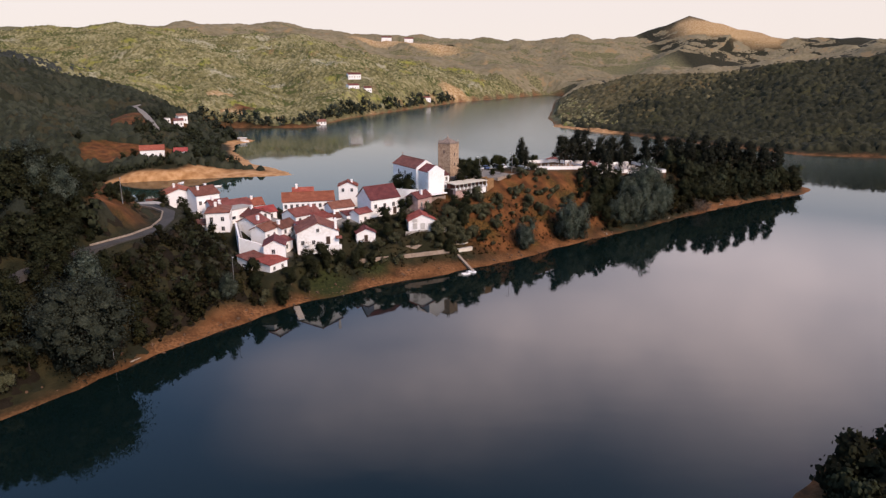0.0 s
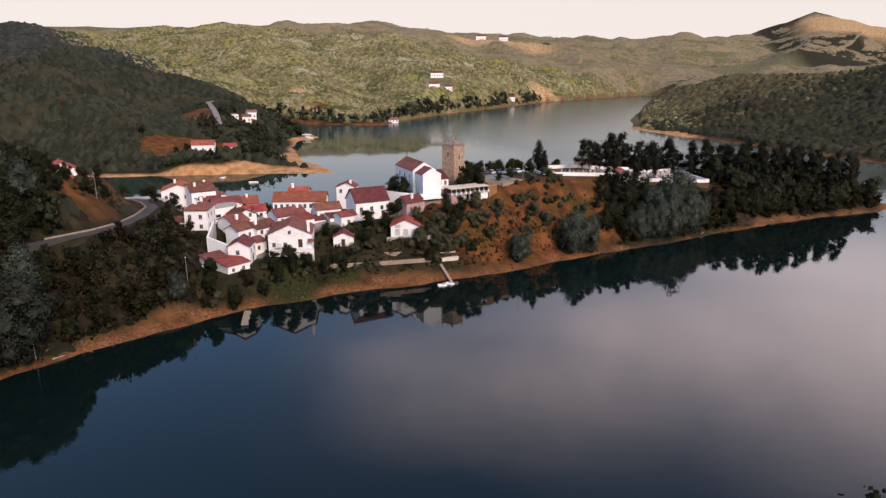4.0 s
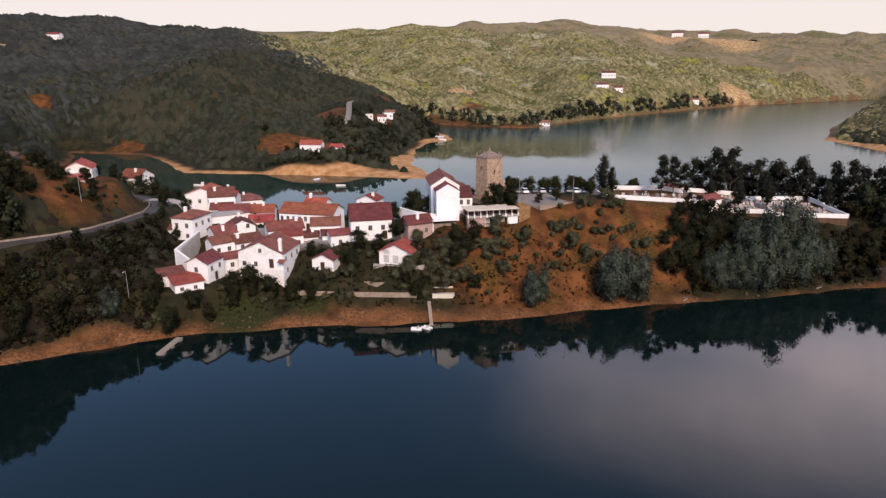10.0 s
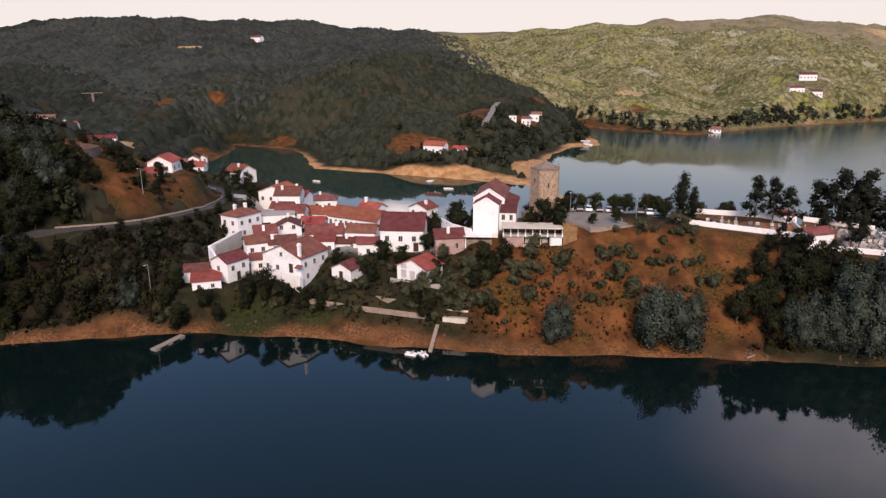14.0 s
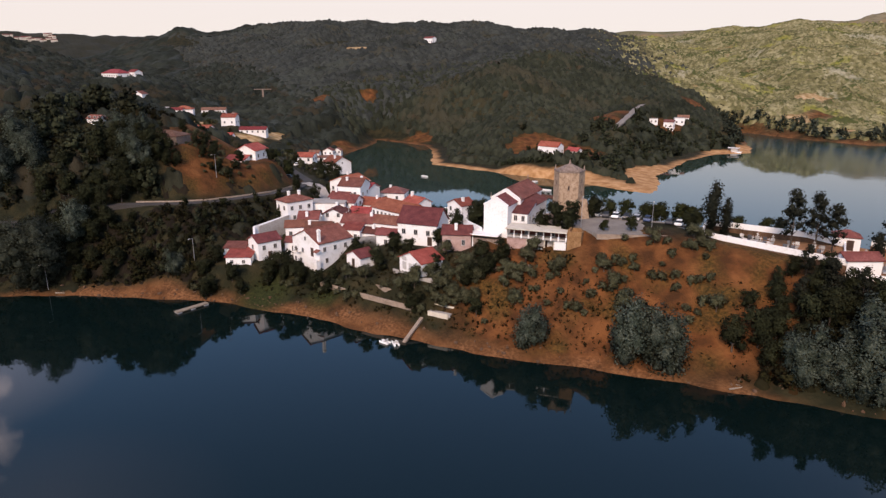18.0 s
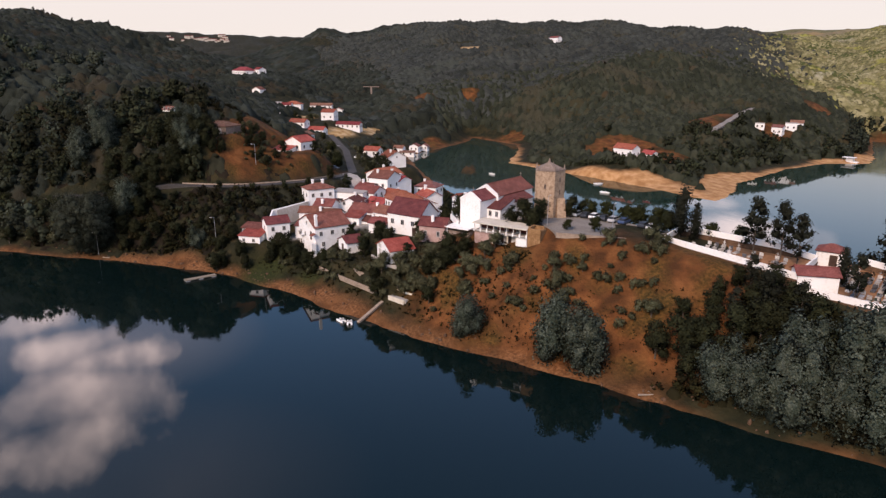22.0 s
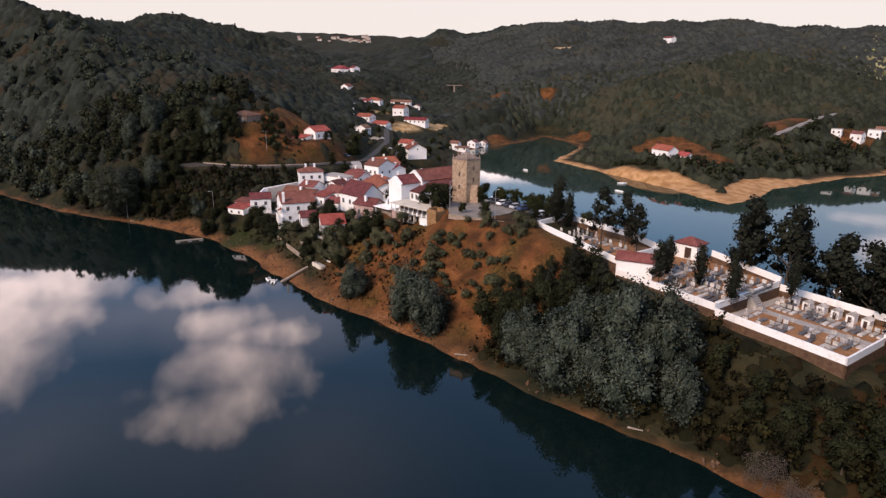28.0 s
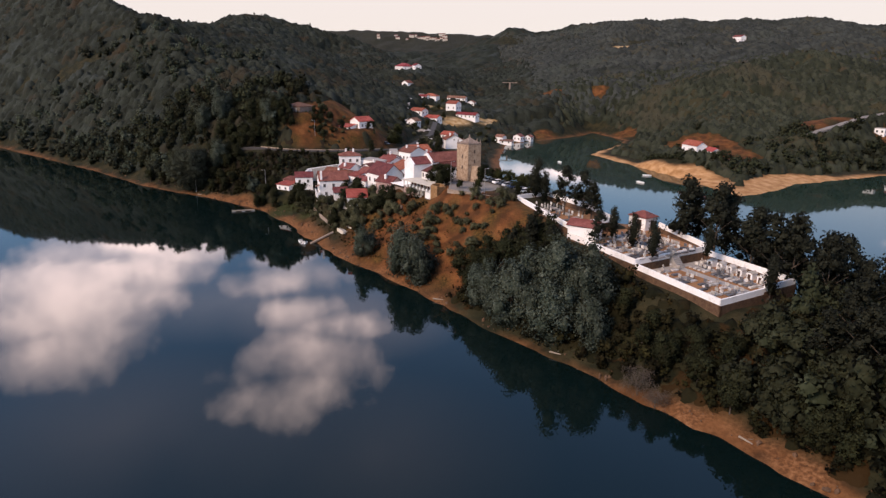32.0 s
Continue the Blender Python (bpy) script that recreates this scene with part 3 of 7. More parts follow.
def height(x, y):
    x, y = np.asarray(x, float), np.asarray(y, float)
    d = shore_distance(x, y)
    d = d + np.where(d > -6, wave_noise(x, y, 26, 5) * 1.1 + wave_noise(x, y, 9, 6) * 0.45, 0)
    top = np.full(x.shape, 3.0)
    for pts, flat, fall in RIDGES:
        p = np.array(pts, float)
        q, seg, u = off_line(x, y, p[:, :2])
        z = p[seg, 2] * (1 - u) + p[seg + 1, 2] * u - np.maximum(0, np.sqrt(q * q + 9) - 3 - flat) * fall
        top = -smooth_min(-top, -z, 2 + 0.06 * np.abs(z))
    far = np.clip((np.hypot(x - 60, y - 180) - 180) / 500, 0, 1)
    top = top + far * (wave_noise(x, y, 240, 1) * 6 + wave_noise(x, y, 90, 2) * 2) + wave_noise(x, y, 30, 3) * (0.35 + 0.4 * far)
    # gullies in the far hills
    wild = np.clip((np.hypot(x - 60, y - 180) - 480) / 300, 0, 1)
    top = top + wild * (np.sqrt(wave_noise(x, y, 230, 7) ** 2 + 0.02) * 11 + np.abs(wave_noise(x, y, 80, 8)) * 2 - 5.5)
    # the road's bench along the hillside
    road = np.array(ROAD, float)
    q, seg, u = off_line(x, y, road[:, :2])
    rz = road[seg, 2] * (1 - u) + road[seg + 1, 2] * u
    on = np.clip((9 - q) / 5, 0, 1)
    top = top * (1 - on) + rz * on
    spit = np.maximum(near_mask(x, y, -170, 400, 130, 60), near_mask(x, y, -250, 270, 50, 30))
    foot = np.clip(d, 0, None)
    steep = 0.34 * foot + np.maximum(0, foot - 5) * 0.5
    flat_bank = 0.13 * foot + np.maximum(0, foot - 22) * 0.4
    bank = steep * (1 - spit) + flat_bank * spit
    land = smooth_min(bank, np.maximum(top, 1.2), 2.0)
    # the cemetery's terraces are cut into the slope
    u, v = (x - 75.3) * 0.874 + (y - 268.3) * 0.486, (y - 268.3) * 0.874 - (x - 75.3) * 0.486
    land = np.where((u > -1) & (u < 22.5) & (v > -0.5) & (v < 21.5), np.minimum(land, 13.6), land)
    land = np.where((u > -22) & (u <= -1) & (v > 0.5 + 0.14 * u) & (v < 21), np.minimum(land, 16.1), land)
    for cx, cy, r, e, z in PADS:
        k = near_mask(x, y, cx, cy, r, e)
        land = land * (1 - k) + z * k
    return np.where(d > 0, np.maximum(land, 0.04 * d), np.maximum(-9, 0.5 * d) - 0.05)


def ground_z(x, y):
    return float(height(np.array([x]), np.array([y]))[0])


def spread(lo, hi, near_lo, near_hi, step, grow):
    """Grid lines: even between near_lo and near_hi, wider and wider outside."""
    mid = list(np.arange(near_lo, near_hi, step))
    s, v, left = step, near_lo, []
    while v > lo:
        s = min(s * grow, 60)
        v -= s
        left.append(v)
    s, v, right = step, mid[-1], []
    while v < hi:
        s = min(s * grow, 60)
        v += s
        right.append(v)
    return np.array(left[::-1] + mid + right)


def soil_zones(x, y, z, d):
    """Shares of bare red slope, dry yellow grass and shore sand at a point of the ground."""
    red = np.zeros(x.shape)
    for cx, cy, r, e in ((30, 222, 15, 9), (45, 238, 10, 8), (14, 212, 12, 8), (-95, 176, 9, 6), (-88, 164, 6, 5), (-108, 188, 9, 8), (-107, 167, 9, 7), (-118, 174, 6, 7), (-387, 316, 6, 5), (-391, 358, 5, 5), (-300, 300, 8, 6), (-162, 380, 16, 8), (-190, 378, 15, 8),
                         (-214, 452, 9, 8), (-225, 470, 7, 8), (-200, 500, 8, 8), (-316, 364, 7, 7), (-244, 583, 7, 9), (-210, 700, 7, 7), (-240, 640, 11, 12)):
        red = np.maximum(red, near_mask(x, y, cx, cy, r, e))
    dry = np.zeros(x.shape)
    for cx, cy, r, e in ((-528, 418, 14, 14), (-296, 224, 8, 5), (-300, 233, 6, 5), (-316, 252, 7, 6), (-326, 260, 5, 5), (-345, 212, 6, 6), (-215, 676, 9, 8), (-170, 676, 5, 6), (-120, 866, 7, 7), (-92, 884, 5, 7), (-84, 806, 4, 5), (-60, 910, 5, 6), (-20, 1014, 8, 8), (900, 2500, 55, 40), (950, 2480, 75, 50), (1040, 2450, 70, 50), (1120, 2410, 60, 50), (870, 2440, 30, 40),
                         (1050, 2490, 60, 50), (930, 2480, 25, 40), (-30, 1500, 40, 50), (-140, 1515, 50, 40), (20, 1100, 20, 20), (-250, 760, 12, 12)):
        dry = np.maximum(dry, near_mask(x, y, cx, cy, r, e))
    grass = np.maximum(near_mask(x, y, -31, 166, 4, 5), near_mask(x, y, -20, 177.5, 2, 4))
    patchy = wave_noise(x, y, 22, 9) * 0.25
    wide = 3.8 + 1.8 * wave_noise(x, y, 34, 12) + 2.8 * near_mask(x, y, -150, 345, 80, 50) + 13 * near_mask(x, y, -126, 388, 20, 24) + 9 * near_mask(x, y, -170, 524, 16, 16) - 1.6 * near_mask(x, y, -110, 60, 60, 30) + 2.2 * near_mask(x, y, 122, 280, 12, 12) - 0.8 * near_mask(x, y, 62, 230, 20, 10) - 1.7 * near_mask(x, y, 88, 250, 24, 12) + 3 * near_mask(x, y, -8, 178, 12, 10) + 3 * near_mask(x, y, -50, 140, 10, 10) + 7 * near_mask(x, y, 132, 622, 34, 16)
    sand = np.clip((wide - d) / 3.0 + patchy, 0, 1)
    return np.clip(red + patchy * (red > 0.02), 0, 1), dry, sand, grass


def paved_share(x, y):
    """Streets and yards between the houses."""
    out = np.zeros(x.shape)
    for cx, cy, r in ((-47, 176, 3), (-48, 190, 6), (-57, 196, 6), (-66, 205, 6), (-36, 196, 5), (-28, 200, 4), (-30, 210, 6), (-12, 211, 5), (-6, 222, 5), (-48, 206, 6), (-75, 203, 5), (-84, 204, 5), (-145, 224, 5)):
        out = np.maximum(out, near_mask(x, y, cx, cy, r, 2))
    return out


def ground_material():
    mat = bpy.data.materials.new("ground_cover")
    mat.use_nodes = True
    nt = mat.node_tree
    N, L = nt.nodes.new, nt.links.new
    bsdf = nt.nodes["Principled BSDF"]
    geo = N("ShaderNodeNewGeometry")

    def noise_at(scale, detail):
        n = N("ShaderNodeTexNoise")
        n.inputs["Scale"].default_value, n.inputs["Detail"].default_value = scale, detail
        L(geo.outputs["Position"], n.inputs["Vector"])
        return n.outputs[0]

    big, mid, fine, mottle = noise_at(0.03, 5), noise_at(0.25, 6), noise_at(1.6, 5), noise_at(0.12, 7)

    def ramp(src, colours, lo=0.35, hi=0.65):
        r = N("ShaderNodeValToRGB")
        els = r.color_ramp.elements
        while len(els) < len(colours):
            els.new(0.5)
        for i, c in enumerate(colours):
            els[i].position, els[i].color = lo + (hi - lo) * i / (len(colours) - 1), (*c, 1)
        L(src, r.inputs[0])
        return r.outputs[0]

    def blend(fac, a, b):
        m = N("ShaderNodeMix")
        m.data_type = "RGBA"
        L(fac, m.inputs[0]), L(a, m.inputs[6]), L(b, m.inputs[7])
        return m.outputs[2]

    def zone(name):
        a = N("ShaderNodeAttribute")
        a.attribute_name = name
        return a.outputs["Fac"]

    scrub = ramp(mid, [(0.012, 0.013, 0.006), (0.021, 0.02, 0.009), (0.036, 0.029, 0.013)])
    red = blend(ramp(mottle, [(0, 0, 0), (1, 1, 1)], 0.48, 0.66), ramp(mid, [(0.06, 0.024, 0.009), (0.115, 0.042, 0.014), (0.18, 0.068, 0.023)]), ramp(fine, [(0.034, 0.022, 0.006), (0.078, 0.042, 0.011), (0.13, 0.064, 0.017)]))
    dry = ramp(mid, [(0.27, 0.155, 0.06), (0.39, 0.25, 0.115), (0.52, 0.37, 0.22)])
    sand = blend(ramp(mottle, [(0, 0, 0), (1, 1, 1)], 0.4, 0.62), ramp(fine, [(0.095, 0.039, 0.016), (0.175, 0.073, 0.029), (0.26, 0.12, 0.054)]), ramp(mid, [(0.05, 0.022, 0.009), (0.115, 0.045, 0.016), (0.18, 0.076, 0.03)]))
    grass = ramp(fine, [(0.014, 0.018, 0.005), (0.034, 0.04, 0.011)])
    # the northern hill's ground colour, lightened to paint in the sunlight
    sunlit_land = ramp(mid, [(0.065, 0.062, 0.028), (0.13, 0.118, 0.053), (0.21, 0.18, 0.092)])
    col = blend(zone("open"), scrub, sunlit_land)
    col = blend(zone("red"), col, red)
    col = blend(zone("dry"), col, dry)
    col = blend(zone("sand"), col, sand)
    col = blend(zone("beach"), col, ramp(mid, [(0.3, 0.145, 0.058), (0.42, 0.22, 0.095), (0.52, 0.3, 0.15)]))
    col = blend(zone("grass"), col, grass)
    paved = ramp(fine, [(0.2, 0.185, 0.17), (0.33, 0.31, 0.29)])
    col = blend(zone("paved"), col, paved)
    L(col, bsdf.inputs["Base Color"])
    bsdf.inputs["Roughness"].default_value = 0.95
    bsdf.inputs["Specular IOR Level"].default_value = 0.15
    b = N("ShaderNodeBump")
    b.inputs["Strength"].default_value, b.inputs["Distance"].default_value = 0.7, 0.4
    L(fine, b.inputs["Height"]), L(b.outputs[0], bsdf.inputs["Normal"])
    return mat


def build_ground():
    gx = spread(-3700, 2600, -330, 230, 2.4, 1.07)
    gy = spread(-1000, 3400, 60, 420, 2.2, 1.045)
    X, Y = np.meshgrid(gx, gy)
    Z = height(X, Y)
    ny, nx = X.shape
    verts = np.stack([X, Y, Z], -1).reshape(-1, 3)
    i = np.arange(nx * ny).reshape(ny, nx)
    quads = np.stack([i[:-1, :-1], i[:-1, 1:], i[1:, 1:], i[1:, :-1]], -1).reshape(-1, 4)
    me = bpy.data.meshes.new("ground")
    me.vertices.add(len(verts)), me.loops.add(quads.size), me.polygons.add(len(quads))
    me.vertices.foreach_set("co", verts.ravel())
    me.loops.foreach_set("vertex_index", quads.ravel())
    me.polygons.foreach_set("loop_start", np.arange(0, quads.size, 4))
    me.polygons.foreach_set("use_smooth", np.ones(len(quads), bool))
    me.update()
    d = shore_distance(X, Y)
    # the "open" share marks the northern ground coloured as if sunlit
    for name, v in zip(("beach", "red", "dry", "sand", "grass", "paved", "open"), (soil_zones(X, Y, Z, d)[2] * np.maximum(near_mask(X, Y, -160, 345, 90, 40), np.maximum(near_mask(X, Y, -150, 500, 60, 30), near_mask(X, Y, 132, 622, 40, 20))) * (Y > 300) * np.clip((24 - d) / 6, 0, 1), *soil_zones(X, Y, Z, d), paved_share(X, Y), np.clip((Y - 640) / 60, 0, 1) * np.clip((200 - X) / 60 + np.clip((Y - 1250) / 80, 0, 9), 0, 1) * np.clip((Y - 663 + 0.91 * (X + 384)) / 80, 0, 1))):
        me.attributes.new(name, "FLOAT", "POINT").data.foreach_set("value", np.broadcast_to(v, X.shape).astype(np.float32).ravel())
    me.materials.append(ground_material())
    return tagged(new("ground", me), "hilly ground of red clay, scrub and sandy shores", "ground", kind="structure")


build_ground()


def build_water():
    bm = bmesh.new()
    vs = [bm.verts.new(p) for p in ((-1200, -1000, 0), (2400, -1000, 0), (2400, 1700, 0), (-1200, 1700, 0))]
    bm.faces.new(vs)
    me = bpy.data.meshes.new("water")
    bm.to_mesh(me), bm.free()
    me.materials.append(M_WATER)
    tagged(new("water", me), "calm dark blue lake water mirroring sky and banks", "water", kind="structure")


build_water()


# ---- helpers for things ----
def mesh_from(name, bm, mat):
    me = bpy.data.meshes.new(name)
    bm.to_mesh(me), bm.free()
    for m in (mat if isinstance(mat, (list, tuple)) else [mat]):
        me.materials.append(m)
    return me


def part(name, bm, mat, parent, label=""):
    """One mesh object under a thing or under a part; bm is a bmesh or a ready mesh."""
    me = bm if isinstance(bm, bpy.types.Mesh) else mesh_from(name, bm, mat)
    ob = new(name, me)
    ob.parent = parent
    return tagged(ob, label) if label else ob


def thing(name, m, label, category, group="", kind=""):
    ob = new(name)
    ob.empty_display_size = 0.5
    ob.matrix_basis = m
    return tagged(ob, label, category, group, kind)


def box(bm, x0, x1, y0, y1, z0, z1, bevel=0.0):
    r = bmesh.ops.create_cube(bm, size=1)
    for v in r["verts"]:
        v.co = Vector((x0 + (x1 - x0) * (v.co.x + 0.5), y0 + (y1 - y0) * (v.co.y + 0.5), z0 + (z1 - z0) * (v.co.z + 0.5)))
    if bevel:
        es = list({e for v in r["verts"] for e in v.link_edges})
        bmesh.ops.bevel(bm, geom=es, offset=bevel, segments=1, affect="EDGES")
    return bm


def boxed(*a, bevel=0.0):
    return box(bmesh.new(), *a, bevel=bevel)


def prism(bm, pts, z0, z1):
    lo = [bm.verts.new((x, y, z0)) for x, y in pts]
    hi = [bm.verts.new((x, y, z1)) for x, y in pts]
    bm.faces.new(lo[::-1]), bm.faces.new(hi)
    for i in range(len(pts)):
        j = (i + 1) % len(pts)
        bm.faces.new((lo[i], lo[j], hi[j], hi[i]))
    return bm


def slab(bm, pts, thick):
    """A roof plane with thickness; UV runs along the eave and up the slope. pts: eave a, eave b, then the upper points."""
    uv = bm.loops.layers.uv.verify()
    p = [Vector(q) for q in pts]
    n = (p[1] - p[0]).cross(p[-1] - p[0]).normalized()
    if n.z < 0:
        n = -n
        p = [p[1], p[0]] + p[2:][::-1]
    e = (p[1] - p[0]).normalized()
    up = n.cross(e)
    top, low = [bm.verts.new(q) for q in p], [bm.verts.new(q - n * thick) for q in p]
    faces = [bm.faces.new(top), bm.faces.new(low[::-1])]
    for i in range(len(p)):
        j = (i + 1) % len(p)
        faces.append(bm.faces.new((low[i], low[j], top[j], top[i])))
    for f in faces:
        for lp in f.loops:
            q = lp.vert.co - p[0]
            lp[uv].uv = (q.dot(e), q.dot(up))
    return bm


PANES = {}


def window(parent, x, y, z, w, h, turn, style="window"):
    """A framed window or a door on a wall: x, y, z the middle of its foot, turn the wall's heading."""
    key = (round(w, 2), round(h, 2), style)
    if key not in PANES:
        f = bmesh.new()
        t = 0.09
        box(f, -w / 2 - t, -w / 2, -0.05, 0.1, -t, h + t), box(f, w / 2, w / 2 + t, -0.05, 0.1, -t, h + t)
        box(f, -w / 2, w / 2, -0.05, 0.1, h, h + t), box(f, -w / 2 - 0.05, w / 2 + 0.05, -0.12, 0.1, -t, 0)
        if style == "window":
            box(f, -0.03, 0.03, -0.02, 0.06, 0, h)
        pane = boxed(-w / 2, w / 2, 0.0, 0.08, 0, h)
        # gap: the dark pane stands in for the shade inside an opening
        fm = {"window": M_PANEL, "door": M_STONE_GREY, "shutter": M_PANEL, "gap": M_WHITE}[style]
        pm = {"window": M_GLASS, "door": M_DARKWOOD, "shutter": M_PANEL, "gap": M_GLASS}[style]
        PANES[key] = (mesh_from("window_frame", f, fm), mesh_from("pane", pane, pm))
    a, b = PANES[key]
    fr = part("door" if style == "door" else "window", a, None, parent)
    fr.matrix_basis = pose(x, y, z, 0, 0, turn) @ pose(0, -0.03, 0)
    pn = part("panel" if style == "door" else "pane", b, None, fr)
    return fr


def chimney(parent, x, y, z, h=1.3, w=0.7):
    bm = bmesh.new()
    box(bm, -w / 2, w / 2, -w / 2, w / 2, -1.4, h * 0.82, bevel=0.02)
    box(bm, -w / 2 - 0.08, w / 2 + 0.08, -w / 2 - 0.08, w / 2 + 0.08, h * 0.82, h * 0.9)
    box(bm, -w / 2 + 0.06, w / 2 - 0.06, -w / 2 + 0.06, w / 2 - 0.06, h * 0.9, h)
    ob = part("chimney", bm, M_WHITE, parent, "white plastered chimney")
    ob.location = (x, y, z)
    return ob


def house(label, a, b, depth, base, eave, rise, roof="side", front=(), right=(), left=(), back=(), chimneys=(), wall=None, tiles=None, name="house", category="house", over=0.35, group="village houses"):
    """A house whose front runs from a to b (seen from outside, left to right), depth deep. Openings: (x, z, w, h[, style])
    along each wall from its left end, z over the ground line. chimneys: (x, y, height)."""
    wall, tiles = wall or M_WHITE, tiles or M_ROOF
    w = math.hypot(b[0] - a[0], b[1] - a[1])
    turn = math.degrees(math.atan2(b[1] - a[1], b[0] - a[0]))
    top = thing(name, pose(a[0], a[1], base, 0, 0, turn), label, category, group)
    e, d = eave - base, depth
    sink = -3.0
    bm = bmesh.new()

    def ring(pts):
        return bm.faces.new([bm.verts.new(p) for p in pts])

    # heights of the wall's top at the four corners and the gable points
    if roof == "side":
        ring([(0, 0, sink), (w, 0, sink), (w, 0, e), (0, 0, e)])
        ring([(w, d, sink), (0, d, sink), (0, d, e), (w, d, e)])
        ring([(w, 0, sink), (w, d, sink), (w, d, e), (w, d / 2, e + rise), (w, 0, e)])
        ring([(0, d, sink), (0, 0, sink), (0, 0, e), (0, d / 2, e + rise), (0, d, e)])
        tops = [[(0, 0, e), (w, 0, e), (w, d / 2, e + rise), (0, d / 2, e + rise)], [(0, d / 2, e + rise), (w, d / 2, e + rise), (w, d, e), (0, d, e)]]
    elif roof == "front":
        ring([(0, 0, sink), (w, 0, sink), (w, 0, e), (w / 2, 0, e + rise), (0, 0, e)])
        ring([(w, d, sink), (0, d, sink), (0, d, e), (w / 2, d, e + rise), (w, d, e)])
        ring([(w, 0, sink), (w, d, sink), (w, d, e), (w, 0, e)])
        ring([(0, d, sink), (0, 0, sink), (0, 0, e), (0, d, e)])
        tops = [[(0, 0, e), (w / 2, 0, e + rise), (w / 2, d, e + rise), (0, d, e)], [(w / 2, 0, e + rise), (w, 0, e), (w, d, e), (w / 2, d, e + rise)]]
    elif roof == "mono":
        ring([(0, 0, sink), (w, 0, sink), (w, 0, e), (0, 0, e)])
        ring([(w, d, sink), (0, d, sink), (0, d, e + rise), (w, d, e + rise)])
        ring([(w, 0, sink), (w, d, sink), (w, d, e + rise), (w, 0, e)])
        ring([(0, d, sink), (0, 0, sink), (0, 0, e), (0, d, e + rise)])
        tops = [[(0, 0, e), (w, 0, e), (w, d, e + rise), (0, d, e + rise)]]
    else:
        for p, q in (((0, 0), (w, 0)), ((w, 0), (w, d)), ((w, d), (0, d)), ((0, d), (0, 0))):
            ring([(*p, sink), (*q, sink), (*q, e), (*p, e)])
        tops = [[(0, 0, e), (w, 0, e), (w, d, e), (0, d, e)]]
    for t in tops:
        ring(t)
    ring([(0, 0, sink), (0, d, sink), (w, d, sink), (w, 0, sink)])
    bmesh.ops.remove_doubles(bm, verts=bm.verts, dist=0.001)
    part("wall", bm, wall, top)
    # roof planes
    o, th = over, 0.16
    bm = bmesh.new()
    if roof != "flat":
        lift = 0.17
        if roof == "side":
            k = rise / (d / 2)
            slab(bm, [(-o, -o, e - o * k + lift), (w + o, -o, e - o * k + lift), (w + o, d / 2, e + rise + lift), (-o, d / 2, e + rise + lift)], th)
            slab(bm, [(w + o, d + o, e - o * k + lift), (-o, d + o, e - o * k + lift), (-o, d / 2, e + rise + lift), (w + o, d / 2, e + rise + lift)], th)
            box(bm, -o, w + o, d / 2 - 0.13, d / 2 + 0.13, e + rise + lift - 0.03, e + rise + lift + 0.1)
        elif roof == "front":
            k = rise / (w / 2)
            slab(bm, [(-o, d + o, e - o * k + lift), (-o, -o, e - o * k + lift), (w / 2, -o, e + rise + lift), (w / 2, d + o, e + rise + lift)], th)
            slab(bm, [(w + o, -o, e - o * k + lift), (w + o, d + o, e - o * k + lift), (w / 2, d + o, e + rise + lift), (w / 2, -o, e + rise + lift)], th)
            box(bm, w / 2 - 0.13, w / 2 + 0.13, -o, d + o, e + rise + lift - 0.03, e + rise + lift + 0.1)
        elif roof == "mono":
            k = rise / d
            slab(bm, [(-o, -o, e - o * k + lift), (w + o, -o, e - o * k + lift), (w + o, d + 0.1, e + rise + lift), (-o, d + 0.1, e + rise + lift)], th)
        else:
            r = min(w, d) / 2
            if w >= d:
                p, q = (r, d / 2, e + rise), (w - r, d / 2, e + rise)
            else:
                p, q = (w / 2, r, e + rise), (w / 2, d - r, e + rise)
            c = [(-o, -o, e), (w + o, -o, e), (w + o, d + o, e), (-o, d + o, e)]
            up = lambda v: (v[0], v[1], v[2] + lift)
            if w >= d:
                slab(bm, [up(c[0]), up(c[1]), up(q), up(p)], th), slab(bm, [up(c[2]), up(c[3]), up(p), up(q)], th)
                slab(bm, [up(c[1]), up(c[2]), up(q)], th), slab(bm, [up(c[3]), up(c[0]), up(p)], th)
            else:
                slab(bm, [up(c[1]), up(c[2]), up(q), up(p)], th), slab(bm, [up(c[3]), up(c[0]), up(p), up(q)], th)
                slab(bm, [up(c[0]), up(c[1]), up(p)], th), slab(bm, [up(c[2]), up(c[3]), up(q)], th)
        rf = part("roof", bm, tiles, top)
        for cx, cy, ch in chimneys:
            fy = {"side": 1 - abs(2 * cy / d - 1), "front": 1 - abs(2 * cx / w - 1), "mono": cy / d}.get(roof, 0.7)
            chimney(rf, cx, cy, e + rise * fy + 0.1, ch)
    else:
        box(bm, -0.1, w + 0.1, -0.1, d + 0.1, e, e + 0.25)
        part("roof", bm, M_PAVING, top)
    for x, z, ww, hh, *st in front:
        window(top, x, 0, z, ww, hh, 0, *st)
    for x, z, ww, hh, *st in right:
        window(top, w, x, z, ww, hh, 90, *st)
    for x, z, ww, hh, *st in left:
        window(top, 0, d - x, z, ww, hh, -90, *st)
    for x, z, ww, hh, *st in back:
        window(top, w - x, d, z, ww, hh, 180, *st)
    return top


def row(n, width, z, w=0.8, h=1.1, style="window", lo=0.0):
    """n openings spread evenly along a wall."""
    return [(lo + width * (i + 0.5) / n, z, w, h, style) for i in range(n)]


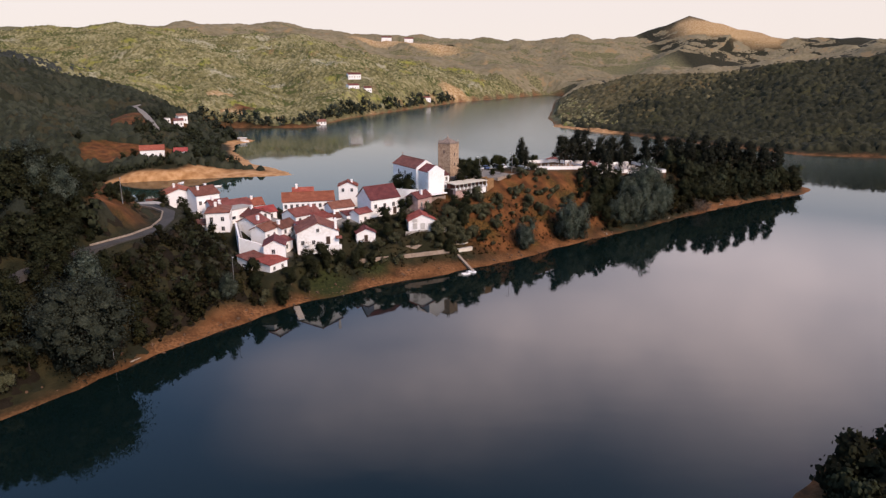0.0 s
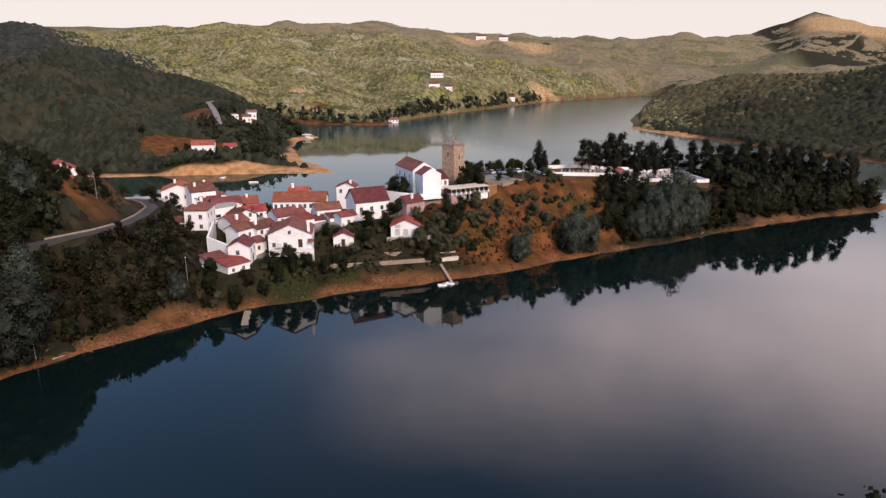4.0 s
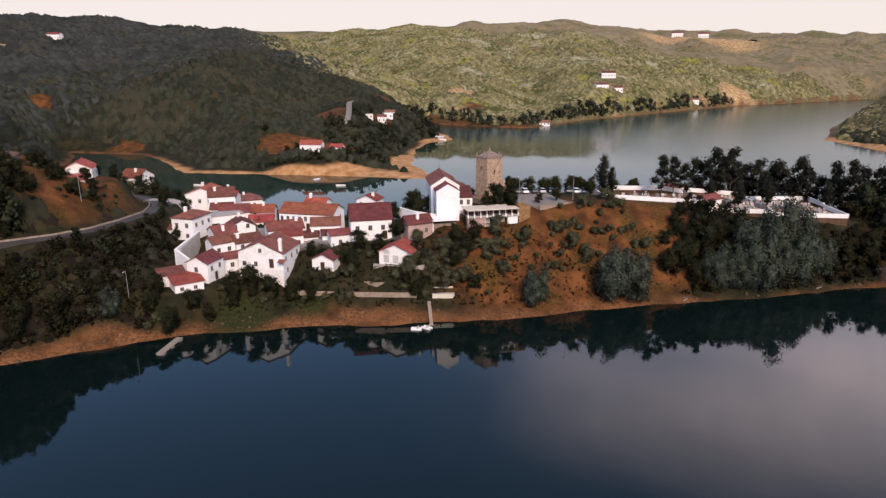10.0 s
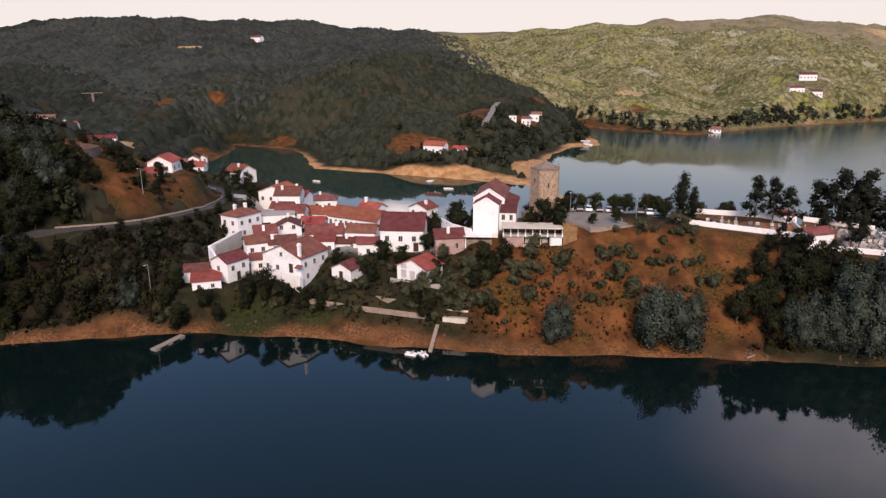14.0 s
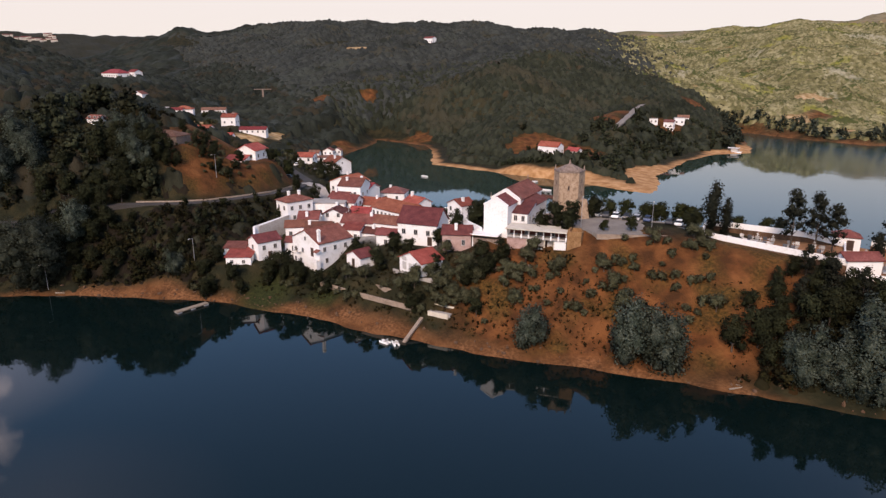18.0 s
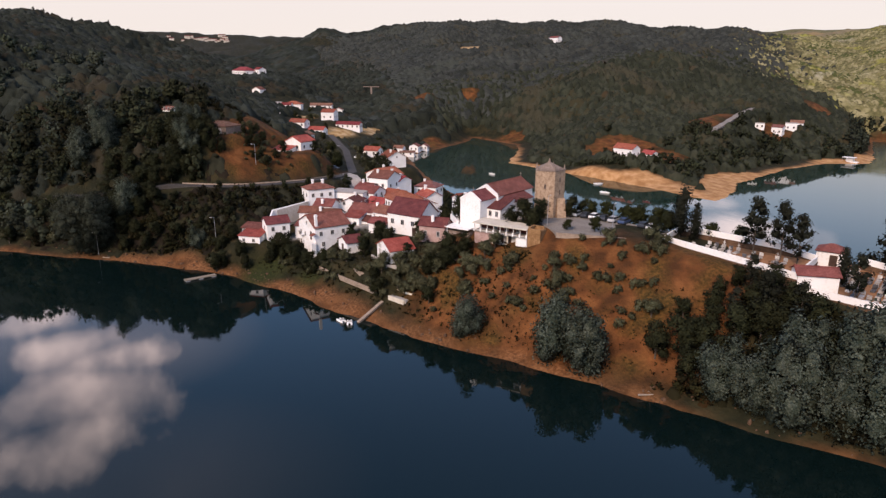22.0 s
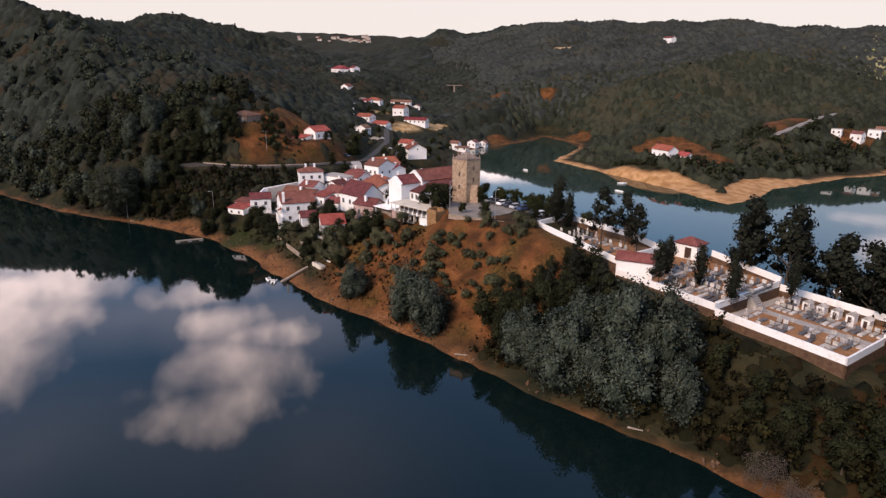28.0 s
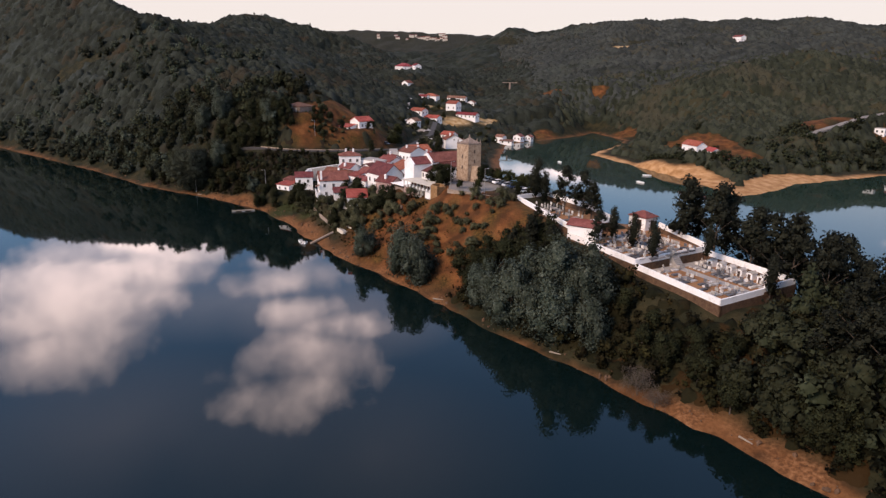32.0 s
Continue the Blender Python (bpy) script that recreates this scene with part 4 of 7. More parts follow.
# ---- the village ----
house("tall white three-storey house with a big chimney and outside stair", (-41.1, 177.2), (-29.9, 180.4), 10.4, 6.3, 13.2, 2.6, "front",
      front=row(3, 7, 0.6) + row(2, 6, 3.4) + [(8.6, 3.2, 1.0, 2.1, "door"), (5.8, 6.9, 0.7, 0.9), (9.8, 0.2, 1.0, 2.1, "door")], right=row(3, 10, 4.6) + row(2, 9, 1.6), left=row(3, 10, 4.4),
      chimneys=[(10.9, 0.6, 3.2)])
house("white two-storey block with a dark tiled roof", (-42.4, 168.4), (-43.7, 174.8), 5.6, 7.2, 12.2, 1.5, "side", front=row(2, 6.4, 2.9) + row(1, 6.4, 0.3, 0.9, 1.9, "door"), left=row(1, 5, 2.8), right=row(1, 5, 2.8))
house("low white annexe with a bright red lean-to roof", (-44.6, 160.4), (-41.5, 166.0), 6.5, 6.4, 9.0, 0.9, "mono", front=row(2, 6, 1.0, 0.7, 0.8), tiles=M_ROOF_NEW)
house("small tiled outhouse beside the annexe", (-50.5, 161.5), (-47.6, 166.2), 4, 7.4, 9.9, 0.8, "mono")
house("white house behind the retaining wall", (-54.3, 183.2), (-51.6, 188.2), 7, 8.5, 14.4, 1.5, "side", chimneys=[(2.4, 1.2, 1.4)], front=row(2, 5, 2.8))
house("white stepped house with dark tiles", (-50.2, 178.2), (-47.9, 184), 5, 8.2, 13.5, 1.3, "side", front=row(2, 5.5, 3.0) + row(2, 5.5, 0.7), right=row(1, 4, 2.9))
house("white stepped house with dark tiles", (-46.6, 182.6), (-43.4, 188.8), 6, 8.5, 13.1, 1.4, "side", front=row(2, 6, 3.0) + row(1, 6, 0.2, 0.9, 2.0, "door"), chimneys=[(1, 2, 1.2)])
house("white hipped house with two chimneys", (-67.6, 181.2), (-61.4, 182.6), 8.6, 11.6, 17.9, 1.5, "hip", front=row(2, 6, 4.0) + row(2, 6, 1.2), right=row(3, 8.6, 4.0) + row(2, 8.6, 1.2), chimneys=[(2.6, 2.8, 1.6), (3.4, 5.8, 1.6)])
house("white garage building with wide dark openings", (-65.5, 190), (-59.5, 199.5), 7, 11.5, 16.2, 0.6, "flat", front=[(3.0, 2.0, 2.8, 0.9, "gap"), (8.6, 1.4, 2.4, 2.4, "gap")])
house("white gabled house behind the garage", (-67, 197.6), (-60.8, 203.3), 7, 11.5, 15.9, 1.7, "side", front=row(2, 8, 3.5), right=row(2, 6, 3))
house("white row house with a red roof", (-79, 205.5), (-73.5, 211), 9, 12, 18.2, 2.0, "side", front=row(3, 7, 3.2), right=row(2, 8, 3), chimneys=[(2, 3, 1.2), (6, 6, 1.2)])
house("white row house with a red roof", (-90.5, 207), (-81, 211.5), 9, 12, 17.9, 2.0, "front", front=row(3, 9, 3.2), right=row(2, 8, 3), chimneys=[(4, 5, 1.4)], tiles=M_ROOF_NEW)
house("brown hipped house by the northern water", (-86.0, 224.0), (-80.4, 230.6), 7, 8.4, 12.8, 1.9, "hip", front=row(2, 8, 2.4), right=row(2, 7, 2.4), chimneys=[(3, 3, 1.2)], tiles=M_ROOF_OLD)
house("small pink-roofed white house", (-66.2, 207.2), (-59.2, 211.6), 6.5, 10.5, 14.3, 1.7, "side", front=row(3, 8, 1.6), right=row(1, 6, 1.6), tiles=M_ROOF_NEW, chimneys=[(5, 3, 1.0)])
house("low white house with a faded pink roof", (-58.6, 200.4), (-53.4, 204.6), 5.5, 10.8, 13.6, 1.4, "side", front=row(2, 6.5, 1.0), tiles=M_ROOF_NEW)
house("red-roofed house end behind the long row", (-50.2, 214.8), (-43.8, 216.2), 5.5, 11.5, 17.2, 1.4, "side", front=row(2, 6, 4.4, 0.7, 0.8), tiles=M_ROOF_NEW, chimneys=[(1.2, 2.6, 1.4)])
house("dark-roofed white house in the village street", (-44.6, 192.4), (-38.4, 199.6), 7, 10.2, 14.4, 1.7, "side", front=row(3, 9, 2.4), chimneys=[(8, 3, 1)])
house("small house with an orange roof", (-37, 189.5), (-33.6, 193.2), 4.5, 9.5, 14.4, 1.0, "mono", front=row(2, 5, 2.6), tiles=M_ROOF_NEW)
house("long white row with many small windows", (-51.4, 205.0), (-35.6, 208.8), 9, 11.5, 16.3, 2.1, "side", front=row(9, 16.2, 2.7, 0.75, 1.2) + row(4, 14, 0.1, 0.9, 1.9, "door"), right=row(2, 8, 2.6), left=row(2, 8, 2.6), tiles=M_ROOF_NEW)
house("small white house with a lean-to roof", (-34.4, 197.6), (-28.2, 202.0), 5.6, 11.5, 15.8, 1.5, "side", front=[(1.4, 1.6, 1.6, 1.5, "gap"), (4.6, 1.6, 1.2, 1.6, "gap")])
house("little tiled house on the village slope", (-25.8, 194.4), (-22.4, 198.4), 4.5, 11, 14.8, 1.0, "side", front=row(1, 5, 1.4))
house("large white barn-like house with a broad brown roof", (-22.6, 199), (-14.2, 205.6), 8.2, 12.5, 18.2, 3.4, "side", front=row(3, 10, 2.9, 0.9, 1.2) + [(8.8, 0.4, 1.1, 2.1, "door")], right=row(1, 8, 3.5))
house("rubble-stone cottage with a white dormer", (-8.2, 203.7), (-4.0, 209.2), 5.2, 13.4, 17.6, 1.6, "side", wall=M_PINK, front=row(2, 6.8, 1.6, 0.7, 1.3), chimneys=[(3.2, 1.4, 1.5)])
house("small red-roofed house near the church", (-36.2, 222), (-29.8, 222.8), 5, 14, 18.4, 1.4, "front", front=row(2, 6, 2.5), right=row(1, 5, 2.5), tiles=M_ROOF_NEW, chimneys=[(4.5, 2, 1.1)])
house("white cottage with an orange gable roof and shutters", (-10.7, 193.4), (-2.5, 194.9), 6.4, 10.1, 12.9, 1.9, "front",
      front=[(1.9, 0.3, 1.2, 1.6, "shutter"), (4.3, 0.2, 1.2, 1.7, "shutter"), (6.8, 0.2, 1.3, 1.6, "shutter"), (1.9, 2.5, 1.3, 0.7, "shutter")], right=row(2, 6, 0.9), tiles=M_ROOF_NEW, name="cottage", category="cottage")
house("white shed with a red gable roof", (-25.6, 186), (-20.2, 187.4), 4.6, 8.2, 10.9, 1.3, "front", front=row(1, 5.5, 0.1, 0.9, 1.9, "door"), left=row(1, 4, 1.2, 0.6, 0.6), name="shed", category="shed")
house("tall white house standing apart by the water", (-134.2, 225.4), (-136.2, 234.2), 8, 11.5, 17.0, 2.5, "front", right=row(2, 7, 3, 0.7, 1.0), front=row(1, 9, 5.2, 0.5, 0.6), chimneys=[(3, 3, 1.4)], tiles=M_ROOF_NEW)
# houses on the hill and up the valley
house("white house with a red roof on the red hill", (-108, 180), (-102.5, 185.2), 8, 24.8, 28.4, 1.9, "front", front=row(3, 7, 1.2), right=row(2, 7, 1.2), tiles=M_ROOF_NEW)
house("open tiled shed below the hill house", (-103.5, 175), (-99.5, 180.5), 5, 23.6, 26.0, 1.0, "mono", front=row(2, 6, 0.3, 1.8, 1.7, "gap"), tiles=M_ROOF_NEW)
house("brown tiled farmhouse on the bare hill", (-102, 151), (-94.8, 159.2), 8, 32.7, 35.2, 1.6, "hip", front=row(3, 10, 0.3, 1.1, 1.6, "shutter"), tiles=M_ROOF_OLD, wall=M_STONE_GREY)


def balcony(x, y, z, turn, w):
    b = thing("balcony", pose(x, y, z, 0, 0, turn), "small white balcony with an iron railing on a house wall", "balcony")
    part("slab", boxed(-w / 2, w / 2, -0.9, 0.05, -0.15, 0), M_WHITE, b)
    part("handrail", boxed(-w / 2, w / 2, -0.9, -0.84, 0.9, 0.96), M_DARKWOOD, b)
    bar = mesh_from("bar", boxed(-0.02, 0.02, -0.89, -0.85, 0, 0.9), M_DARKWOOD)
    for i in range(int(w / 0.2)):
        part("bar", bar, None, b).location = (-w / 2 + 0.1 + i * 0.2, 0, 0)


def outside_stair(x, y, z, turn, n):
    s = thing("outside_stair", pose(x, y, z, 0, 0, turn), "white outside stair with a tiled porch", "stair")
    for i in range(n):
        part("step", boxed(i * 0.28, (i + 1) * 0.28, -1.1, 0, -2.0, 0.18 * (i + 1)), M_WHITE, s)
    part("landing", boxed(n * 0.28, n * 0.28 + 1.3, -1.1, 0, -2.0, 0.18 * n), M_WHITE, s)
    bm = bmesh.new()
    slab(bm, [(n * 0.28 - 0.2, -1.3, 0.18 * n + 2.3), (n * 0.28 + 1.5, -1.3, 0.18 * n + 2.3), (n * 0.28 + 1.5, 0, 0.18 * n + 2.8), (n * 0.28 - 0.2, 0, 0.18 * n + 2.8)], 0.12)
    part("porch_roof", bm, M_ROOF, s)
    part("stair_wall", boxed(0, n * 0.28 + 1.3, -1.25, -1.1, -2.0, 0.18 * n + 0.5), M_WHITE, s)


outside_stair(-34.6, 178.9, 6.3, 16, 15)
balcony(-38.4, 177.9, 9.8, 16, 1.8)
balcony(-45.2, 185.6, 11.4, 63, 1.6)
# lean-to roofs, sheds and yard walls that fill the gaps between the houses
house("low dark-tiled lean-to between the houses", (-45.6, 176.4), (-43.2, 180.6), 3.4, 7.6, 10.6, 0.8, "mono", front=row(1, 4.6, 0.9))
house("small white house with a dark roof in the street", (-40.2, 183.8), (-37.0, 188.6), 4.4, 8.4, 13.0, 1.1, "mono", front=row(2, 5.5, 2.6))
house("dark-tiled white house in a narrow lane", (-36.2, 192.8), (-31.6, 196.8), 4.6, 9.6, 13.4, 1.0, "side", front=row(2, 6, 1.6), chimneys=[(4.8, 2.0, 1.1)])
house("low white outbuilding with a tiled roof", (-29.8, 196.2), (-26.4, 199.0), 4.2, 11.2, 14.0, 0.8, "mono", front=row(1, 4.2, 0.7, 0.9, 1.6, "door"))
house("white gabled house above the garage", (-57.6, 191.6), (-53.4, 197.2), 6.6, 10.6, 14.2, 1.7, "front", front=row(2, 6.6, 3.0) + row(1, 6.6, 0.5), right=row(2, 6, 3.0), chimneys=[(3.4, 4.4, 1.2)])
house("small maroon-roofed house by the upper street", (-72.4, 199.6), (-67.6, 203.4), 5.4, 12.0, 16.2, 1.3, "side", front=row(2, 6, 2.4), chimneys=[(1.4, 2.6, 1.2)])
house("open tiled porch beside the hipped house", (-72.6, 182.4), (-68.4, 183.2), 4.2, 11.6, 14.2, 0.7, "mono", front=row(2, 4.2, 0.1, 1.3, 1.9, "gap"))
house("white row house with a pink roof", (-84.6, 213.4), (-78.8, 216.4), 6, 11, 16.2, 1.5, "side", front=row(2, 6.4, 2.8), tiles=M_ROOF_NEW, chimneys=[(4.6, 2.4, 1.2)])


# ---- church ----
def church():
    top = thing("church", pose(-2.5, 215.2, 18.0, 0, 0, 33), "white church with stepped gables and dark red tile roofs", "church")

    def gabled(x0, x1, y0, y1, e, rise):
        bm, rf = bmesh.new(), bmesh.new()
        mid, o, lift = (x0 + x1) / 2, 0.3, 0.17
        pts = [(x0, -3.0), (x1, -3.0), (x1, e), (mid, e + rise), (x0, e)]
        a = [bm.verts.new((x, y0, z)) for x, z in pts]
        b = [bm.verts.new((x, y1, z)) for x, z in pts]
        bm.faces.new(a), bm.faces.new(b[::-1])
        for i in range(len(pts)):
            j = (i + 1) % len(pts)
            bm.faces.new((a[i], b[i], b[j], a[j]))
        k = rise / (mid - x0)
        slab(rf, [(x0 - o, y1 + o, e - o * k + lift), (x0 - o, y0 + 0.1, e - o * k + lift), (mid, y0 + 0.1, e + rise + lift), (mid, y1 + o, e + rise + lift)], 0.18)
        slab(rf, [(x1 + o, y0 + 0.1, e - o * k + lift), (x1 + o, y1 + o, e - o * k + lift), (mid, y1 + o, e + rise + lift), (mid, y0 + 0.1, e + rise + lift)], 0.18)
        box(rf, mid - 0.14, mid + 0.14, y0 + 0.1, y1 + o, e + rise + lift - 0.03, e + rise + lift + 0.12)
        part("wall", bm, M_WHITE, top)
        part("roof", rf, M_ROOF, top)
        # the white coping that stands over the front gable
        cop = bmesh.new()
        slab(cop, [(x0 - 0.15, y0 + 0.45, e + lift - 0.15 * k), (x0 - 0.15, y0 - 0.12, e + lift - 0.15 * k), (mid, y0 - 0.12, e + rise + lift + 0.12), (mid, y0 + 0.45, e + rise + lift + 0.12)], 0.34)
        slab(cop, [(x1 + 0.15, y0 - 0.12, e + lift - 0.15 * k), (x1 + 0.15, y0 + 0.45, e + lift - 0.15 * k), (mid, y0 + 0.45, e + rise + lift + 0.12), (mid, y0 - 0.12, e + rise + lift + 0.12)], 0.34)
        part("gable_coping", cop, M_WHITE, top)

    def lean_to(x0, x1, y0, y1, low, high, along):
        """A side building under one slope, rising along y or falling along x."""
        bm, rf = bmesh.new(), bmesh.new()
        z = {(x0, y0): low if along == "y" else high, (x1, y0): low, (x1, y1): high if along == "y" else low, (x0, y1): high}
        ring = [(x0, y0), (x1, y0), (x1, y1), (x0, y1)]
        lo, hi = [bm.verts.new((*p, -3.0)) for p in ring], [bm.verts.new((*p, z[p])) for p in ring]
        bm.faces.new(hi), bm.faces.new(lo[::-1])
        for i in range(4):
            j = (i + 1) % 4
            bm.faces.new((lo[i], lo[j], hi[j], hi[i]))
        o = 0.25
        if along == "y":
            k = (high - low) / (y1 - y0)
            slab(rf, [(x0 - 0.05, y0 - o, low - o * k + 0.17), (x1 + o, y0 - o, low - o * k + 0.17), (x1 + o, y1, high + 0.17), (x0 - 0.05, y1, high + 0.17)], 0.18)
        else:
            k = (high - low) / (x1 - x0)
            slab(rf, [(x1 + o, y0 - o, low - o * k + 0.17), (x1 + o, y1 + o, low - o * k + 0.17), (x0, y1 + o, high + 0.17), (x0, y0 - o, high + 0.17)], 0.18)
        part("wall", bm, M_WHITE, top)
        part("roof", rf, M_ROOF, top)

    gabled(-3.05, 3.05, 0.0, 6.45, 6.55, 1.75)           # chancel
    gabled(-3.9, 3.9, 6.45, 22.6, 6.95, 2.35)            # nave
    lean_to(2.6, 7.0, 3.0, 9.2, 4.4, 6.5, "y")           # sacristy
    lean_to(3.92, 6.9, 9.25, 18.0, 5.4, 6.6, "x")        # aisle
    for x, w in ((4.0, 0.75), (5.9, 0.7)):
        window(top, x, 3.0, 2.6, w, 1.2, 0)
    for y in (4.6, 7.0, 11.0, 14.5):
        window(top, 7.0 if y < 9 else 6.9, y, 2.4, 0.6, 1.0, 90)
    for y in (9.5, 14.0, 18.5):
        window(top, -3.9, y, 4.2, 0.7, 1.2, -90)
    # stair against the sacristy's front
    for i in range(7):
        part("step", boxed(4.4 + 0.3 * i, 4.7 + 0.3 * i, 1.9, 2.95, -1.0, 1.5 - 0.2 * i), M_WHITE, top)
    for x, y, z in ((0.0, 22.6, 9.4), (-3.9, 6.5, 6.9), (3.9, 6.5, 6.9)):
        cross = bmesh.new()
        box(cross, -0.06, 0.06, -0.06, 0.06, 0, 1.3)
        if x == 0:
            box(cross, -0.38, 0.38, -0.06, 0.06, 0.8, 0.92)
        else:
            box(cross, -0.16, 0.16, -0.16, 0.16, 0.0, 0.5)
        part("cross" if x == 0 else "pinnacle", cross, M_STONE_GREY, top).location = (x, y, z)


church()


def stone_tower():
    top = thing("stone_tower", pose(1.3, 234.4, 20.0, 0, 0, 12), "five-sided medieval tower of ochre stone with a pyramid roof", "tower")
    r, h = 3.85, 11.7
    ring = [(r * math.cos(radians(72 * i - 90)), r * math.sin(radians(72 * i - 90))) for i in range(5)]
    bm = prism(bmesh.new(), [(x * 1.02, y * 1.02) for x, y in ring], -2.5, h)
    body = part("tower_wall", bm, M_STONE, top)
    parapet = prism(bmesh.new(), [(x * 1.06, y * 1.06) for x, y in ring], h, h + 0.3)
    part("cornice", parapet, M_STONE_GREY, top)
    rf = bmesh.new()
    for i in range(5):
        a, b = ring[i], ring[(i + 1) % 5]
        slab(rf, [(a[0] * 0.92, a[1] * 0.92, h + 0.36), (b[0] * 0.92, b[1] * 0.92, h + 0.36), (0, 0, h + 2.0)], 0.12)
    part("roof", rf, M_STONE_GREY, top, "grey-brown stone slab roof")
    knob = bmesh.new()
    bmesh.ops.create_cone(knob, segments=8, radius1=0.42, radius2=0.1, depth=1.2, cap_ends=True)
    part("finial", knob, M_STONE_GREY, top).location = (0, 0, h + 2.2)
    for x, y in ring:
        pin = bmesh.new()
        bmesh.ops.create_cone(pin, segments=8, radius1=0.24, radius2=0.05, depth=1.2, cap_ends=True)
        part("pinnacle", pin, M_STONE_GREY, top).location = (x * 0.95, y * 0.95, h + 0.85)
    # squared quoins at the corners and scattered blocks in the faces
    blocks = [boxed(-w / 2, w / 2, -0.06, 0.05, -0.17, 0.17, bevel=0.03) for w in (0.5, 0.75, 1.0)]
    meshes = [mesh_from("stone_block", b, M_STONE) for b in blocks]
    for i in range(5):
        a, b = Vector(ring[i]) * 1.02, Vector(ring[(i + 1) % 5]) * 1.02
        heading = math.degrees(math.atan2(b.y - a.y, b.x - a.x))
        for k in range(28):
            for end in (0.0, 1.0):
                w = (0.5, 0.75)[(k + int(end)) % 2]
                p = a.lerp(b, end + (w / 2 / (b - a).length) * (1 if end == 0 else -1))
                ob = part("stone_block", meshes[0 if w == 0.5 else 1], None, body)
                ob.matrix_basis = pose(p.x, p.y, 0.2 + k * 0.41, 0, 0, heading)
    for hgt, face in ((7.5, 0), (4.0, 0), (8.5, 4), (6, 1), (9, 1)):
        a, b = Vector(ring[face]) * 1.02, Vector(ring[(face + 1) % 5]) * 1.02
        p = a.lerp(b, 0.5)
        window(top, p.x, p.y, hgt, 0.35, 1.0, math.degrees(math.atan2(b.y - a.y, b.x - a.x)), "door")
    but = boxed(-1.2, 1.2, -2.2, 1.0, -2, 5.0, bevel=0.1)
    for v in but.verts:                     # it leans in towards the wall
        if v.co.z > 0:
            v.co.y, v.co.x = 1.0 + (v.co.y - 1.0) * 0.4, v.co.x * 0.8
    part("buttress", but, M_STONE, top).matrix_basis = pose(3.6, 1.2, 0, 0, 0, 65)
    step = prism(bmesh.new(), [(x * 1.55, y * 1.55) for x, y in ring], -2.5, 0.35)
    part("plinth", step, M_STONE_GREY, top)


stone_tower()


def loggia():
    a, b = Vector((4.0, 213.9)), Vector((14.6, 222.6))
    w = (b - a).length
    turn = math.degrees(math.atan2(b.y - a.y, b.x - a.x))
    top = thing("loggia", pose(a.x, a.y, 16.2, 0, 0, turn), "white two-storey loggia with slim posts and a flat roof", "loggia")
    part("lower_wall", boxed(0.3, w * 0.8, 1.6, 4.5, -2.5, 2.2), M_DARKWOOD, top, "dark wall behind the lower openings")
    part("left_wall", boxed(0, w * 0.34, 0.2, 1.6, -2.5, 2.2), M_PINK, top)
    part("end_wall", boxed(w * 0.8, w, 0.2, 4.5, -2.5, 2.2), M_WHITE, top)
    part("base_wall", boxed(w * 0.34, w * 0.8, 0.2, 1.6, -2.5, -0.1), M_CREAM, top)
    part("roof", boxed(-0.4, w + 0.2, -0.3, 5.6, 4.05, 4.3, bevel=0.04), M_CREAM, top, "white flat concrete roof")
    part("back_wall", boxed(0, w, 3.0, 4.8, 2.4, 4.05), M_REDWALL, top, "dark red inner wall")
    part("floor", boxed(0, w, -0.1, 3.0, 2.2, 2.4), M_PAVING, top)
    part("parapet", boxed(0, w, -0.1, 0.1, 2.15, 2.55, bevel=0.03), M_PANEL, top)
    col = mesh_from("post", boxed(-0.09, 0.09, -0.09, 0.09, 2.4, 4.05, bevel=0.02), M_PANEL)
    cap = mesh_from("parapet_block", boxed(-0.17, 0.17, -0.16, 0.16, 2.1, 3.05, bevel=0.03), M_WHITE)
    pier = mesh_from("pier", boxed(-0.15, 0.15, 0.0, 0.35, 0.2, 2.2, bevel=0.03), M_CREAM)
    leaf = mesh_from("shutter", boxed(-0.6, 0.6, 1.45, 1.55, 0.2, 1.9, bevel=0.02), M_PANEL)
    for i in range(9):
        part("post", col, None, top).location = (i * w / 8, 0.2, 0)
        part("parapet_block", cap, None, top).location = (i * w / 8, 0, 0)
    for k in (0.34, 0.49, 0.64, 0.8):
        part("pier", pier, None, top).location = (k * w, 0.2, 0)
    for k in (0.42, 0.57, 0.72):
        part("shutter", leaf, None, top).location = (k * w, 0, 0)
    for k in (0.3, 0.52, 0.74):
        window(top, k * w, 3.0, 2.5, 0.9, 1.3, 0)
    # the older lower terrace
    a2, b2 = Vector((-4.3, 209.6)), Vector((1.0, 213.4))
    t2 = thing("terrace", pose(a2.x, a2.y, 14.2, 0, 0, turn), "low terrace with a dark opening under a white slab", "terrace")
    w2 = (b2 - a2).length
    part("wall", boxed(0, w2, 0.3, 4, -2, 2.6), M_STONE_GREY, t2)
    part("slab", boxed(-0.3, w2 + 0.1, -0.5, 5, 3.4, 3.7, bevel=0.04), M_WHITE, t2)
    part("post", boxed(0.1, 0.35, 0.0, 0.25, -1, 3.4), M_WHITE, t2)
    # dark-coloured sheet stands in for the shade under the slab
    part("shade_wall", boxed(0, w2, 3.6, 3.9, 2.6, 3.4), M_DARKWOOD, t2)
    # ruined ochre cube
    r = thing("stone_ruin", pose(14.75, 222.75, 16.2, 0, 0, turn), "square roofless ruin of ochre stone", "ruin")
    bm = bmesh.new()
    box(bm, 0, 3.2, 0, 0.5, -2, 4.6, bevel=0.05), box(bm, 0, 0.5, 0.5, 3.4, -2, 4.9, bevel=0.05)
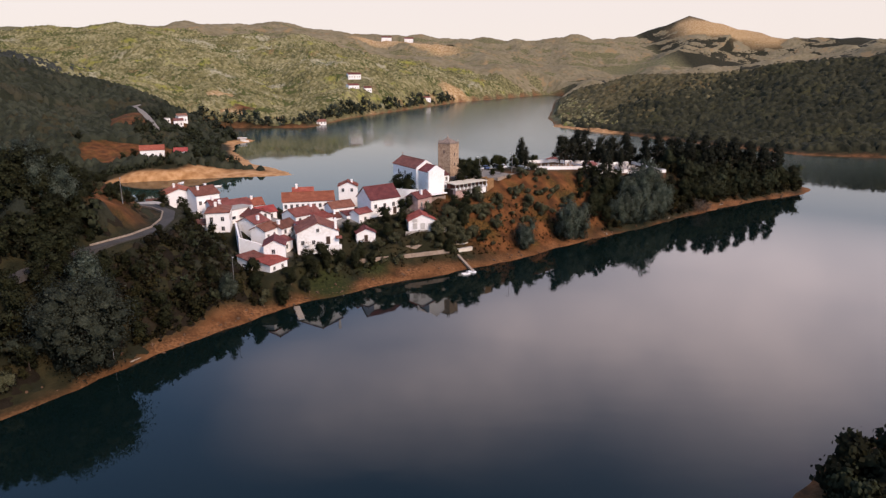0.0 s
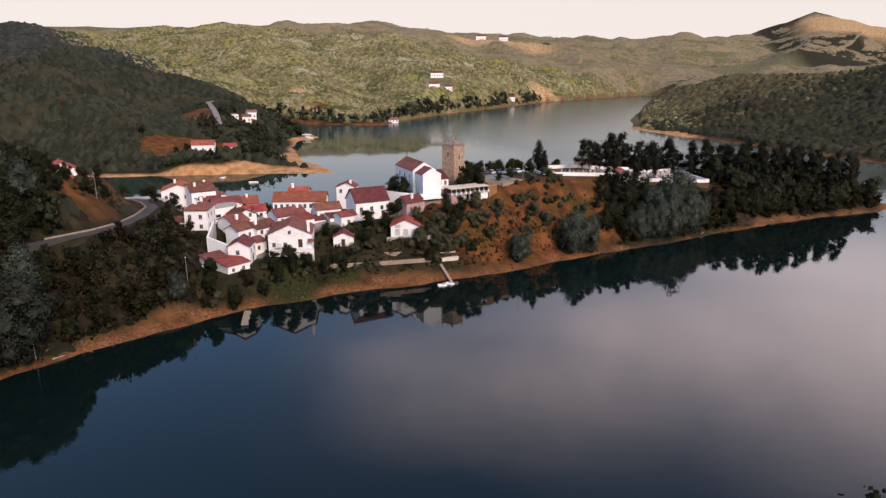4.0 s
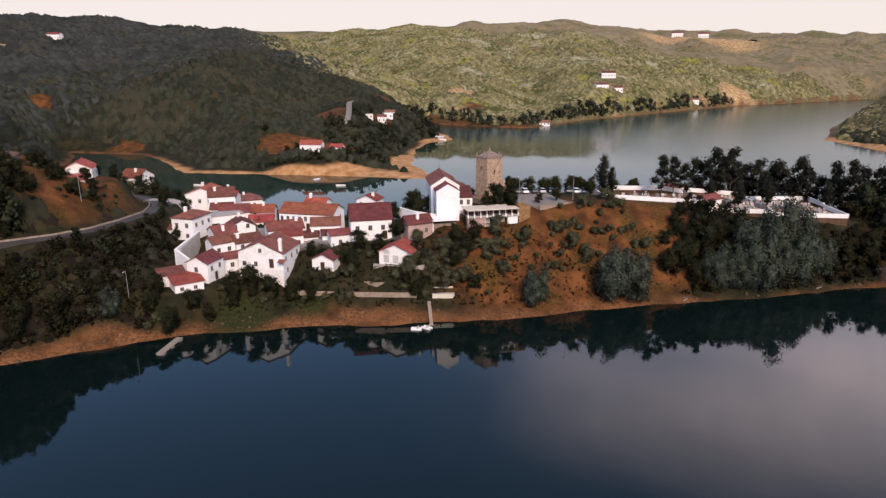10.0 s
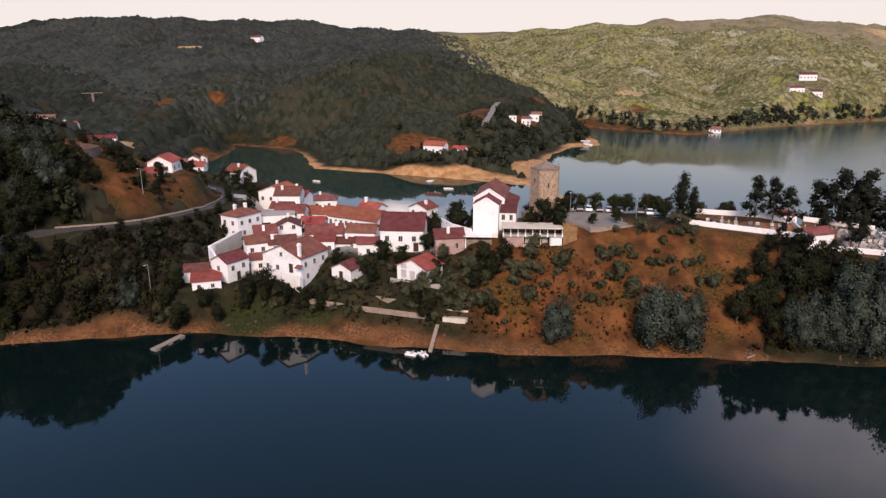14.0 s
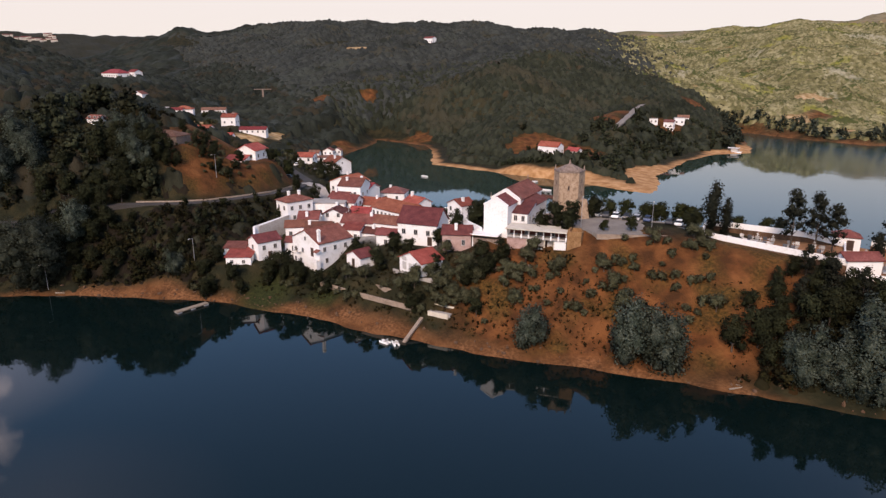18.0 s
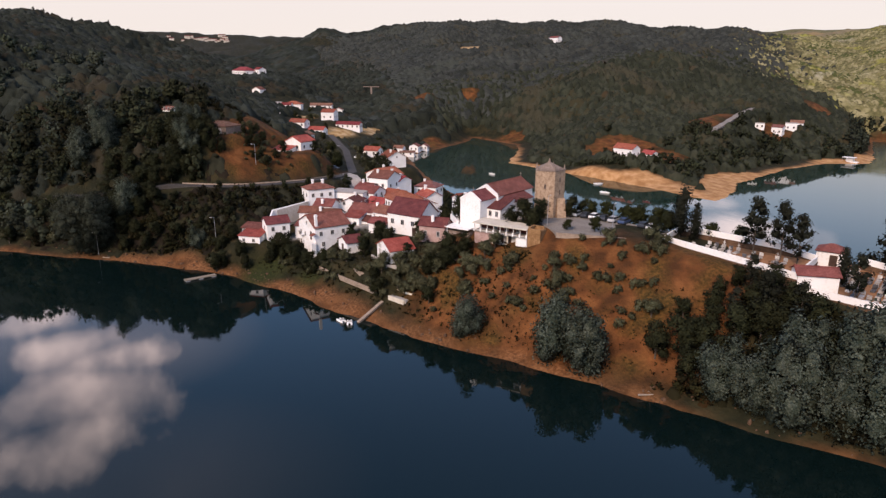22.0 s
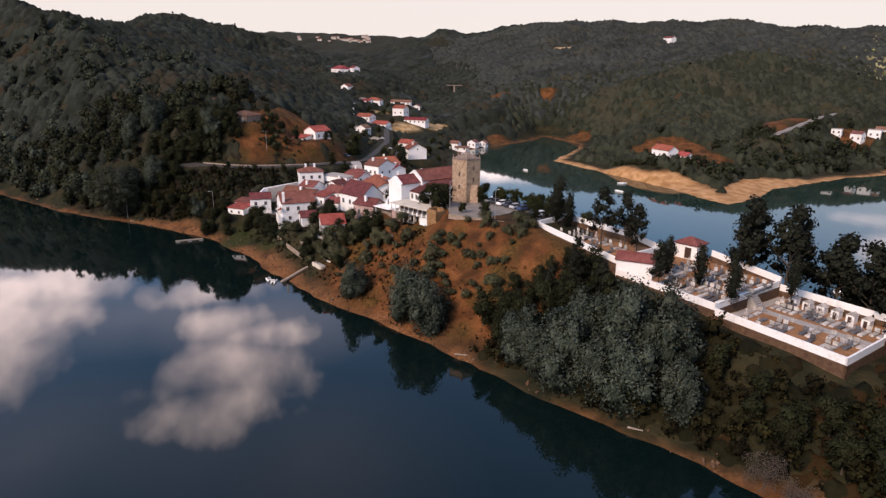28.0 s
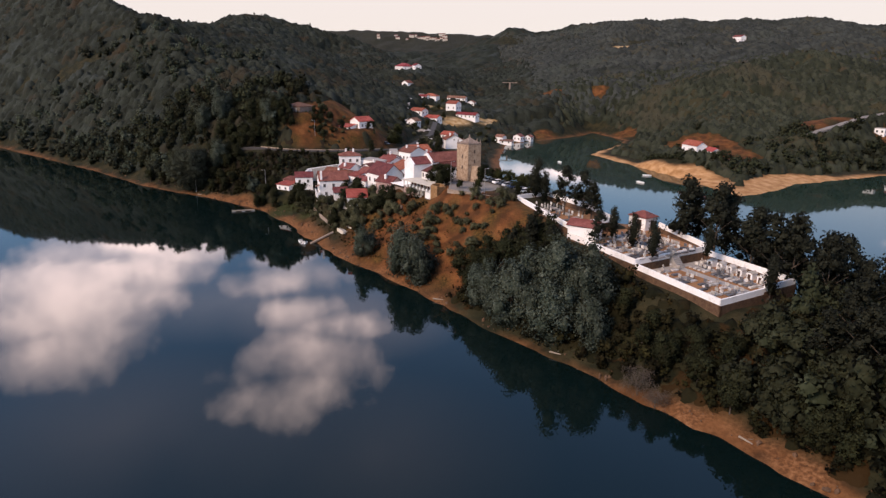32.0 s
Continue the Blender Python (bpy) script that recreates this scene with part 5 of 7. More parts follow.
    box(bm, 2.7, 3.2, 0.5, 3.4, -2, 4.3, bevel=0.05), box(bm, 0.5, 2.7, 2.9, 3.4, -2, 4.8, bevel=0.05)
    part("wall", bm, M_OCHRE, r)
    part("floor", boxed(0.5, 2.7, 0.5, 2.9, 3.6, 3.8), M_CLAY, r)


loggia()


def wall_run(name, pts, thick, low, mat, label, category="wall", kind="structure", cap=None, group=""):
    """A wall along points (x, y, top): vertical, with its foot low metres under the top."""
    bm = bmesh.new()
    for (x0, y0, z0), (x1, y1, z1) in zip(pts[:-1], pts[1:]):
        d = Vector((x1 - x0, y1 - y0, 0)).normalized()
        n = Vector((-d.y, d.x, 0)) * thick / 2
        e = d * thick / 2
        a, b = Vector((x0, y0, 0)) - e, Vector((x1, y1, 0)) + e
        c = [(a - n, z0), (b - n, z1), (b + n, z1), (a + n, z0)]
        hi = [bm.verts.new((p.x, p.y, z)) for p, z in c]
        lo = [bm.verts.new((p.x, p.y, z - low)) for p, z in c]
        bm.faces.new(hi), bm.faces.new(lo[::-1])
        for i in range(4):
            j = (i + 1) % 4
            bm.faces.new((lo[i], lo[j], hi[j], hi[i]))
    ob = new(name, mesh_from(name, bm, mat))
    return tagged(ob, label, category, group, kind)


# walls, street, quay
wall_run("retaining_wall", [(-44.5, 168.2, 11.2), (-55.2, 170.9, 13.6), (-59.6, 182.4, 15.0)], 0.5, 6, M_WHITE, "high white retaining wall stepping up the slope", kind="")
wall_run("retaining_wall", [(-55.0, 172.4, 13.5), (-58.9, 182.0, 14.9)], 0.3, 5, M_GREYWALL, "bare grey inner face of the retaining wall", kind="")
wall_run("church_terrace_wall", [(-17.6, 216.0, 18.9), (-12, 213.6, 18.9), (-5.4, 212.9, 18.8)], 0.5, 6, M_WHITE, "white wall of the church terrace", kind="")
wall_run("shore_wall", [(-24.2, 178.4, 5.3), (-14, 182.6, 5.2), (1.6, 190.2, 5.0)], 0.3, 1.2, M_FIELDSTONE, "low pale wall along the garden by the shore", kind="")
wall_run("cottage_wall", [(-11.4, 192.2, 9.9), (-1.6, 193.8, 10.0), (0.6, 196.8, 10.2)], 0.4, 2.4, M_GREYWALL, "pale retaining wall under the cottage", kind="")
wall_run("garden_wall", [(-20, 184.5, 6.9), (-8, 188.6, 6.7), (0, 192.4, 6.5)], 0.4, 1.2, M_FIELDSTONE, "dry-stone garden terrace wall", kind="")
wall_run("slope_wall", [(0.5, 205.5, 13.8), (8, 209, 12.6), (13, 214, 14)], 0.4, 1.6, M_STONE_GREY, "stone terrace wall on the slope", kind="")


def rest_shelter():
    s = thing("shore_steps", pose(4.2, 192.2, 4.0, 0, 0, 32), "pale concrete platform with a bench wall above the landing", "platform")
    part("upper_wall", boxed(0, 5.6, 2.6, 2.95, -0.5, 1.25, bevel=0.05), M_CREAM, s)
    part("lower_wall", boxed(0.4, 5.4, 0, 0.3, -0.9, 0.35, bevel=0.05), M_CREAM, s)
    part("floor", boxed(0.4, 5.8, 0.35, 2.6, -0.8, 0.2), M_PAVING, s)
    r = thing("boat_ramp", pose(6.6, 187.4, 1.4, 0, 0, 32), "narrow concrete ramp down to the water", "ramp")
    bm = boxed(-0.4, 0.4, -3.4, 4.4, -0.4, 0.08)
    for v in bm.verts:
        v.co.z += v.co.y * 0.36
    part("slab", bm, M_FIELDSTONE, r)


rest_shelter()


def pedal_boat(m, label):
    b = thing("pedal_boat", m, label, "boat", "boats at the landing")
    for side in (-0.55, 0.55):
        bm = bmesh.new()
        bmesh.ops.create_cube(bm, size=1)
        for v in bm.verts:
            front = v.co.x > 0
            v.co = Vector((v.co.x * 3.0, v.co.y * (0.25 if front else 0.5) + side, v.co.z * 0.5 + 0.1 + (0.15 if front and v.co.z > 0 else 0)))
        bmesh.ops.bevel(bm, geom=list(bm.edges), offset=0.06, segments=1, affect="EDGES")
        part("float", bm, M_WHITE, b)
    part("deck", boxed(-1.0, 0.9, -0.7, 0.7, 0.28, 0.42, bevel=0.03), M_WHITE, b)
    for y in (-0.35, 0.35):
        bm = boxed(-0.5, 0.1, y - 0.26, y + 0.26, 0.42, 0.62, bevel=0.04)
        box(bm, -0.65, -0.48, y - 0.26, y + 0.26, 0.42, 1.1, bevel=0.04)
        part("seat", bm, M_PANEL, b)


pedal_boat(pose(6.4, 181.0, 0.05, 0, 0, 205) @ Matrix.Scale(0.8, 4), "white pedal boat moored at the landing")
pedal_boat(pose(8.2, 182.6, 0.05, 0, 0, 170) @ Matrix.Scale(0.8, 4), "white pedal boat moored at the landing")


def jetty(m, length, label, roof=False):
    j = thing("jetty", m, label, "jetty")
    n = int(length / 0.3)
    plank = mesh_from("plank", boxed(-0.13, 0.13, -0.75, 0.75, 0.42, 0.5), M_WOOD)
    for i in range(n):
        part("plank", plank, None, j).location = (0.15 + i * 0.3, 0, 0)
    for y in (-0.6, 0.6):
        part("beam", boxed(0, length, y - 0.08, y + 0.08, 0.22, 0.42), M_WOOD, j)
    fl = mesh_from("float", boxed(-0.6, 0.6, -0.8, 0.8, -0.2, 0.22, bevel=0.06), M_METAL)
    for i in range(max(2, int(length / 2.5))):
        part("float", fl, None, j).location = (0.8 + i * (length - 1.6) / max(1, int(length / 2.5) - 1), 0, 0)


jetty(pose(-33.9, 145.6, 0, 0, 0, 110), 8.5, "small wooden landing stage on grey floats")


def houseboat():
    h = thing("floating_deck", pose(-159, 520, 0.0, 0, 0, 25), "white floating deck with a canopy moored at the far bank", "raft")
    part("hull", boxed(-5, 5, -2.4, 2.4, -0.3, 0.7, bevel=0.1), M_WHITE, h)
    part("canopy", boxed(-3.5, 3.5, -2.2, 2.2, 3.0, 3.2), M_WHITE, h)
    for x in (-3.3, 3.3):
        for y in (-2, 2):
            part("post", boxed(x - 0.08, x + 0.08, y - 0.08, y + 0.08, 0.7, 3.0), M_METAL, h)
    part("cabin", boxed(-1.6, 2.6, -1.4, 1.4, 0.7, 2.6), M_PANEL, h)


houseboat()


def small_boat(m, label):
    b = thing("small_boat", m, label, "boat", "boats on the lake")
    bm = bmesh.new()
    ring = [(-2.4, -0.8), (0.8, -0.9), (2.6, 0), (0.8, 0.9), (-2.4, 0.8)]
    lo = [bm.verts.new((x * 0.8, y * 0.7, -0.15)) for x, y in ring]
    hi = [bm.verts.new((x, y, 0.65)) for x, y in ring]
    inn = [bm.verts.new((x * 0.86, y * 0.8, 0.62)) for x, y in ring]
    flo = [bm.verts.new((x * 0.75, y * 0.6, 0.15)) for x, y in ring]
    bm.faces.new(lo[::-1]), bm.faces.new(flo)
    for r0, r1 in ((lo, hi), (hi, inn), (inn, flo)):
        for i in range(5):
            j = (i + 1) % 5
            bm.faces.new((r0[i], r0[j], r1[j], r1[i]))
    part("hull", bm, M_WHITE, b)
    part("bench", boxed(-0.4, 0.1, -0.7, 0.7, 0.4, 0.48), M_WOOD, b)


for x, y, a in ((-113, 322, 30), (-134, 331, 80), (-176, 292, 10), (-101, 262, 60), (-95, 256, 120), (28, 330, 40)):
    small_boat(pose(x, y, 0, 0, 0, a), "small white rowing boat moored on the lake")


# ---- cemetery ----
CE = Vector((0.874, 0.486))          # along the cemetery
CN = Vector((-0.486, 0.874))         # across it


def cemetery():
    P = lambda o, a, c, z: (o.x + CE.x * a + CN.x * c, o.y + CE.y * a + CN.y * c, z)
    low, up, far = Vector((75.3, 268.3)), Vector((57.6, 256.8)), Vector((31.2, 247.2))
    lab = "white cemetery wall with a flat coping"
    # lower terrace
    tagged(new("lower_terrace", mesh_from("lower_terrace", prism(bmesh.new(), [P(low, 0, 0, 0)[:2], P(low, 22, 0, 0)[:2], P(low, 22, 21, 0)[:2], P(low, 0, 21, 0)[:2]], 7, 14.1), M_CLAY)),
           "ochre earth terrace of the cemetery", "terrace", kind="structure")
    tagged(new("upper_terrace", mesh_from("upper_terrace", prism(bmesh.new(), [up[:], low[:], P(low, 0, 21, 0)[:2], (45.4, 281.0), (40.5, 269.5)], 10, 16.6), M_CLAY)),
           "gravel terrace of the cemetery", "terrace", kind="structure")
    tagged(new("old_terrace", mesh_from("old_terrace", prism(bmesh.new(), [far[:], up[:], (50.6, 268.6), (26.6, 254.4)], 12, 19.4), M_CLAY)), "old narrow cemetery terrace", "terrace", kind="structure")
    runs = [[P(low, 0, 0, 16.1), P(low, 22.2, 0, 15.3), P(low, 22.2, 12, 15.7)], [P(low, 22.2, 12, 16.2), P(low, 22.2, 21, 16.4), P(low, 0, 21, 16.6)], [(*up, 18.0), P(low, 0, 0, 16.9), P(low, 0, 21, 17.3)],
            [P(low, 0, 21, 18.0), (50.5, 280.5, 19.2)], [(26.4, 254.5, 21.6), (*far, 21.4), (*up, 20.2)], [(26.6, 254.8, 22.2), (44.5, 265.2, 21.8), (50.8, 268.6, 20.6)], [(50.8, 268.6, 20.4), (56.5, 258.4, 20.2)]]
    for k, r in enumerate(runs):
        wall_run("cemetery_wall", r, 0.32, 1.3 if k not in (4, 5) else 2.2, M_WHITE, lab)
        wall_run("wall_footing", [(x, y, z - 1.25) for x, y, z in r], 0.5, 4, M_ROCK, "dark rubble footing under the cemetery wall")
    house("white cemetery storehouse with a red roof", (58.0, 256.7), (61.6, 262.6), 4.6, 17.0, 20.0, 1.0, "side", name="storehouse", category="outbuilding", group="cemetery buildings")
    house("white cemetery chapel with dark doors and a red hipped roof", (45.4, 274.4), (49.6, 277.4), 4.4, 16.8, 19.7, 1.3, "hip",
          front=[(3.2, 0.1, 1.3, 2.2, "door")], right=[(2.6, 0.1, 1.2, 2.0, "door")], name="chapel", category="chapel", group="cemetery buildings")
    # paths
    for o, a0, a1, c0, c1, z in ((low, 0.5, 21.5, 10.0, 12.0, 14.16), (low, 0.5, 2.2, 0.8, 20.5, 14.17)):
        bm = prism(bmesh.new(), [P(o, a0, c0, 0)[:2], P(o, a1, c0, 0)[:2], P(o, a1, c1, 0)[:2], P(o, a0, c1, 0)[:2]], z - 0.3, z)
        tagged(new("path", mesh_from("path", bm, M_PAVING)), "pale paved cemetery path", "path", kind="structure")
    st = thing("stair", pose(*P(low, -0.2, 11, 14.1), 0, 0, math.degrees(math.atan2(CE.y, CE.x))), "concrete stair between the cemetery terraces", "stair")
    for i in range(10):
        part("step", boxed(0.3 * (9 - i), 0.3 * (10 - i), -1.0, 1.0, -0.3, 0.32 * (i + 1)), M_PAVING, st)
    rng = random.Random(11)
    slabm = [mesh_from("slab", boxed(-0.4, 0.4, -0.92, 0.92, 0, 0.32, bevel=0.04), m) for m in (M_MARBLE, M_MARBLE_DARK)]
    head = [mesh_from("headstone", boxed(-0.42, 0.42, 0.86, 1.0, 0.42, 1.15, bevel=0.04), m) for m in (M_MARBLE, M_MARBLE_DARK)]
    crs = bmesh.new()
    box(crs, -0.06, 0.06, 0.88, 0.98, 1.1, 1.9), box(crs, -0.28, 0.28, 0.88, 0.98, 1.5, 1.62)
    crs = mesh_from("cross", crs, M_MARBLE)
    turn = math.degrees(math.atan2(CE.y, CE.x))

    def grave(x, y, z, a):
        k = 1 if rng.random() < 0.28 else 0
        g = thing("grave", pose(x, y, z, 0, 0, a), ("dark granite grave slab with a headstone", "pale marble grave slab with a headstone")[1 - k], "grave", "graves in the cemetery")
        part("slab", slabm[k], None, g)
        if rng.random() < 0.8:
            part("headstone", head[k], None, g)
        if rng.random() < 0.45:
            part("cross", crs, None, g)

    for r, c in enumerate((1.7, 4.0, 6.3, 8.5, 14.1, 15.6)):
        for i in range(16):
            a = 3.2 + i * 1.15
            if rng.random() < (0.08 if c > 9 else 0.5):
                continue
            grave(*P(low, a, c, 14.1), turn + rng.uniform(-3, 3))
    ux = (low - up).normalized()
    un = Vector((-ux.y, ux.x))
    for c in (1.8, 4.2, 6.6, 9.4, 11.8, 14.2, 16.6):
        for i in range(15):
            q = up + ux * (5.2 + i * 1.22) + un * c
            if rng.random() < 0.28 or (Vector((47, 276)) - q).length < 6 or (Vector((59.5, 261)) - q).length < 4.5:
                continue
            grave(q.x, q.y, 16.6, turn + rng.uniform(-3, 3))
    fx = (up - far).normalized()
    fn = Vector((-fx.y, fx.x))
    for c in (2.4, 6.0):
        for i in range(13):
            if rng.random() < 0.25:
                continue
            q = far + fx * (3.5 + i * 1.6) + fn * c
            grave(q.x, q.y, 19.4, turn - 8 + rng.uniform(-3, 3))
    for i in range(6):
        x, y, z = P(low, 4.5 + i * 2.5, 18.4, 14.1)
        v = thing("burial_vault", pose(x, y, z, 0, 0, turn) @ Matrix.Diagonal((0.8, 0.8, 0.75, 1)), "small white burial vault with a gabled front", "vault", "burial vaults")
        bm = boxed(-0.85, 0.85, -1.0, 1.0, 0, 2.0, bevel=0.03)
        part("wall", bm, M_WHITE, v)
        g = bmesh.new()
        slab(g, [(-1.0, 1.1, 1.95), (-1.0, -1.1, 1.95), (0, -1.1, 2.6), (0, 1.1, 2.6)], 0.1)
        slab(g, [(1.0, -1.1, 1.95), (1.0, 1.1, 1.95), (0, 1.1, 2.6), (0, -1.1, 2.6)], 0.1)
        part("roof", g, M_MARBLE, v)
        window(v, 0, -1.0, 0.1, 0.6, 1.5, 0, "door")


cemetery()


# ---- car park, road, lamps ----
def flat_area(name, pts, z, low, mat, label, category):
    ob = new(name, mesh_from(name, prism(bmesh.new(), pts, z - low, z), mat))
    return tagged(ob, label, category, kind="structure")


flat_area("car_park", [(6.5, 228.5), (18.8, 228.2), (31, 244.5), (27, 254), (16, 249), (4, 241)], 20.4, 4, M_PALEGROUND, "worn pale gravel car park on the ridge", "car park")
wall_run("car_park_wall", [(18.8, 228.0, 20.45), (31.2, 244.4, 20.55)], 0.3, 1.2, M_FIELDSTONE, "low stone wall along the car park")


def ribbon(name, pts, width, mat, label, lift=0.25, wall_side=0, category="road"):
    """A strip of road along points, laid over the ground."""
    p = [Vector(q) for q in pts]
    fine = []
    for a, b in zip(p[:-1], p[1:]):
        n = max(1, int((b - a).length / 4))
        fine += [a.lerp(b, i / n) for i in range(n)]
    fine.append(p[-1])
    bm = bmesh.new()
    rows = []
    for i, q in enumerate(fine):
        d = (fine[min(i + 1, len(fine) - 1)] - fine[max(i - 1, 0)]).normalized()
        n = Vector((-d.y, d.x)) * width / 2
        z = max(ground_z(*(q + n * k)) for k in (-0.7, 0, 0.7)) + lift
        rows.append([(*(q + n), z - 1.2), (*(q + n), z), (*(q - n), z), (*(q - n), z - 1.2)])
    vs = [[bm.verts.new(c) for c in r] for r in rows]
    for r0, r1 in zip(vs[:-1], vs[1:]):
        for k in range(3):
            bm.faces.new((r0[k], r0[k + 1], r1[k + 1], r1[k]))
    tagged(new(name, mesh_from(name, bm, mat)), label, category, kind="structure")
    if wall_side:
        side = [r[1 if wall_side > 0 else 2] for r in rows if r[1][1] > 142 and r[1][0] > -96]
        wall_run("road_wall", [(x, y, z + 0.4) for x, y, z in side[::2]], 0.3, 1.2, M_FIELDSTONE, "low grey wall along the uphill side of the road")


ribbon("road", [(x, y) for x, y, z in ROAD], 3.3, M_ASPHALT,
       "narrow grey asphalt road along the hillside", wall_side=1)
ribbon("village_street", [(-100, 201), (-92, 202), (-84, 203), (-72, 207), (-62, 210), (-52, 209)], 4, M_PAVING, "paved village street")
ribbon("valley_road", [(-200, 214), (-222, 206), (-248, 197), (-290, 193), (-330, 192), (-362, 194), (-396, 200)], 5, M_PAVING, "pale road climbing between the valley houses")
ribbon("far_road", [(-190, 440), (-196, 449), (-205, 464), (-215, 480), (-230, 502), (-240, 518), (-238, 527), (-230, 533)], 4.2, M_PALEGROUND, "road climbing the far hillside")


def car(m, paint, label):
    c = thing("car", m, label, "car", "parked cars")
    bm = bmesh.new()
    prof = [(-2.05, 0.35), (2.05, 0.35), (2.1, 0.75), (1.1, 0.95), (-1.95, 0.98), (-2.1, 0.7)]
    a, b = [bm.verts.new((x, -0.85, z)) for x, z in prof], [bm.verts.new((x, 0.85, z)) for x, z in prof]
    bm.faces.new(a), bm.faces.new(b[::-1])
    for i in range(len(prof)):
        j = (i + 1) % len(prof)
        bm.faces.new((a[i], b[i], b[j], a[j]))
    bmesh.ops.recalc_face_normals(bm, faces=bm.faces)
    bmesh.ops.bevel(bm, geom=list(bm.edges), offset=0.06, segments=2, affect="EDGES")
    part("body", bm, paint, c)
    bm = bmesh.new()
    prof = [(-1.75, 0.95), (1.0, 0.95), (0.35, 1.42), (-1.35, 1.42)]
    a, b = [bm.verts.new((x, -0.78 if z < 1 else -0.64, z)) for x, z in prof], [bm.verts.new((x, 0.78 if z < 1 else 0.64, z)) for x, z in prof]
    bm.faces.new(a), bm.faces.new(b[::-1])
    for i in range(4):
        j = (i + 1) % 4
        bm.faces.new((a[i], b[i], b[j], a[j]))
    part("cabin_glass", bm, M_GLASS, c)
    part("roof", boxed(-1.33, 0.33, -0.63, 0.63, 1.42, 1.47, bevel=0.02), paint, c)
    for x in (-1.3, 1.3):
        for y in (-0.8, 0.8):
            w = bmesh.new()
            bmesh.ops.create_cone(w, segments=14, radius1=0.32, radius2=0.32, depth=0.2, cap_ends=True, matrix=Matrix.Rotation(radians(90), 4, "X"))
            part("wheel", w, M_TYRE, c).location = (x, y, 0.32)
    for y in (-0.6, 0.6):
        part("headlight", boxed(2.03, 2.12, y - 0.15, y + 0.15, 0.6, 0.72), M_PANEL, c)
    return c


M_TYRE = material("tyre_rubber", [(0.02, 0.02, 0.02), (0.035, 0.035, 0.035)], 3, 0.9)
PAINTS = [material(n, [a, tuple(min(1, v * 1.1) for v in a)], 0.5, 0.3, 0.0, spec=0.5) for n, a in
          (("white_paint", (0.75, 0.75, 0.75)), ("dark_paint", (0.03, 0.033, 0.04)), ("silver_paint", (0.4, 0.41, 0.42)), ("blue_paint", (0.04, 0.07, 0.15)))]
CAR_KINDS = [car(pose(3.2, 239.6, 20.4, 0, 0, 124), PAINTS[0], "white car parked at the edge of the gravel"), car(pose(6.9, 242.3, 20.4, 0, 0, 124), PAINTS[1], "dark car parked at the edge of the gravel"),
             car(pose(5.0, 240.9, 20.4, 0, 0, 122), PAINTS[2], "silver car parked at the edge of the gravel"), car(pose(15.4, 247.6, 20.4, 0, 0, 122), PAINTS[3], "dark blue car parked at the edge of the gravel")]
for k, x, y, a in ((0, 8.8, 243.6, 124), (0, 22.3, 250.6, 120), (1, 20.2, 249.8, 120), (2, 13.2, 246.2, 123), (1, 11.0, 245.0, 126)):
    copy_thing(CAR_KINDS[k], pose(x, y, 20.4, 0, 0, a))
for k, x, y, a in ((1, -105, 197.5, 48), (0, -150, 215.8, 100), (0, -51, 163.5, 60)):
    copy_thing(CAR_KINDS[k], pose(x, y, ground_z(x, y) + 0.45, 0, 0, a))


def street_lamp(x, y, z, h, a):
    s = thing("street_lamp", pose(x, y, z, 0, 0, a), "slim grey street lamp with a curved arm", "street lamp", "street lamps")
    bm = bmesh.new()
    bmesh.ops.create_cone(bm, segments=8, radius1=0.09, radius2=0.05, depth=h, cap_ends=True, matrix=Matrix.Translation((0, 0, h / 2)))
    part("pole", bm, M_METAL, s)
    part("arm", boxed(-0.04, 1.0, -0.035, 0.035, h - 0.06, h + 0.02), M_METAL, s)
    part("lamp_head", boxed(0.8, 1.4, -0.13, 0.13, h - 0.02, h + 0.1, bevel=0.03), M_PANEL, s)


street_lamp(24.8, 238.4, 20.5, 7, 130)
street_lamp(12.5, 228.8, 20.5, 7, 130)
street_lamp(-84, 168, ground_z(-84, 168), 7, -60)
street_lamp(-52, 154, ground_z(-52, 154), 6.5, -60)
street_lamp(-66, 120, ground_z(-66, 120), 7, -60)

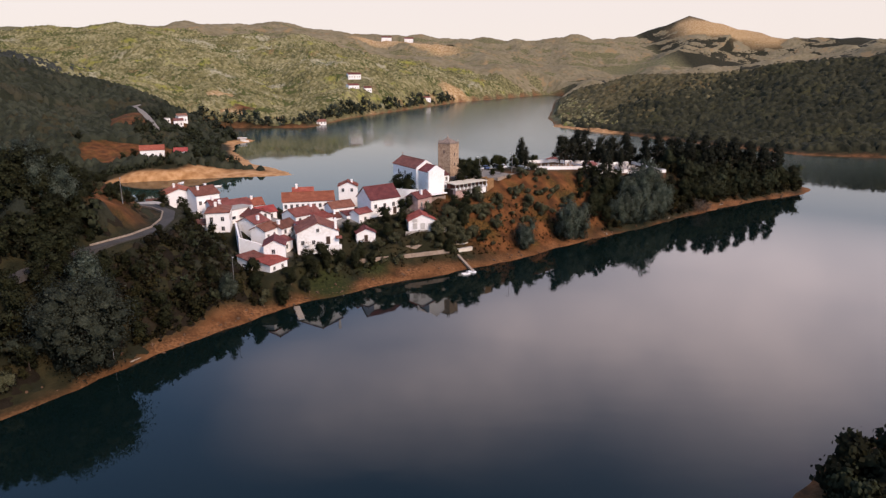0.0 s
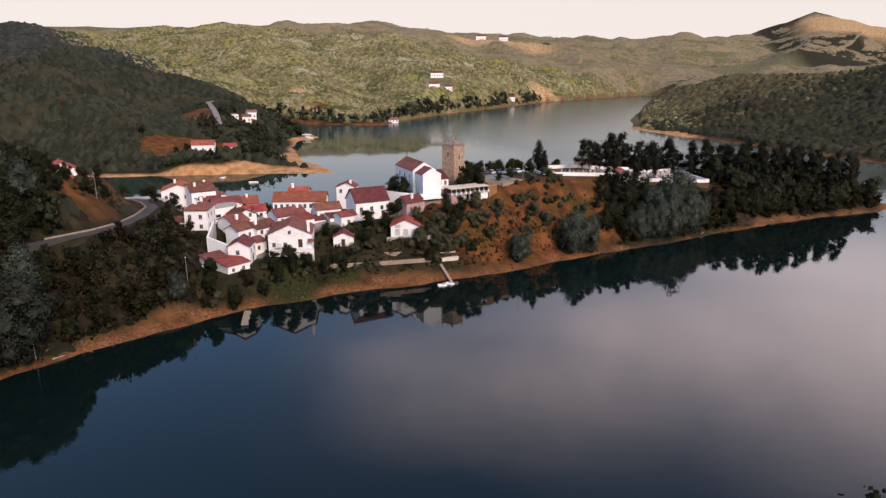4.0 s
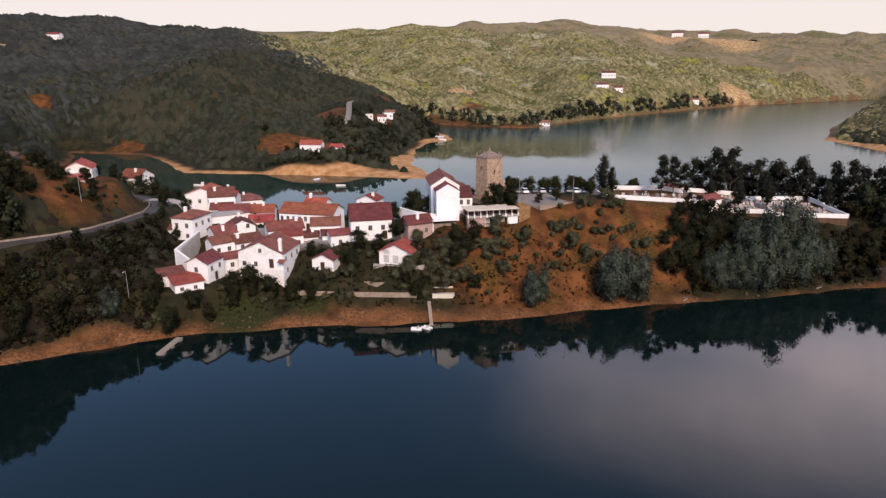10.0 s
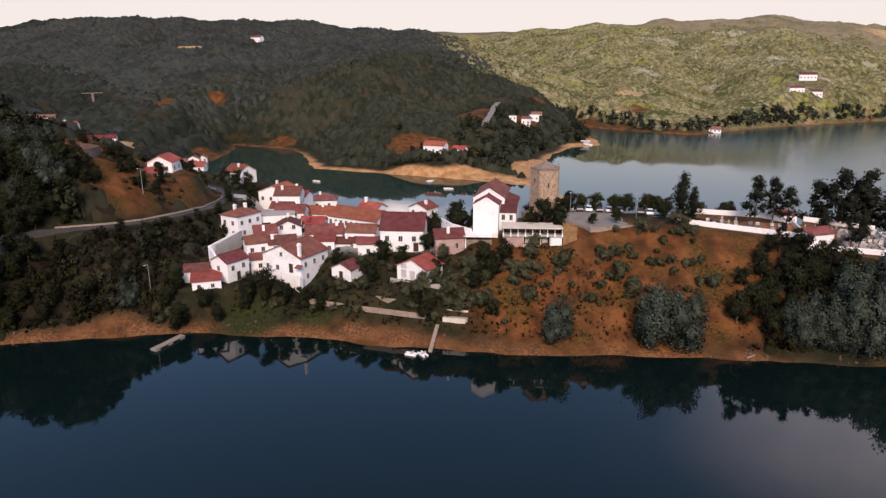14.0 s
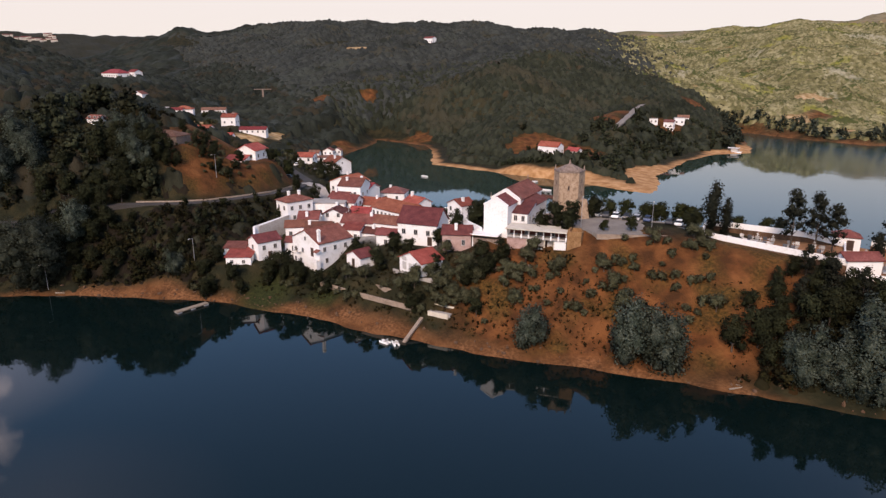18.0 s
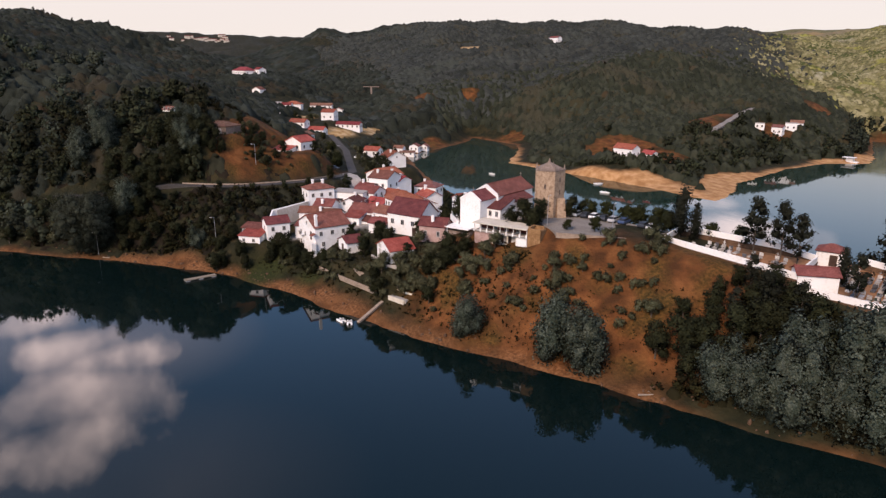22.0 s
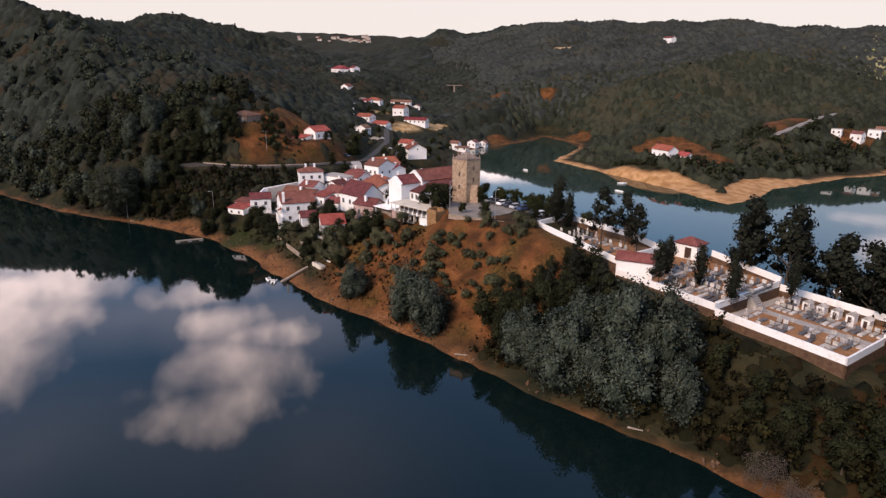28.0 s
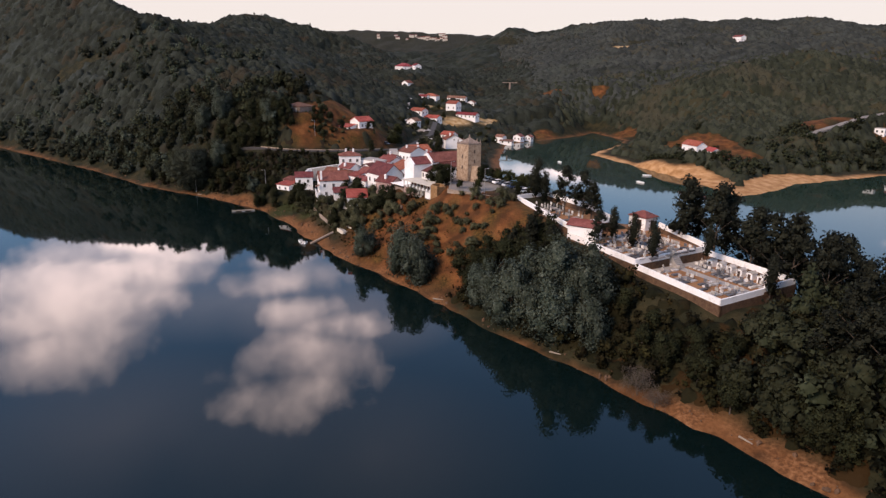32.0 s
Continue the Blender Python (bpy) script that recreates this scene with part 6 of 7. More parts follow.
# ---- houses across the water and up the valley ----
FAR_HOUSES = [
    ("white farmhouse with a red roof across the lake", (-166, 358.5), (-154.5, 362.8), 7, 9, 13.4, 2.2, "side", M_ROOF_NEW),
    ("white outbuilding beside the farmhouse across the lake", (-150, 365), (-143.5, 367), 6, 8.6, 11.6, 1.6, "side", M_ROOF_NEW),
    ("large school-like building with an orange roof", (-492, 168), (-470, 178), 11, 45, 48.6, 3.2, "hip", M_ROOF_NEW),
    ("white house beside the large orange-roofed building", (-476, 186), (-468, 190), 7, 45, 49, 1.8, "side", M_ROOF_NEW),
    ("white valley house with a red hipped roof above the road", (-374, 202), (-370, 214), 9, 19, 23.6, 2.2, "hip", M_ROOF_NEW),
    ("white annexe with a pink roof beside the valley road", (-366, 199), (-363, 206), 6, 19, 22, 1.4, "side", M_ROOF_NEW),
    ("long low grey-roofed farm building in the valley", (-388, 223), (-382, 239), 6, 18, 21, 1.6, "side", M_ROOF_OLD),
    ("small pale barn in the valley", (-382, 241), (-380, 247), 6, 18, 21.4, 1.6, "front", M_ROOF_OLD),
    ("low valley house with a broad pink roof", (-284, 197), (-279, 206), 9, 16, 19.2, 1.8, "side", M_ROOF_NEW),
    ("low valley house with a broad pink roof", (-280, 208), (-275, 217), 8, 16, 19.8, 1.8, "side", M_ROOF_NEW),
    ("white gabled house below the pink-roofed valley houses", (-240, 198), (-236, 204), 6, 15, 18.4, 1.8, "front", M_ROOF_OLD),
    ("two-storey white valley house with a red roof", (-326, 223), (-321, 231), 8, 17, 22, 2.0, "side", M_ROOF_NEW),
    ("long low valley house with a red roof and many windows", (-313, 231), (-305, 246), 7, 16, 19, 1.6, "side", M_ROOF_NEW),
    ("white house on the wooded slope above the valley", (-414, 181), (-409, 187), 7, 30, 35, 2.0, "front", M_ROOF),
    ("small white hut among trees on the slope", (-418, 168), (-415, 171), 4, 30, 33, 1.0, "side", M_ROOF_OLD),
    ("white house hidden in garden trees by the lane", (-172, 222), (-167, 228), 6, 12, 15, 1.6, "side", M_ROOF_NEW),
    ("small yellow house by the far inlet", (-262, 259), (-258, 264), 5, 6, 10, 1.4, "side", M_ROOF_OLD),
    ("low white garden building by the far inlet", (-256, 262), (-252, 270), 4, 6, 8.4, 0.8, "mono", M_ROOF_OLD),
    ("small white boathouse by the far inlet", (-275, 273), (-271, 278), 5, 5, 8.4, 1.6, "front", M_ROOF_OLD),
    ("small white boathouse by the far inlet", (-280, 282), (-277, 286), 4, 5, 7.8, 1.4, "front", M_ROOF_OLD),
    ("white house among trees on the far slope", (-128, 905), (-112, 912), 10, 40, 45, 2.2, "side", M_ROOF),
    ("white house among trees on the far slope", (-120, 850), (-108, 858), 9, 28, 33, 2.0, "side", M_ROOF),
    ("white house among trees on the far slope", (-30, 985), (-20, 990), 9, 46, 51, 2.0, "side", M_ROOF),
    ("brown tiled cottage near the far bank", (-128, 668), (-119, 672), 7, 10, 13, 2.0, "side", M_ROOF_OLD),
    ("white house at the end of the far road", (-208, 520), (-202, 525), 6, 22, 25.5, 1.6, "side", M_ROOF_OLD),
    ("white house at the end of the far road", (-204, 512), (-199, 517), 6, 20, 24.5, 1.4, "flat", M_ROOF_OLD),
    ("white ruined house beside the far road", (-207, 490), (-203, 494), 5, 18, 21.5, 1.2, "flat", M_ROOF_OLD),
    ("white house beside the far road", (-203, 500), (-197, 503), 5, 16, 20.5, 1.4, "side", M_ROOF_OLD),
    ("white house with a brown roof high on the hill", (-128, 137), (-124, 140), 3.5, 37, 38.6, 0.9, "side", M_ROOF_OLD),
    ("white house in a clearing on the northern hill", (-102, 862), (-93, 866), 8, 23, 28, 2, "side", M_ROOF),
    ("white house on the skyline ridge", (-140, 1535), (-118, 1538), 14, 106, 113, 3, "side", M_ROOF),
    ("white house on the skyline ridge", (-90, 1545), (-70, 1546), 14, 104, 111, 3, "side", M_ROOF),
    ("lonely white house on the dark ridge", (-766, 618), (-750, 624), 9, 84, 90, 2.4, "side", M_ROOF),
]
for label, a, b, depth, base, eave, rise, kind, tiles in FAR_HOUSES:
    w = math.hypot(b[0] - a[0], b[1] - a[1])
    g = ground_z((a[0] + b[0]) / 2, (a[1] + b[1]) / 2)
    lift = g - base + 0.3
    house(label, a, b, depth, base + lift, eave + lift, rise, kind, front=row(max(2, int(w / 3.2)), w, 1.2, 0.9, 1.2), right=row(2, depth, 1.2, 0.9, 1.2), tiles=tiles, group="scattered houses")


# ---- trees ----
CUBE = np.array([(x, y, z) for x in (-1, 1) for y in (-1, 1) for z in (-1, 1)], float) / math.sqrt(3)
CUBE_FACES = np.array([(0, 1, 3, 2), (4, 6, 7, 5), (0, 4, 5, 1), (2, 3, 7, 6), (0, 2, 6, 4), (1, 5, 7, 3)])


def quad_ball(n=2):
    """A ball of n x n quads on each side of a cube, as loose corners."""
    out = []
    for f in CUBE[CUBE_FACES]:
        for i in range(n):
            for j in range(n):
                for u, v in ((i, j), (i + 1, j), (i + 1, j + 1), (i, j + 1)):
                    u, v = u / n, v / n
                    p = f[0] * (1 - u) * (1 - v) + f[1] * u * (1 - v) + f[2] * u * v + f[3] * (1 - u) * v
                    out.append(p / np.linalg.norm(p))
    return np.array(out)


BALL = quad_ball()


def leaf_cloud(rng, lobes, count, size, flat=0.35, hull=0.7):
    """Vertices and quads of loose leaf sprays on the skins of a few lobes (centre, radii)."""
    c = np.array([l[0] for l in lobes], float)
    r = np.array([l[1] for l in lobes], float)
    area = (r[:, 0] * r[:, 1] + r[:, 0] * r[:, 2] + r[:, 1] * r[:, 2])
    pick = rng.choice(len(lobes), count, p=area / area.sum())
    n = rng.normal(size=(count, 3))
    n /= np.linalg.norm(n, axis=1)[:, None]
    n[:, 2] = np.where(n[:, 2] < -0.55, -n[:, 2], n[:, 2])
    depth = 1 - 0.42 * rng.rand(count) ** 1.6
    # each clump bulges unevenly
    way, turn = rng.normal(size=(len(lobes), 3)) * 4.5, rng.rand(len(lobes)) * 6.28
    depth *= 1 + 0.2 * np.sin((n * way[pick]).sum(1) + turn[pick])
    p = c[pick] + n * r[pick] * depth[:, None] + rng.normal(size=(count, 3)) * size * 0.9
    f = n + rng.normal(size=(count, 3)) * 0.6 + np.array((0, 0, 0.2))
    out = (p - c.mean(0)) / np.abs(p - c.mean(0)).max()
    soft = 0.8 * n + 1.0 * out + rng.normal(size=(count, 3)) * 0.26
    soft /= np.linalg.norm(soft, axis=1)[:, None]
    f /= np.linalg.norm(f, axis=1)[:, None]
    t = np.cross(f, rng.normal(size=(count, 3)))
    t /= np.linalg.norm(t, axis=1)[:, None]
    b = np.cross(f, t)
    s = size * (0.6 + 0.8 * rng.rand(count))[:, None]
    v = np.stack([p - t * s, p - b * s * 0.7 + f * s * flat * 0.3, p + t * s * 0.8, p + b * s * 0.7 - f * s * flat * 0.3], 1)
    v, soft = v.reshape(-1, 3), np.repeat(soft, 4, 0)
    if hull:
        # the dense twiggy heart of each clump
        vs, ns = [v], [soft]
        for ce, ra in zip(c, r):
            q, _ = np.linalg.qr(rng.normal(size=(3, 3)))
            k = BALL @ q if count > 400 else (CUBE @ q)[CUBE_FACES.ravel()]
            o = (ce - c.mean(0)) / (np.abs(c - c.mean(0)).max() + 0.1)
            nn = 0.8 * k + 0.9 * o
            vs.append(ce + k * ra * hull), ns.append(nn / np.linalg.norm(nn, axis=1)[:, None])
        v, soft = np.concatenate(vs), np.concatenate(ns)
    return v, soft


def quads_mesh(name, verts, soft, mat):
    me = bpy.data.meshes.new(name)
    n = len(verts) // 4
    me.vertices.add(len(verts)), me.loops.add(len(verts)), me.polygons.add(n)
    me.vertices.foreach_set("co", np.ascontiguousarray(verts, np.float32).ravel())
    me.loops.foreach_set("vertex_index", np.arange(len(verts)))
    me.polygons.foreach_set("loop_start", np.arange(0, len(verts), 4))
    me.update()
    me.attributes.new("clump", "FLOAT_VECTOR", "POINT").data.foreach_set("vector", np.ascontiguousarray(soft, np.float32).ravel())
    me.materials.append(mat)
    return me


def round_lobes(rng, h, w, n, low=0.25, plume=0.85):
    out = [((0, 0, h * 0.58), (w * 0.3, w * 0.3, h * 0.28))]
    for i in range(n):
        a, q = 6.283 * i / n + rng.rand(), 0.2 + 0.8 * rng.rand()
        z = h * (low + (0.9 - low) * rng.rand())
        reach = w * 0.36 * math.sqrt(max(0.05, 1 - ((z / h - 0.5) / 0.55) ** 2))
        s = w * (0.1 + 0.09 * rng.rand()) * (1.3 if n < 12 or plume > 1 else 1.0)
        out.append(((math.cos(a) * reach * q, math.sin(a) * reach * q, z), (s, s, s * plume)))
    return out


def trunk_mesh(h, r, limbs, rng, lean=0.0):
    bm = bmesh.new()

    def limb(a, b, r0, r1):
        d = (b - a)
        m = Matrix.Translation(a) @ d.to_track_quat("Z", "Y").to_matrix().to_4x4()
        res = bmesh.ops.create_cone(bm, segments=6, radius1=r0, radius2=r1, depth=d.length, cap_ends=True, matrix=m @ Matrix.Translation((0, 0, d.length / 2)))

    topp = Vector((lean * h, 0, h * 0.75))
    limb(Vector((0, 0, -0.6)), topp, r, r * 0.45)
    for i in range(limbs):
        a = 6.283 * i / limbs + rng.rand()
        s = topp * (0.35 + 0.5 * rng.rand())
        limb(s, s + Vector((math.cos(a), math.sin(a), 0.9)) * h * 0.26, r * 0.4, r * 0.12)
    return mesh_from("trunk", bm, M_BARK)


def tree_kind(seed, h, w, lobes, leaves, size, mat, limbs=5, trunk_r=0.2, low=0.25, shape="round"):
    rng = np.random.RandomState(seed)
    if shape == "round":
        ls = round_lobes(rng, h, w, lobes, low, 1.5 if mat is M_LEAF_GREY else 0.85)
    elif shape == "cypress":
        ls = [((rng.normal() * w * 0.06, rng.normal() * w * 0.06, h * (0.1 + 0.82 * k / lobes)), (w * 0.42 * math.sin(math.pi * (0.16 + 0.8 * k / lobes)) + 0.25,) * 2 + (h * 0.09,)) for k in range(lobes)]
    else:                                   # tall, open, tiered (eucalyptus or pine)
        ls = []
        for k in range(lobes):
            z = h * (0.36 + 0.6 * k / lobes) + rng.normal() * h * 0.03
            a, q = rng.rand() * 6.28, w * 0.44 * (1.0 - 0.7 * (k / lobes) ** 1.5) * (0.25 + 0.75 * rng.rand())
            s = w * (0.085 + 0.095 * rng.rand())
            ls.append(((math.cos(a) * q, math.sin(a) * q, z), (s, s, s * 0.95)))
    return trunk_mesh(h * (0.8 if shape != "round" else 0.6), trunk_r, limbs, rng), quads_mesh("crown", *leaf_cloud(rng, ls, leaves, size, hull=0 if mat is M_BARK else 0.35 if mat is M_LEAF_SHADY else 0.5), mat)


GREY_TREES = [tree_kind(s, 10, 9.5, 20, 6500, 0.21, M_LEAF_GREY, trunk_r=0.25, low=0.04) for s in (1, 2, 3)]
BIG_TREES = [tree_kind(s, 17, 21, 120, 20000, 0.2, M_LEAF_SHADY, trunk_r=0.5, limbs=8, low=0.05) for s in (5,)]
DEAD = [tree_kind(s, 6, 9, 24, 2600, 0.1, M_BARK, trunk_r=0.15, limbs=14, low=0.1) for s in (8,)]
OLIVES = [tree_kind(s, 4, 4.6, 11, 1300, 0.15, M_LEAF_OLIVE, trunk_r=0.16, low=0.25) for s in (11, 12, 13)]
BUSHES = [tree_kind(s, 2.4, 2.8, 7, 520, 0.15, M_LEAF_OLIVE, trunk_r=0.06, low=0.15) for s in (21, 22)]
DARK_TREES = [tree_kind(s, 7, 6.5, 16, 2100, 0.2, M_LEAF_DARK, trunk_r=0.2, low=0.15) for s in (31, 32, 33)]
GREEN_TREES = [tree_kind(s, 6, 6, 26, 1400, 0.22, M_LEAF_GREEN, trunk_r=0.18, low=0.2) for s in (41, 42)]
CYPRESSES = [tree_kind(s, 11, 3.6, 14, 1400, 0.23, M_LEAF_PINE, trunk_r=0.15, limbs=0, shape="cypress") for s in (51, 52)]
TALL_TREES = [tree_kind(s, 14, 7.2, 40, 1650, 0.25, M_LEAF_PINE, trunk_r=0.22, limbs=7, shape="tall") for s in (61, 62, 63)]
KIND = {"big": (BIG_TREES, "very large round grey-green tree on the bank", "tree"), "dead": (DEAD, "leafless grey thicket leaning over the bank", "thicket"), "grey": (GREY_TREES, "broad grey-green tree with dense foliage", "tree"), "olive": (OLIVES, "olive tree with a low rounded crown", "olive tree"), "bush": (BUSHES, "low dusty green bush on dry earth", "bush"),
        "dark": (DARK_TREES, "dark green broadleaf tree", "tree"), "green": (GREEN_TREES, "fresh green leafy tree", "tree"), "cypress": (CYPRESSES, "slender dark green cypress tree", "cypress"),
        "tall": (TALL_TREES, "tall dark eucalyptus with an open crown", "eucalyptus")}
TREE_RNG = random.Random(77)
NAMES = {"bush": "bush", "cypress": "cypress", "olive": "olive_tree"}


def plant(kind, x, y, s=1.0, z=None):
    kinds, label, cat = KIND[kind]
    tr, cr = kinds[TREE_RNG.randrange(len(kinds))]
    z = ground_z(x, y) if z is None else z
    sz = s * TREE_RNG.uniform(0.92, 1.08)
    t = thing(NAMES.get(kind, "tree"), pose(x, y, z - 0.1, 0, 0, TREE_RNG.uniform(0, 360)) @ Matrix.Diagonal((s, s, sz, 1)), label, cat, kind + " trees" if kind != "bush" else "bushes")
    part("trunk", tr, None, t)
    part("crown", cr, None, t)


# the grey trees along the southern bank of the spur
for x, y, s in ((41.3, 216.3, 1.2), (46.2, 220.4, 1.25), (26.2, 204.2, 0.9), (68.4, 239.2, 1.02), (73.4, 242.6, 1.3), (78.6, 246.8, 1.08), (83.4, 251.2, 1.3), (76.4, 252.6, 1.4), (69.6, 248, 1.2), (88, 257.4, 1.0), (81.6, 258.4, 1.25), (63.8, 236.2, 0.95)):
    plant("grey", x, y, s)
for x, y, s in ((57, 238, 1.0), (60, 243, 1.1), (63, 248, 1.1), (67, 253, 1.1), (58, 247.5, 1.0), (53, 243, 0.8), (74, 258, 0.9), (62, 252, 0.9), (100, 269, 0.8), (106, 272, 0.9), (112, 276, 1.0), (118, 281, 1.0), (124, 284, 1.0), (105, 279, 0.5),
                (112, 286, 0.7), (122, 292, 1.1), (132, 293, 1.1), (140, 297, 1.1), (150, 300, 1.1), (158, 304, 1.0), (166, 309, 0.9), (128, 300, 1.1), (140, 305, 1.1), (116, 298, 1.1), (104, 300, 1.1)):
    plant("dark", x, y, s)
for x, y, s in ((92, 302, 1.2), (100, 306, 1.25), (108, 310, 1.3), (84, 303, 1.35), (76, 297, 1.4), (70, 295, 1.4), (62, 290, 1.4), (115, 306, 1.3), (122, 312, 1.25), (130, 316, 1.2), (138, 318, 1.2), (128, 306, 1.2), (146, 314, 1.1), (154, 316, 1.1),
                (162, 318, 1.0), (96, 297, 1.1), (106, 298, 1.1), (88, 308, 1.3), (114, 316, 1.2), (66, 298, 1.4), (57, 285, 1.4), (102, 312, 1.2), (148, 306, 1.0), (136, 310, 1.2), (80, 308, 1.35), (72, 304, 1.35), (52, 288, 1.35), (59, 294, 1.4), (74, 301, 1.4),
                (82, 298, 1.3), (95, 311, 1.3), (104, 304, 1.2), (112, 301, 1.15), (120, 303, 1.2), (126, 298, 1.1), (134, 302, 1.1), (142, 303, 1.05), (110, 294, 1.0), (118, 291, 1.0), (122, 293, 1.2), (130, 296, 1.25), (138, 299, 1.25), (147, 303, 1.2), (155, 307, 1.15), (114, 288, 0.9)):
    plant("tall", x, y, s)
for x, y, s in ((45.4, 257.8, 0.95), (48.2, 262.0, 0.85), (51.0, 263.5, 0.8), (65.2, 262.4, 0.7)):
    plant("tall", x, y, s)
for x, y, s, z in ((29.6, 252.4, 1.15, 20.4), (58.1, 267.4, 0.78, 16.6), (65.8, 270.1, 0.82, 16.6), (73.4, 272.4, 0.85, 16.6), (72, 284.6, 0.8, 16.6), (89.6, 290.4, 0.85, 14.1), (31.6, 254.6, 0.85, 19.4)):
    plant("cypress", x, y, s, z)
# round trees by the church, tower and car park
for x, y, s in ((7.5, 225.5, 1.05), (10, 228, 1.0), (5.6, 222.6, 0.8), (11.6, 225.6, 0.8), (5.8, 238.4, 0.8), (-12, 216, 1.1), (-16, 219, 1.1), (-19, 214.5, 0.9), (-24, 218, 0.8), (-13, 224, 0.8), (26.5, 251.5, 0.7), (3, 243, 0.7), (36, 268, 0.7), (-6, 238, 0.8), (27.2, 247.6, 0.65)):
    plant("dark", x, y, s)
for x, y, s in ((9, 246.5, 0.85), (12.5, 249.6, 0.9), (16, 251.6, 0.85), (19.5, 253.6, 0.9), (23, 255, 0.85), (6, 244, 0.85), (36, 262.6, 0.8), (32, 259, 0.7), (20.6, 236.6, 0.6), (17.2, 231.4, 0.5), (14, 251, 0.8), (21.4, 254.6, 0.8)):
    plant("green", x, y, s)
# olives and bushes on the red slope
SLOPE = random.Random(5)
for i in range(185):
    a, c = SLOPE.uniform(-2, 62 if i < 165 else 26), SLOPE.uniform(8, 33)
    x, y = 6 + 0.77 * a - 0.63 * c, 186 + 0.64 * a + 0.77 * c
    if 206 < y and x < 4 or (x < 20 and y > 218) or y - 228 > (x - 18.8) * 1.3:
        continue
    big = a < 24 or SLOPE.random() < 0.2
    plant("olive" if big else "bush", x, y, SLOPE.uniform(0.65, 1.05) if big else SLOPE.uniform(0.6, 1.15))
plant("big", -70, 117, 1.05)
ROADSIDE = random.Random(3)
for i in range(15):
    t = i / 25
    x, y = -92 + 18 * t + ROADSIDE.uniform(-2, 2), 94 + 62 * t + ROADSIDE.uniform(-2, 2)
    off = 5.5 + ROADSIDE.uniform(0, 4)
    plant(ROADSIDE.choice(("dark", "dark", "dark", "olive")), x + off * 0.9, y - off * 0.3, ROADSIDE.uniform(0.65, 1.05))
for x, y, s in ((-104, 148, 1.0), (-95, 140, 0.8), (-102, 138, 1.2), (-90, 134, 1.0), (-98, 128, 1.2), (-106, 142, 1.1), (-94, 122, 1.1), (-104, 120, 1.2), (-110, 132, 1.2),  (-102, 112, 1.2), (-112, 118, 1.2)):
    plant("grey" if y < 122 else "dark", x, y, s)
for x, y, s in ((107, 276, 0.8), (99, 270, 0.7), (92, 268, 0.7), (86, 264, 0.75), (112, 281, 0.9), (118, 286, 1.0), (57, 253, 0.8), (52, 249, 0.7), (58, 250, 1.0), (62, 246, 1.1), (66, 250, 1.0), (70, 255, 0.9), (55, 237, 0.9), (61, 239, 1.0), (72, 252, 1.1)):
    plant("dark", x, y, s)
for x, y, s in ((52.6, 231.6, 1.1), (55.4, 235.2, 1.15), (50.4, 238.6, 0.7), (55.6, 240.6, 0.9), (51.2, 245.6, 0.6), (58.8, 233.8, 1.0)):
    plant("dark", x, y, s)
for x, y, s in ((54, 250, 0.55), (60, 248, 0.7), (64, 252, 0.6), (57, 244, 0.6)):
    plant("tall", x, y, s)
for x, y, s in ((-90, 145, 1.3), (-87, 141, 1.4), (-94, 143, 1.5), (-85, 146, 0.75), (-92, 148, 1.2), (-95, 137, 1.5), (-98, 147, 1.3), (-84, 112, 1.1), (-82, 118, 1.1), (-79, 124, 1.1), (-76.5, 130, 1.1), (-74, 136, 1.0), (-72, 142, 0.55), (-87, 106, 1.1), (-90, 100, 1.1), (-98, 141, 1.1), (-83.5, 150, 0.55), (-86, 157, 0.5), (-85, 140, 0.9), (-88, 136, 1.1), (-92, 166, 0.5), (-88, 170, 0.5), (-98, 168, 0.6), (-103, 172, 0.6), (-84, 131, 1.0), (-91, 128, 1.2), (-69, 140, 0.7), (-72, 132, 1.0), (-75, 126, 1.1), (-66, 146, 0.5), (-62, 152, 0.5), (-70, 156, 0.45), (-64, 160, 0.45), (-58, 158, 0.5), (-68, 166, 0.45),
                (-62, 172, 0.5), (-70, 176, 0.5), (-66, 181, 0.5), (-74, 184, 0.5), (-56, 150, 0.7), (-60, 143, 0.8), (-63, 137, 0.8), (-50, 160, 0.4)):
    plant("dark", x, y, s)
# the grove in front of the farmhouse and the shrubs on the red cutting
for x, y, s in ((-93, 152, 1.0), (-90, 150, 1.15), (-87.5, 152.5, 0.9), (-88, 147.5, 1.2), (-85.5, 149, 0.95), (-84.5, 145.5, 1.0), (-86, 143, 1.15), (-83.5, 141, 1.1), (-91, 154.5, 0.9), (-88.6, 156, 0.75), (-82.6, 147.5, 0.6), (-86, 154.5, 0.7), (-95, 149, 1.2), (-92, 146, 1.2), (-97, 143, 1.25), (-101, 146, 1.2), (-105, 150, 1.1), (-82, 136, 1.0), (-85, 133, 1.1),
                (-75.5, 137, 0.8), (-78, 133.5, 0.9), (-80.5, 130, 1.0), (-82.5, 126, 1.0), (-85, 121, 1.0), (-66, 131, 0.9), (-64, 128, 0.8), (-69, 127, 0.9), (-61, 134, 0.8)):
    plant("grey" if s == 1.2 else "dark", x, y, s * (0.8 if s == 1.2 else 1))
CUTTING = random.Random(8)
for i in range(26):
    x, y = CUTTING.uniform(-102, -84), CUTTING.uniform(158, 182)
    plant(CUTTING.choice(("bush", "bush", "olive", "dark")), x, y, CUTTING.uniform(0.4, 0.75))
plant("dead", 104, 262.5, 0.85)
plant("dead", 108, 264.5, 0.7)
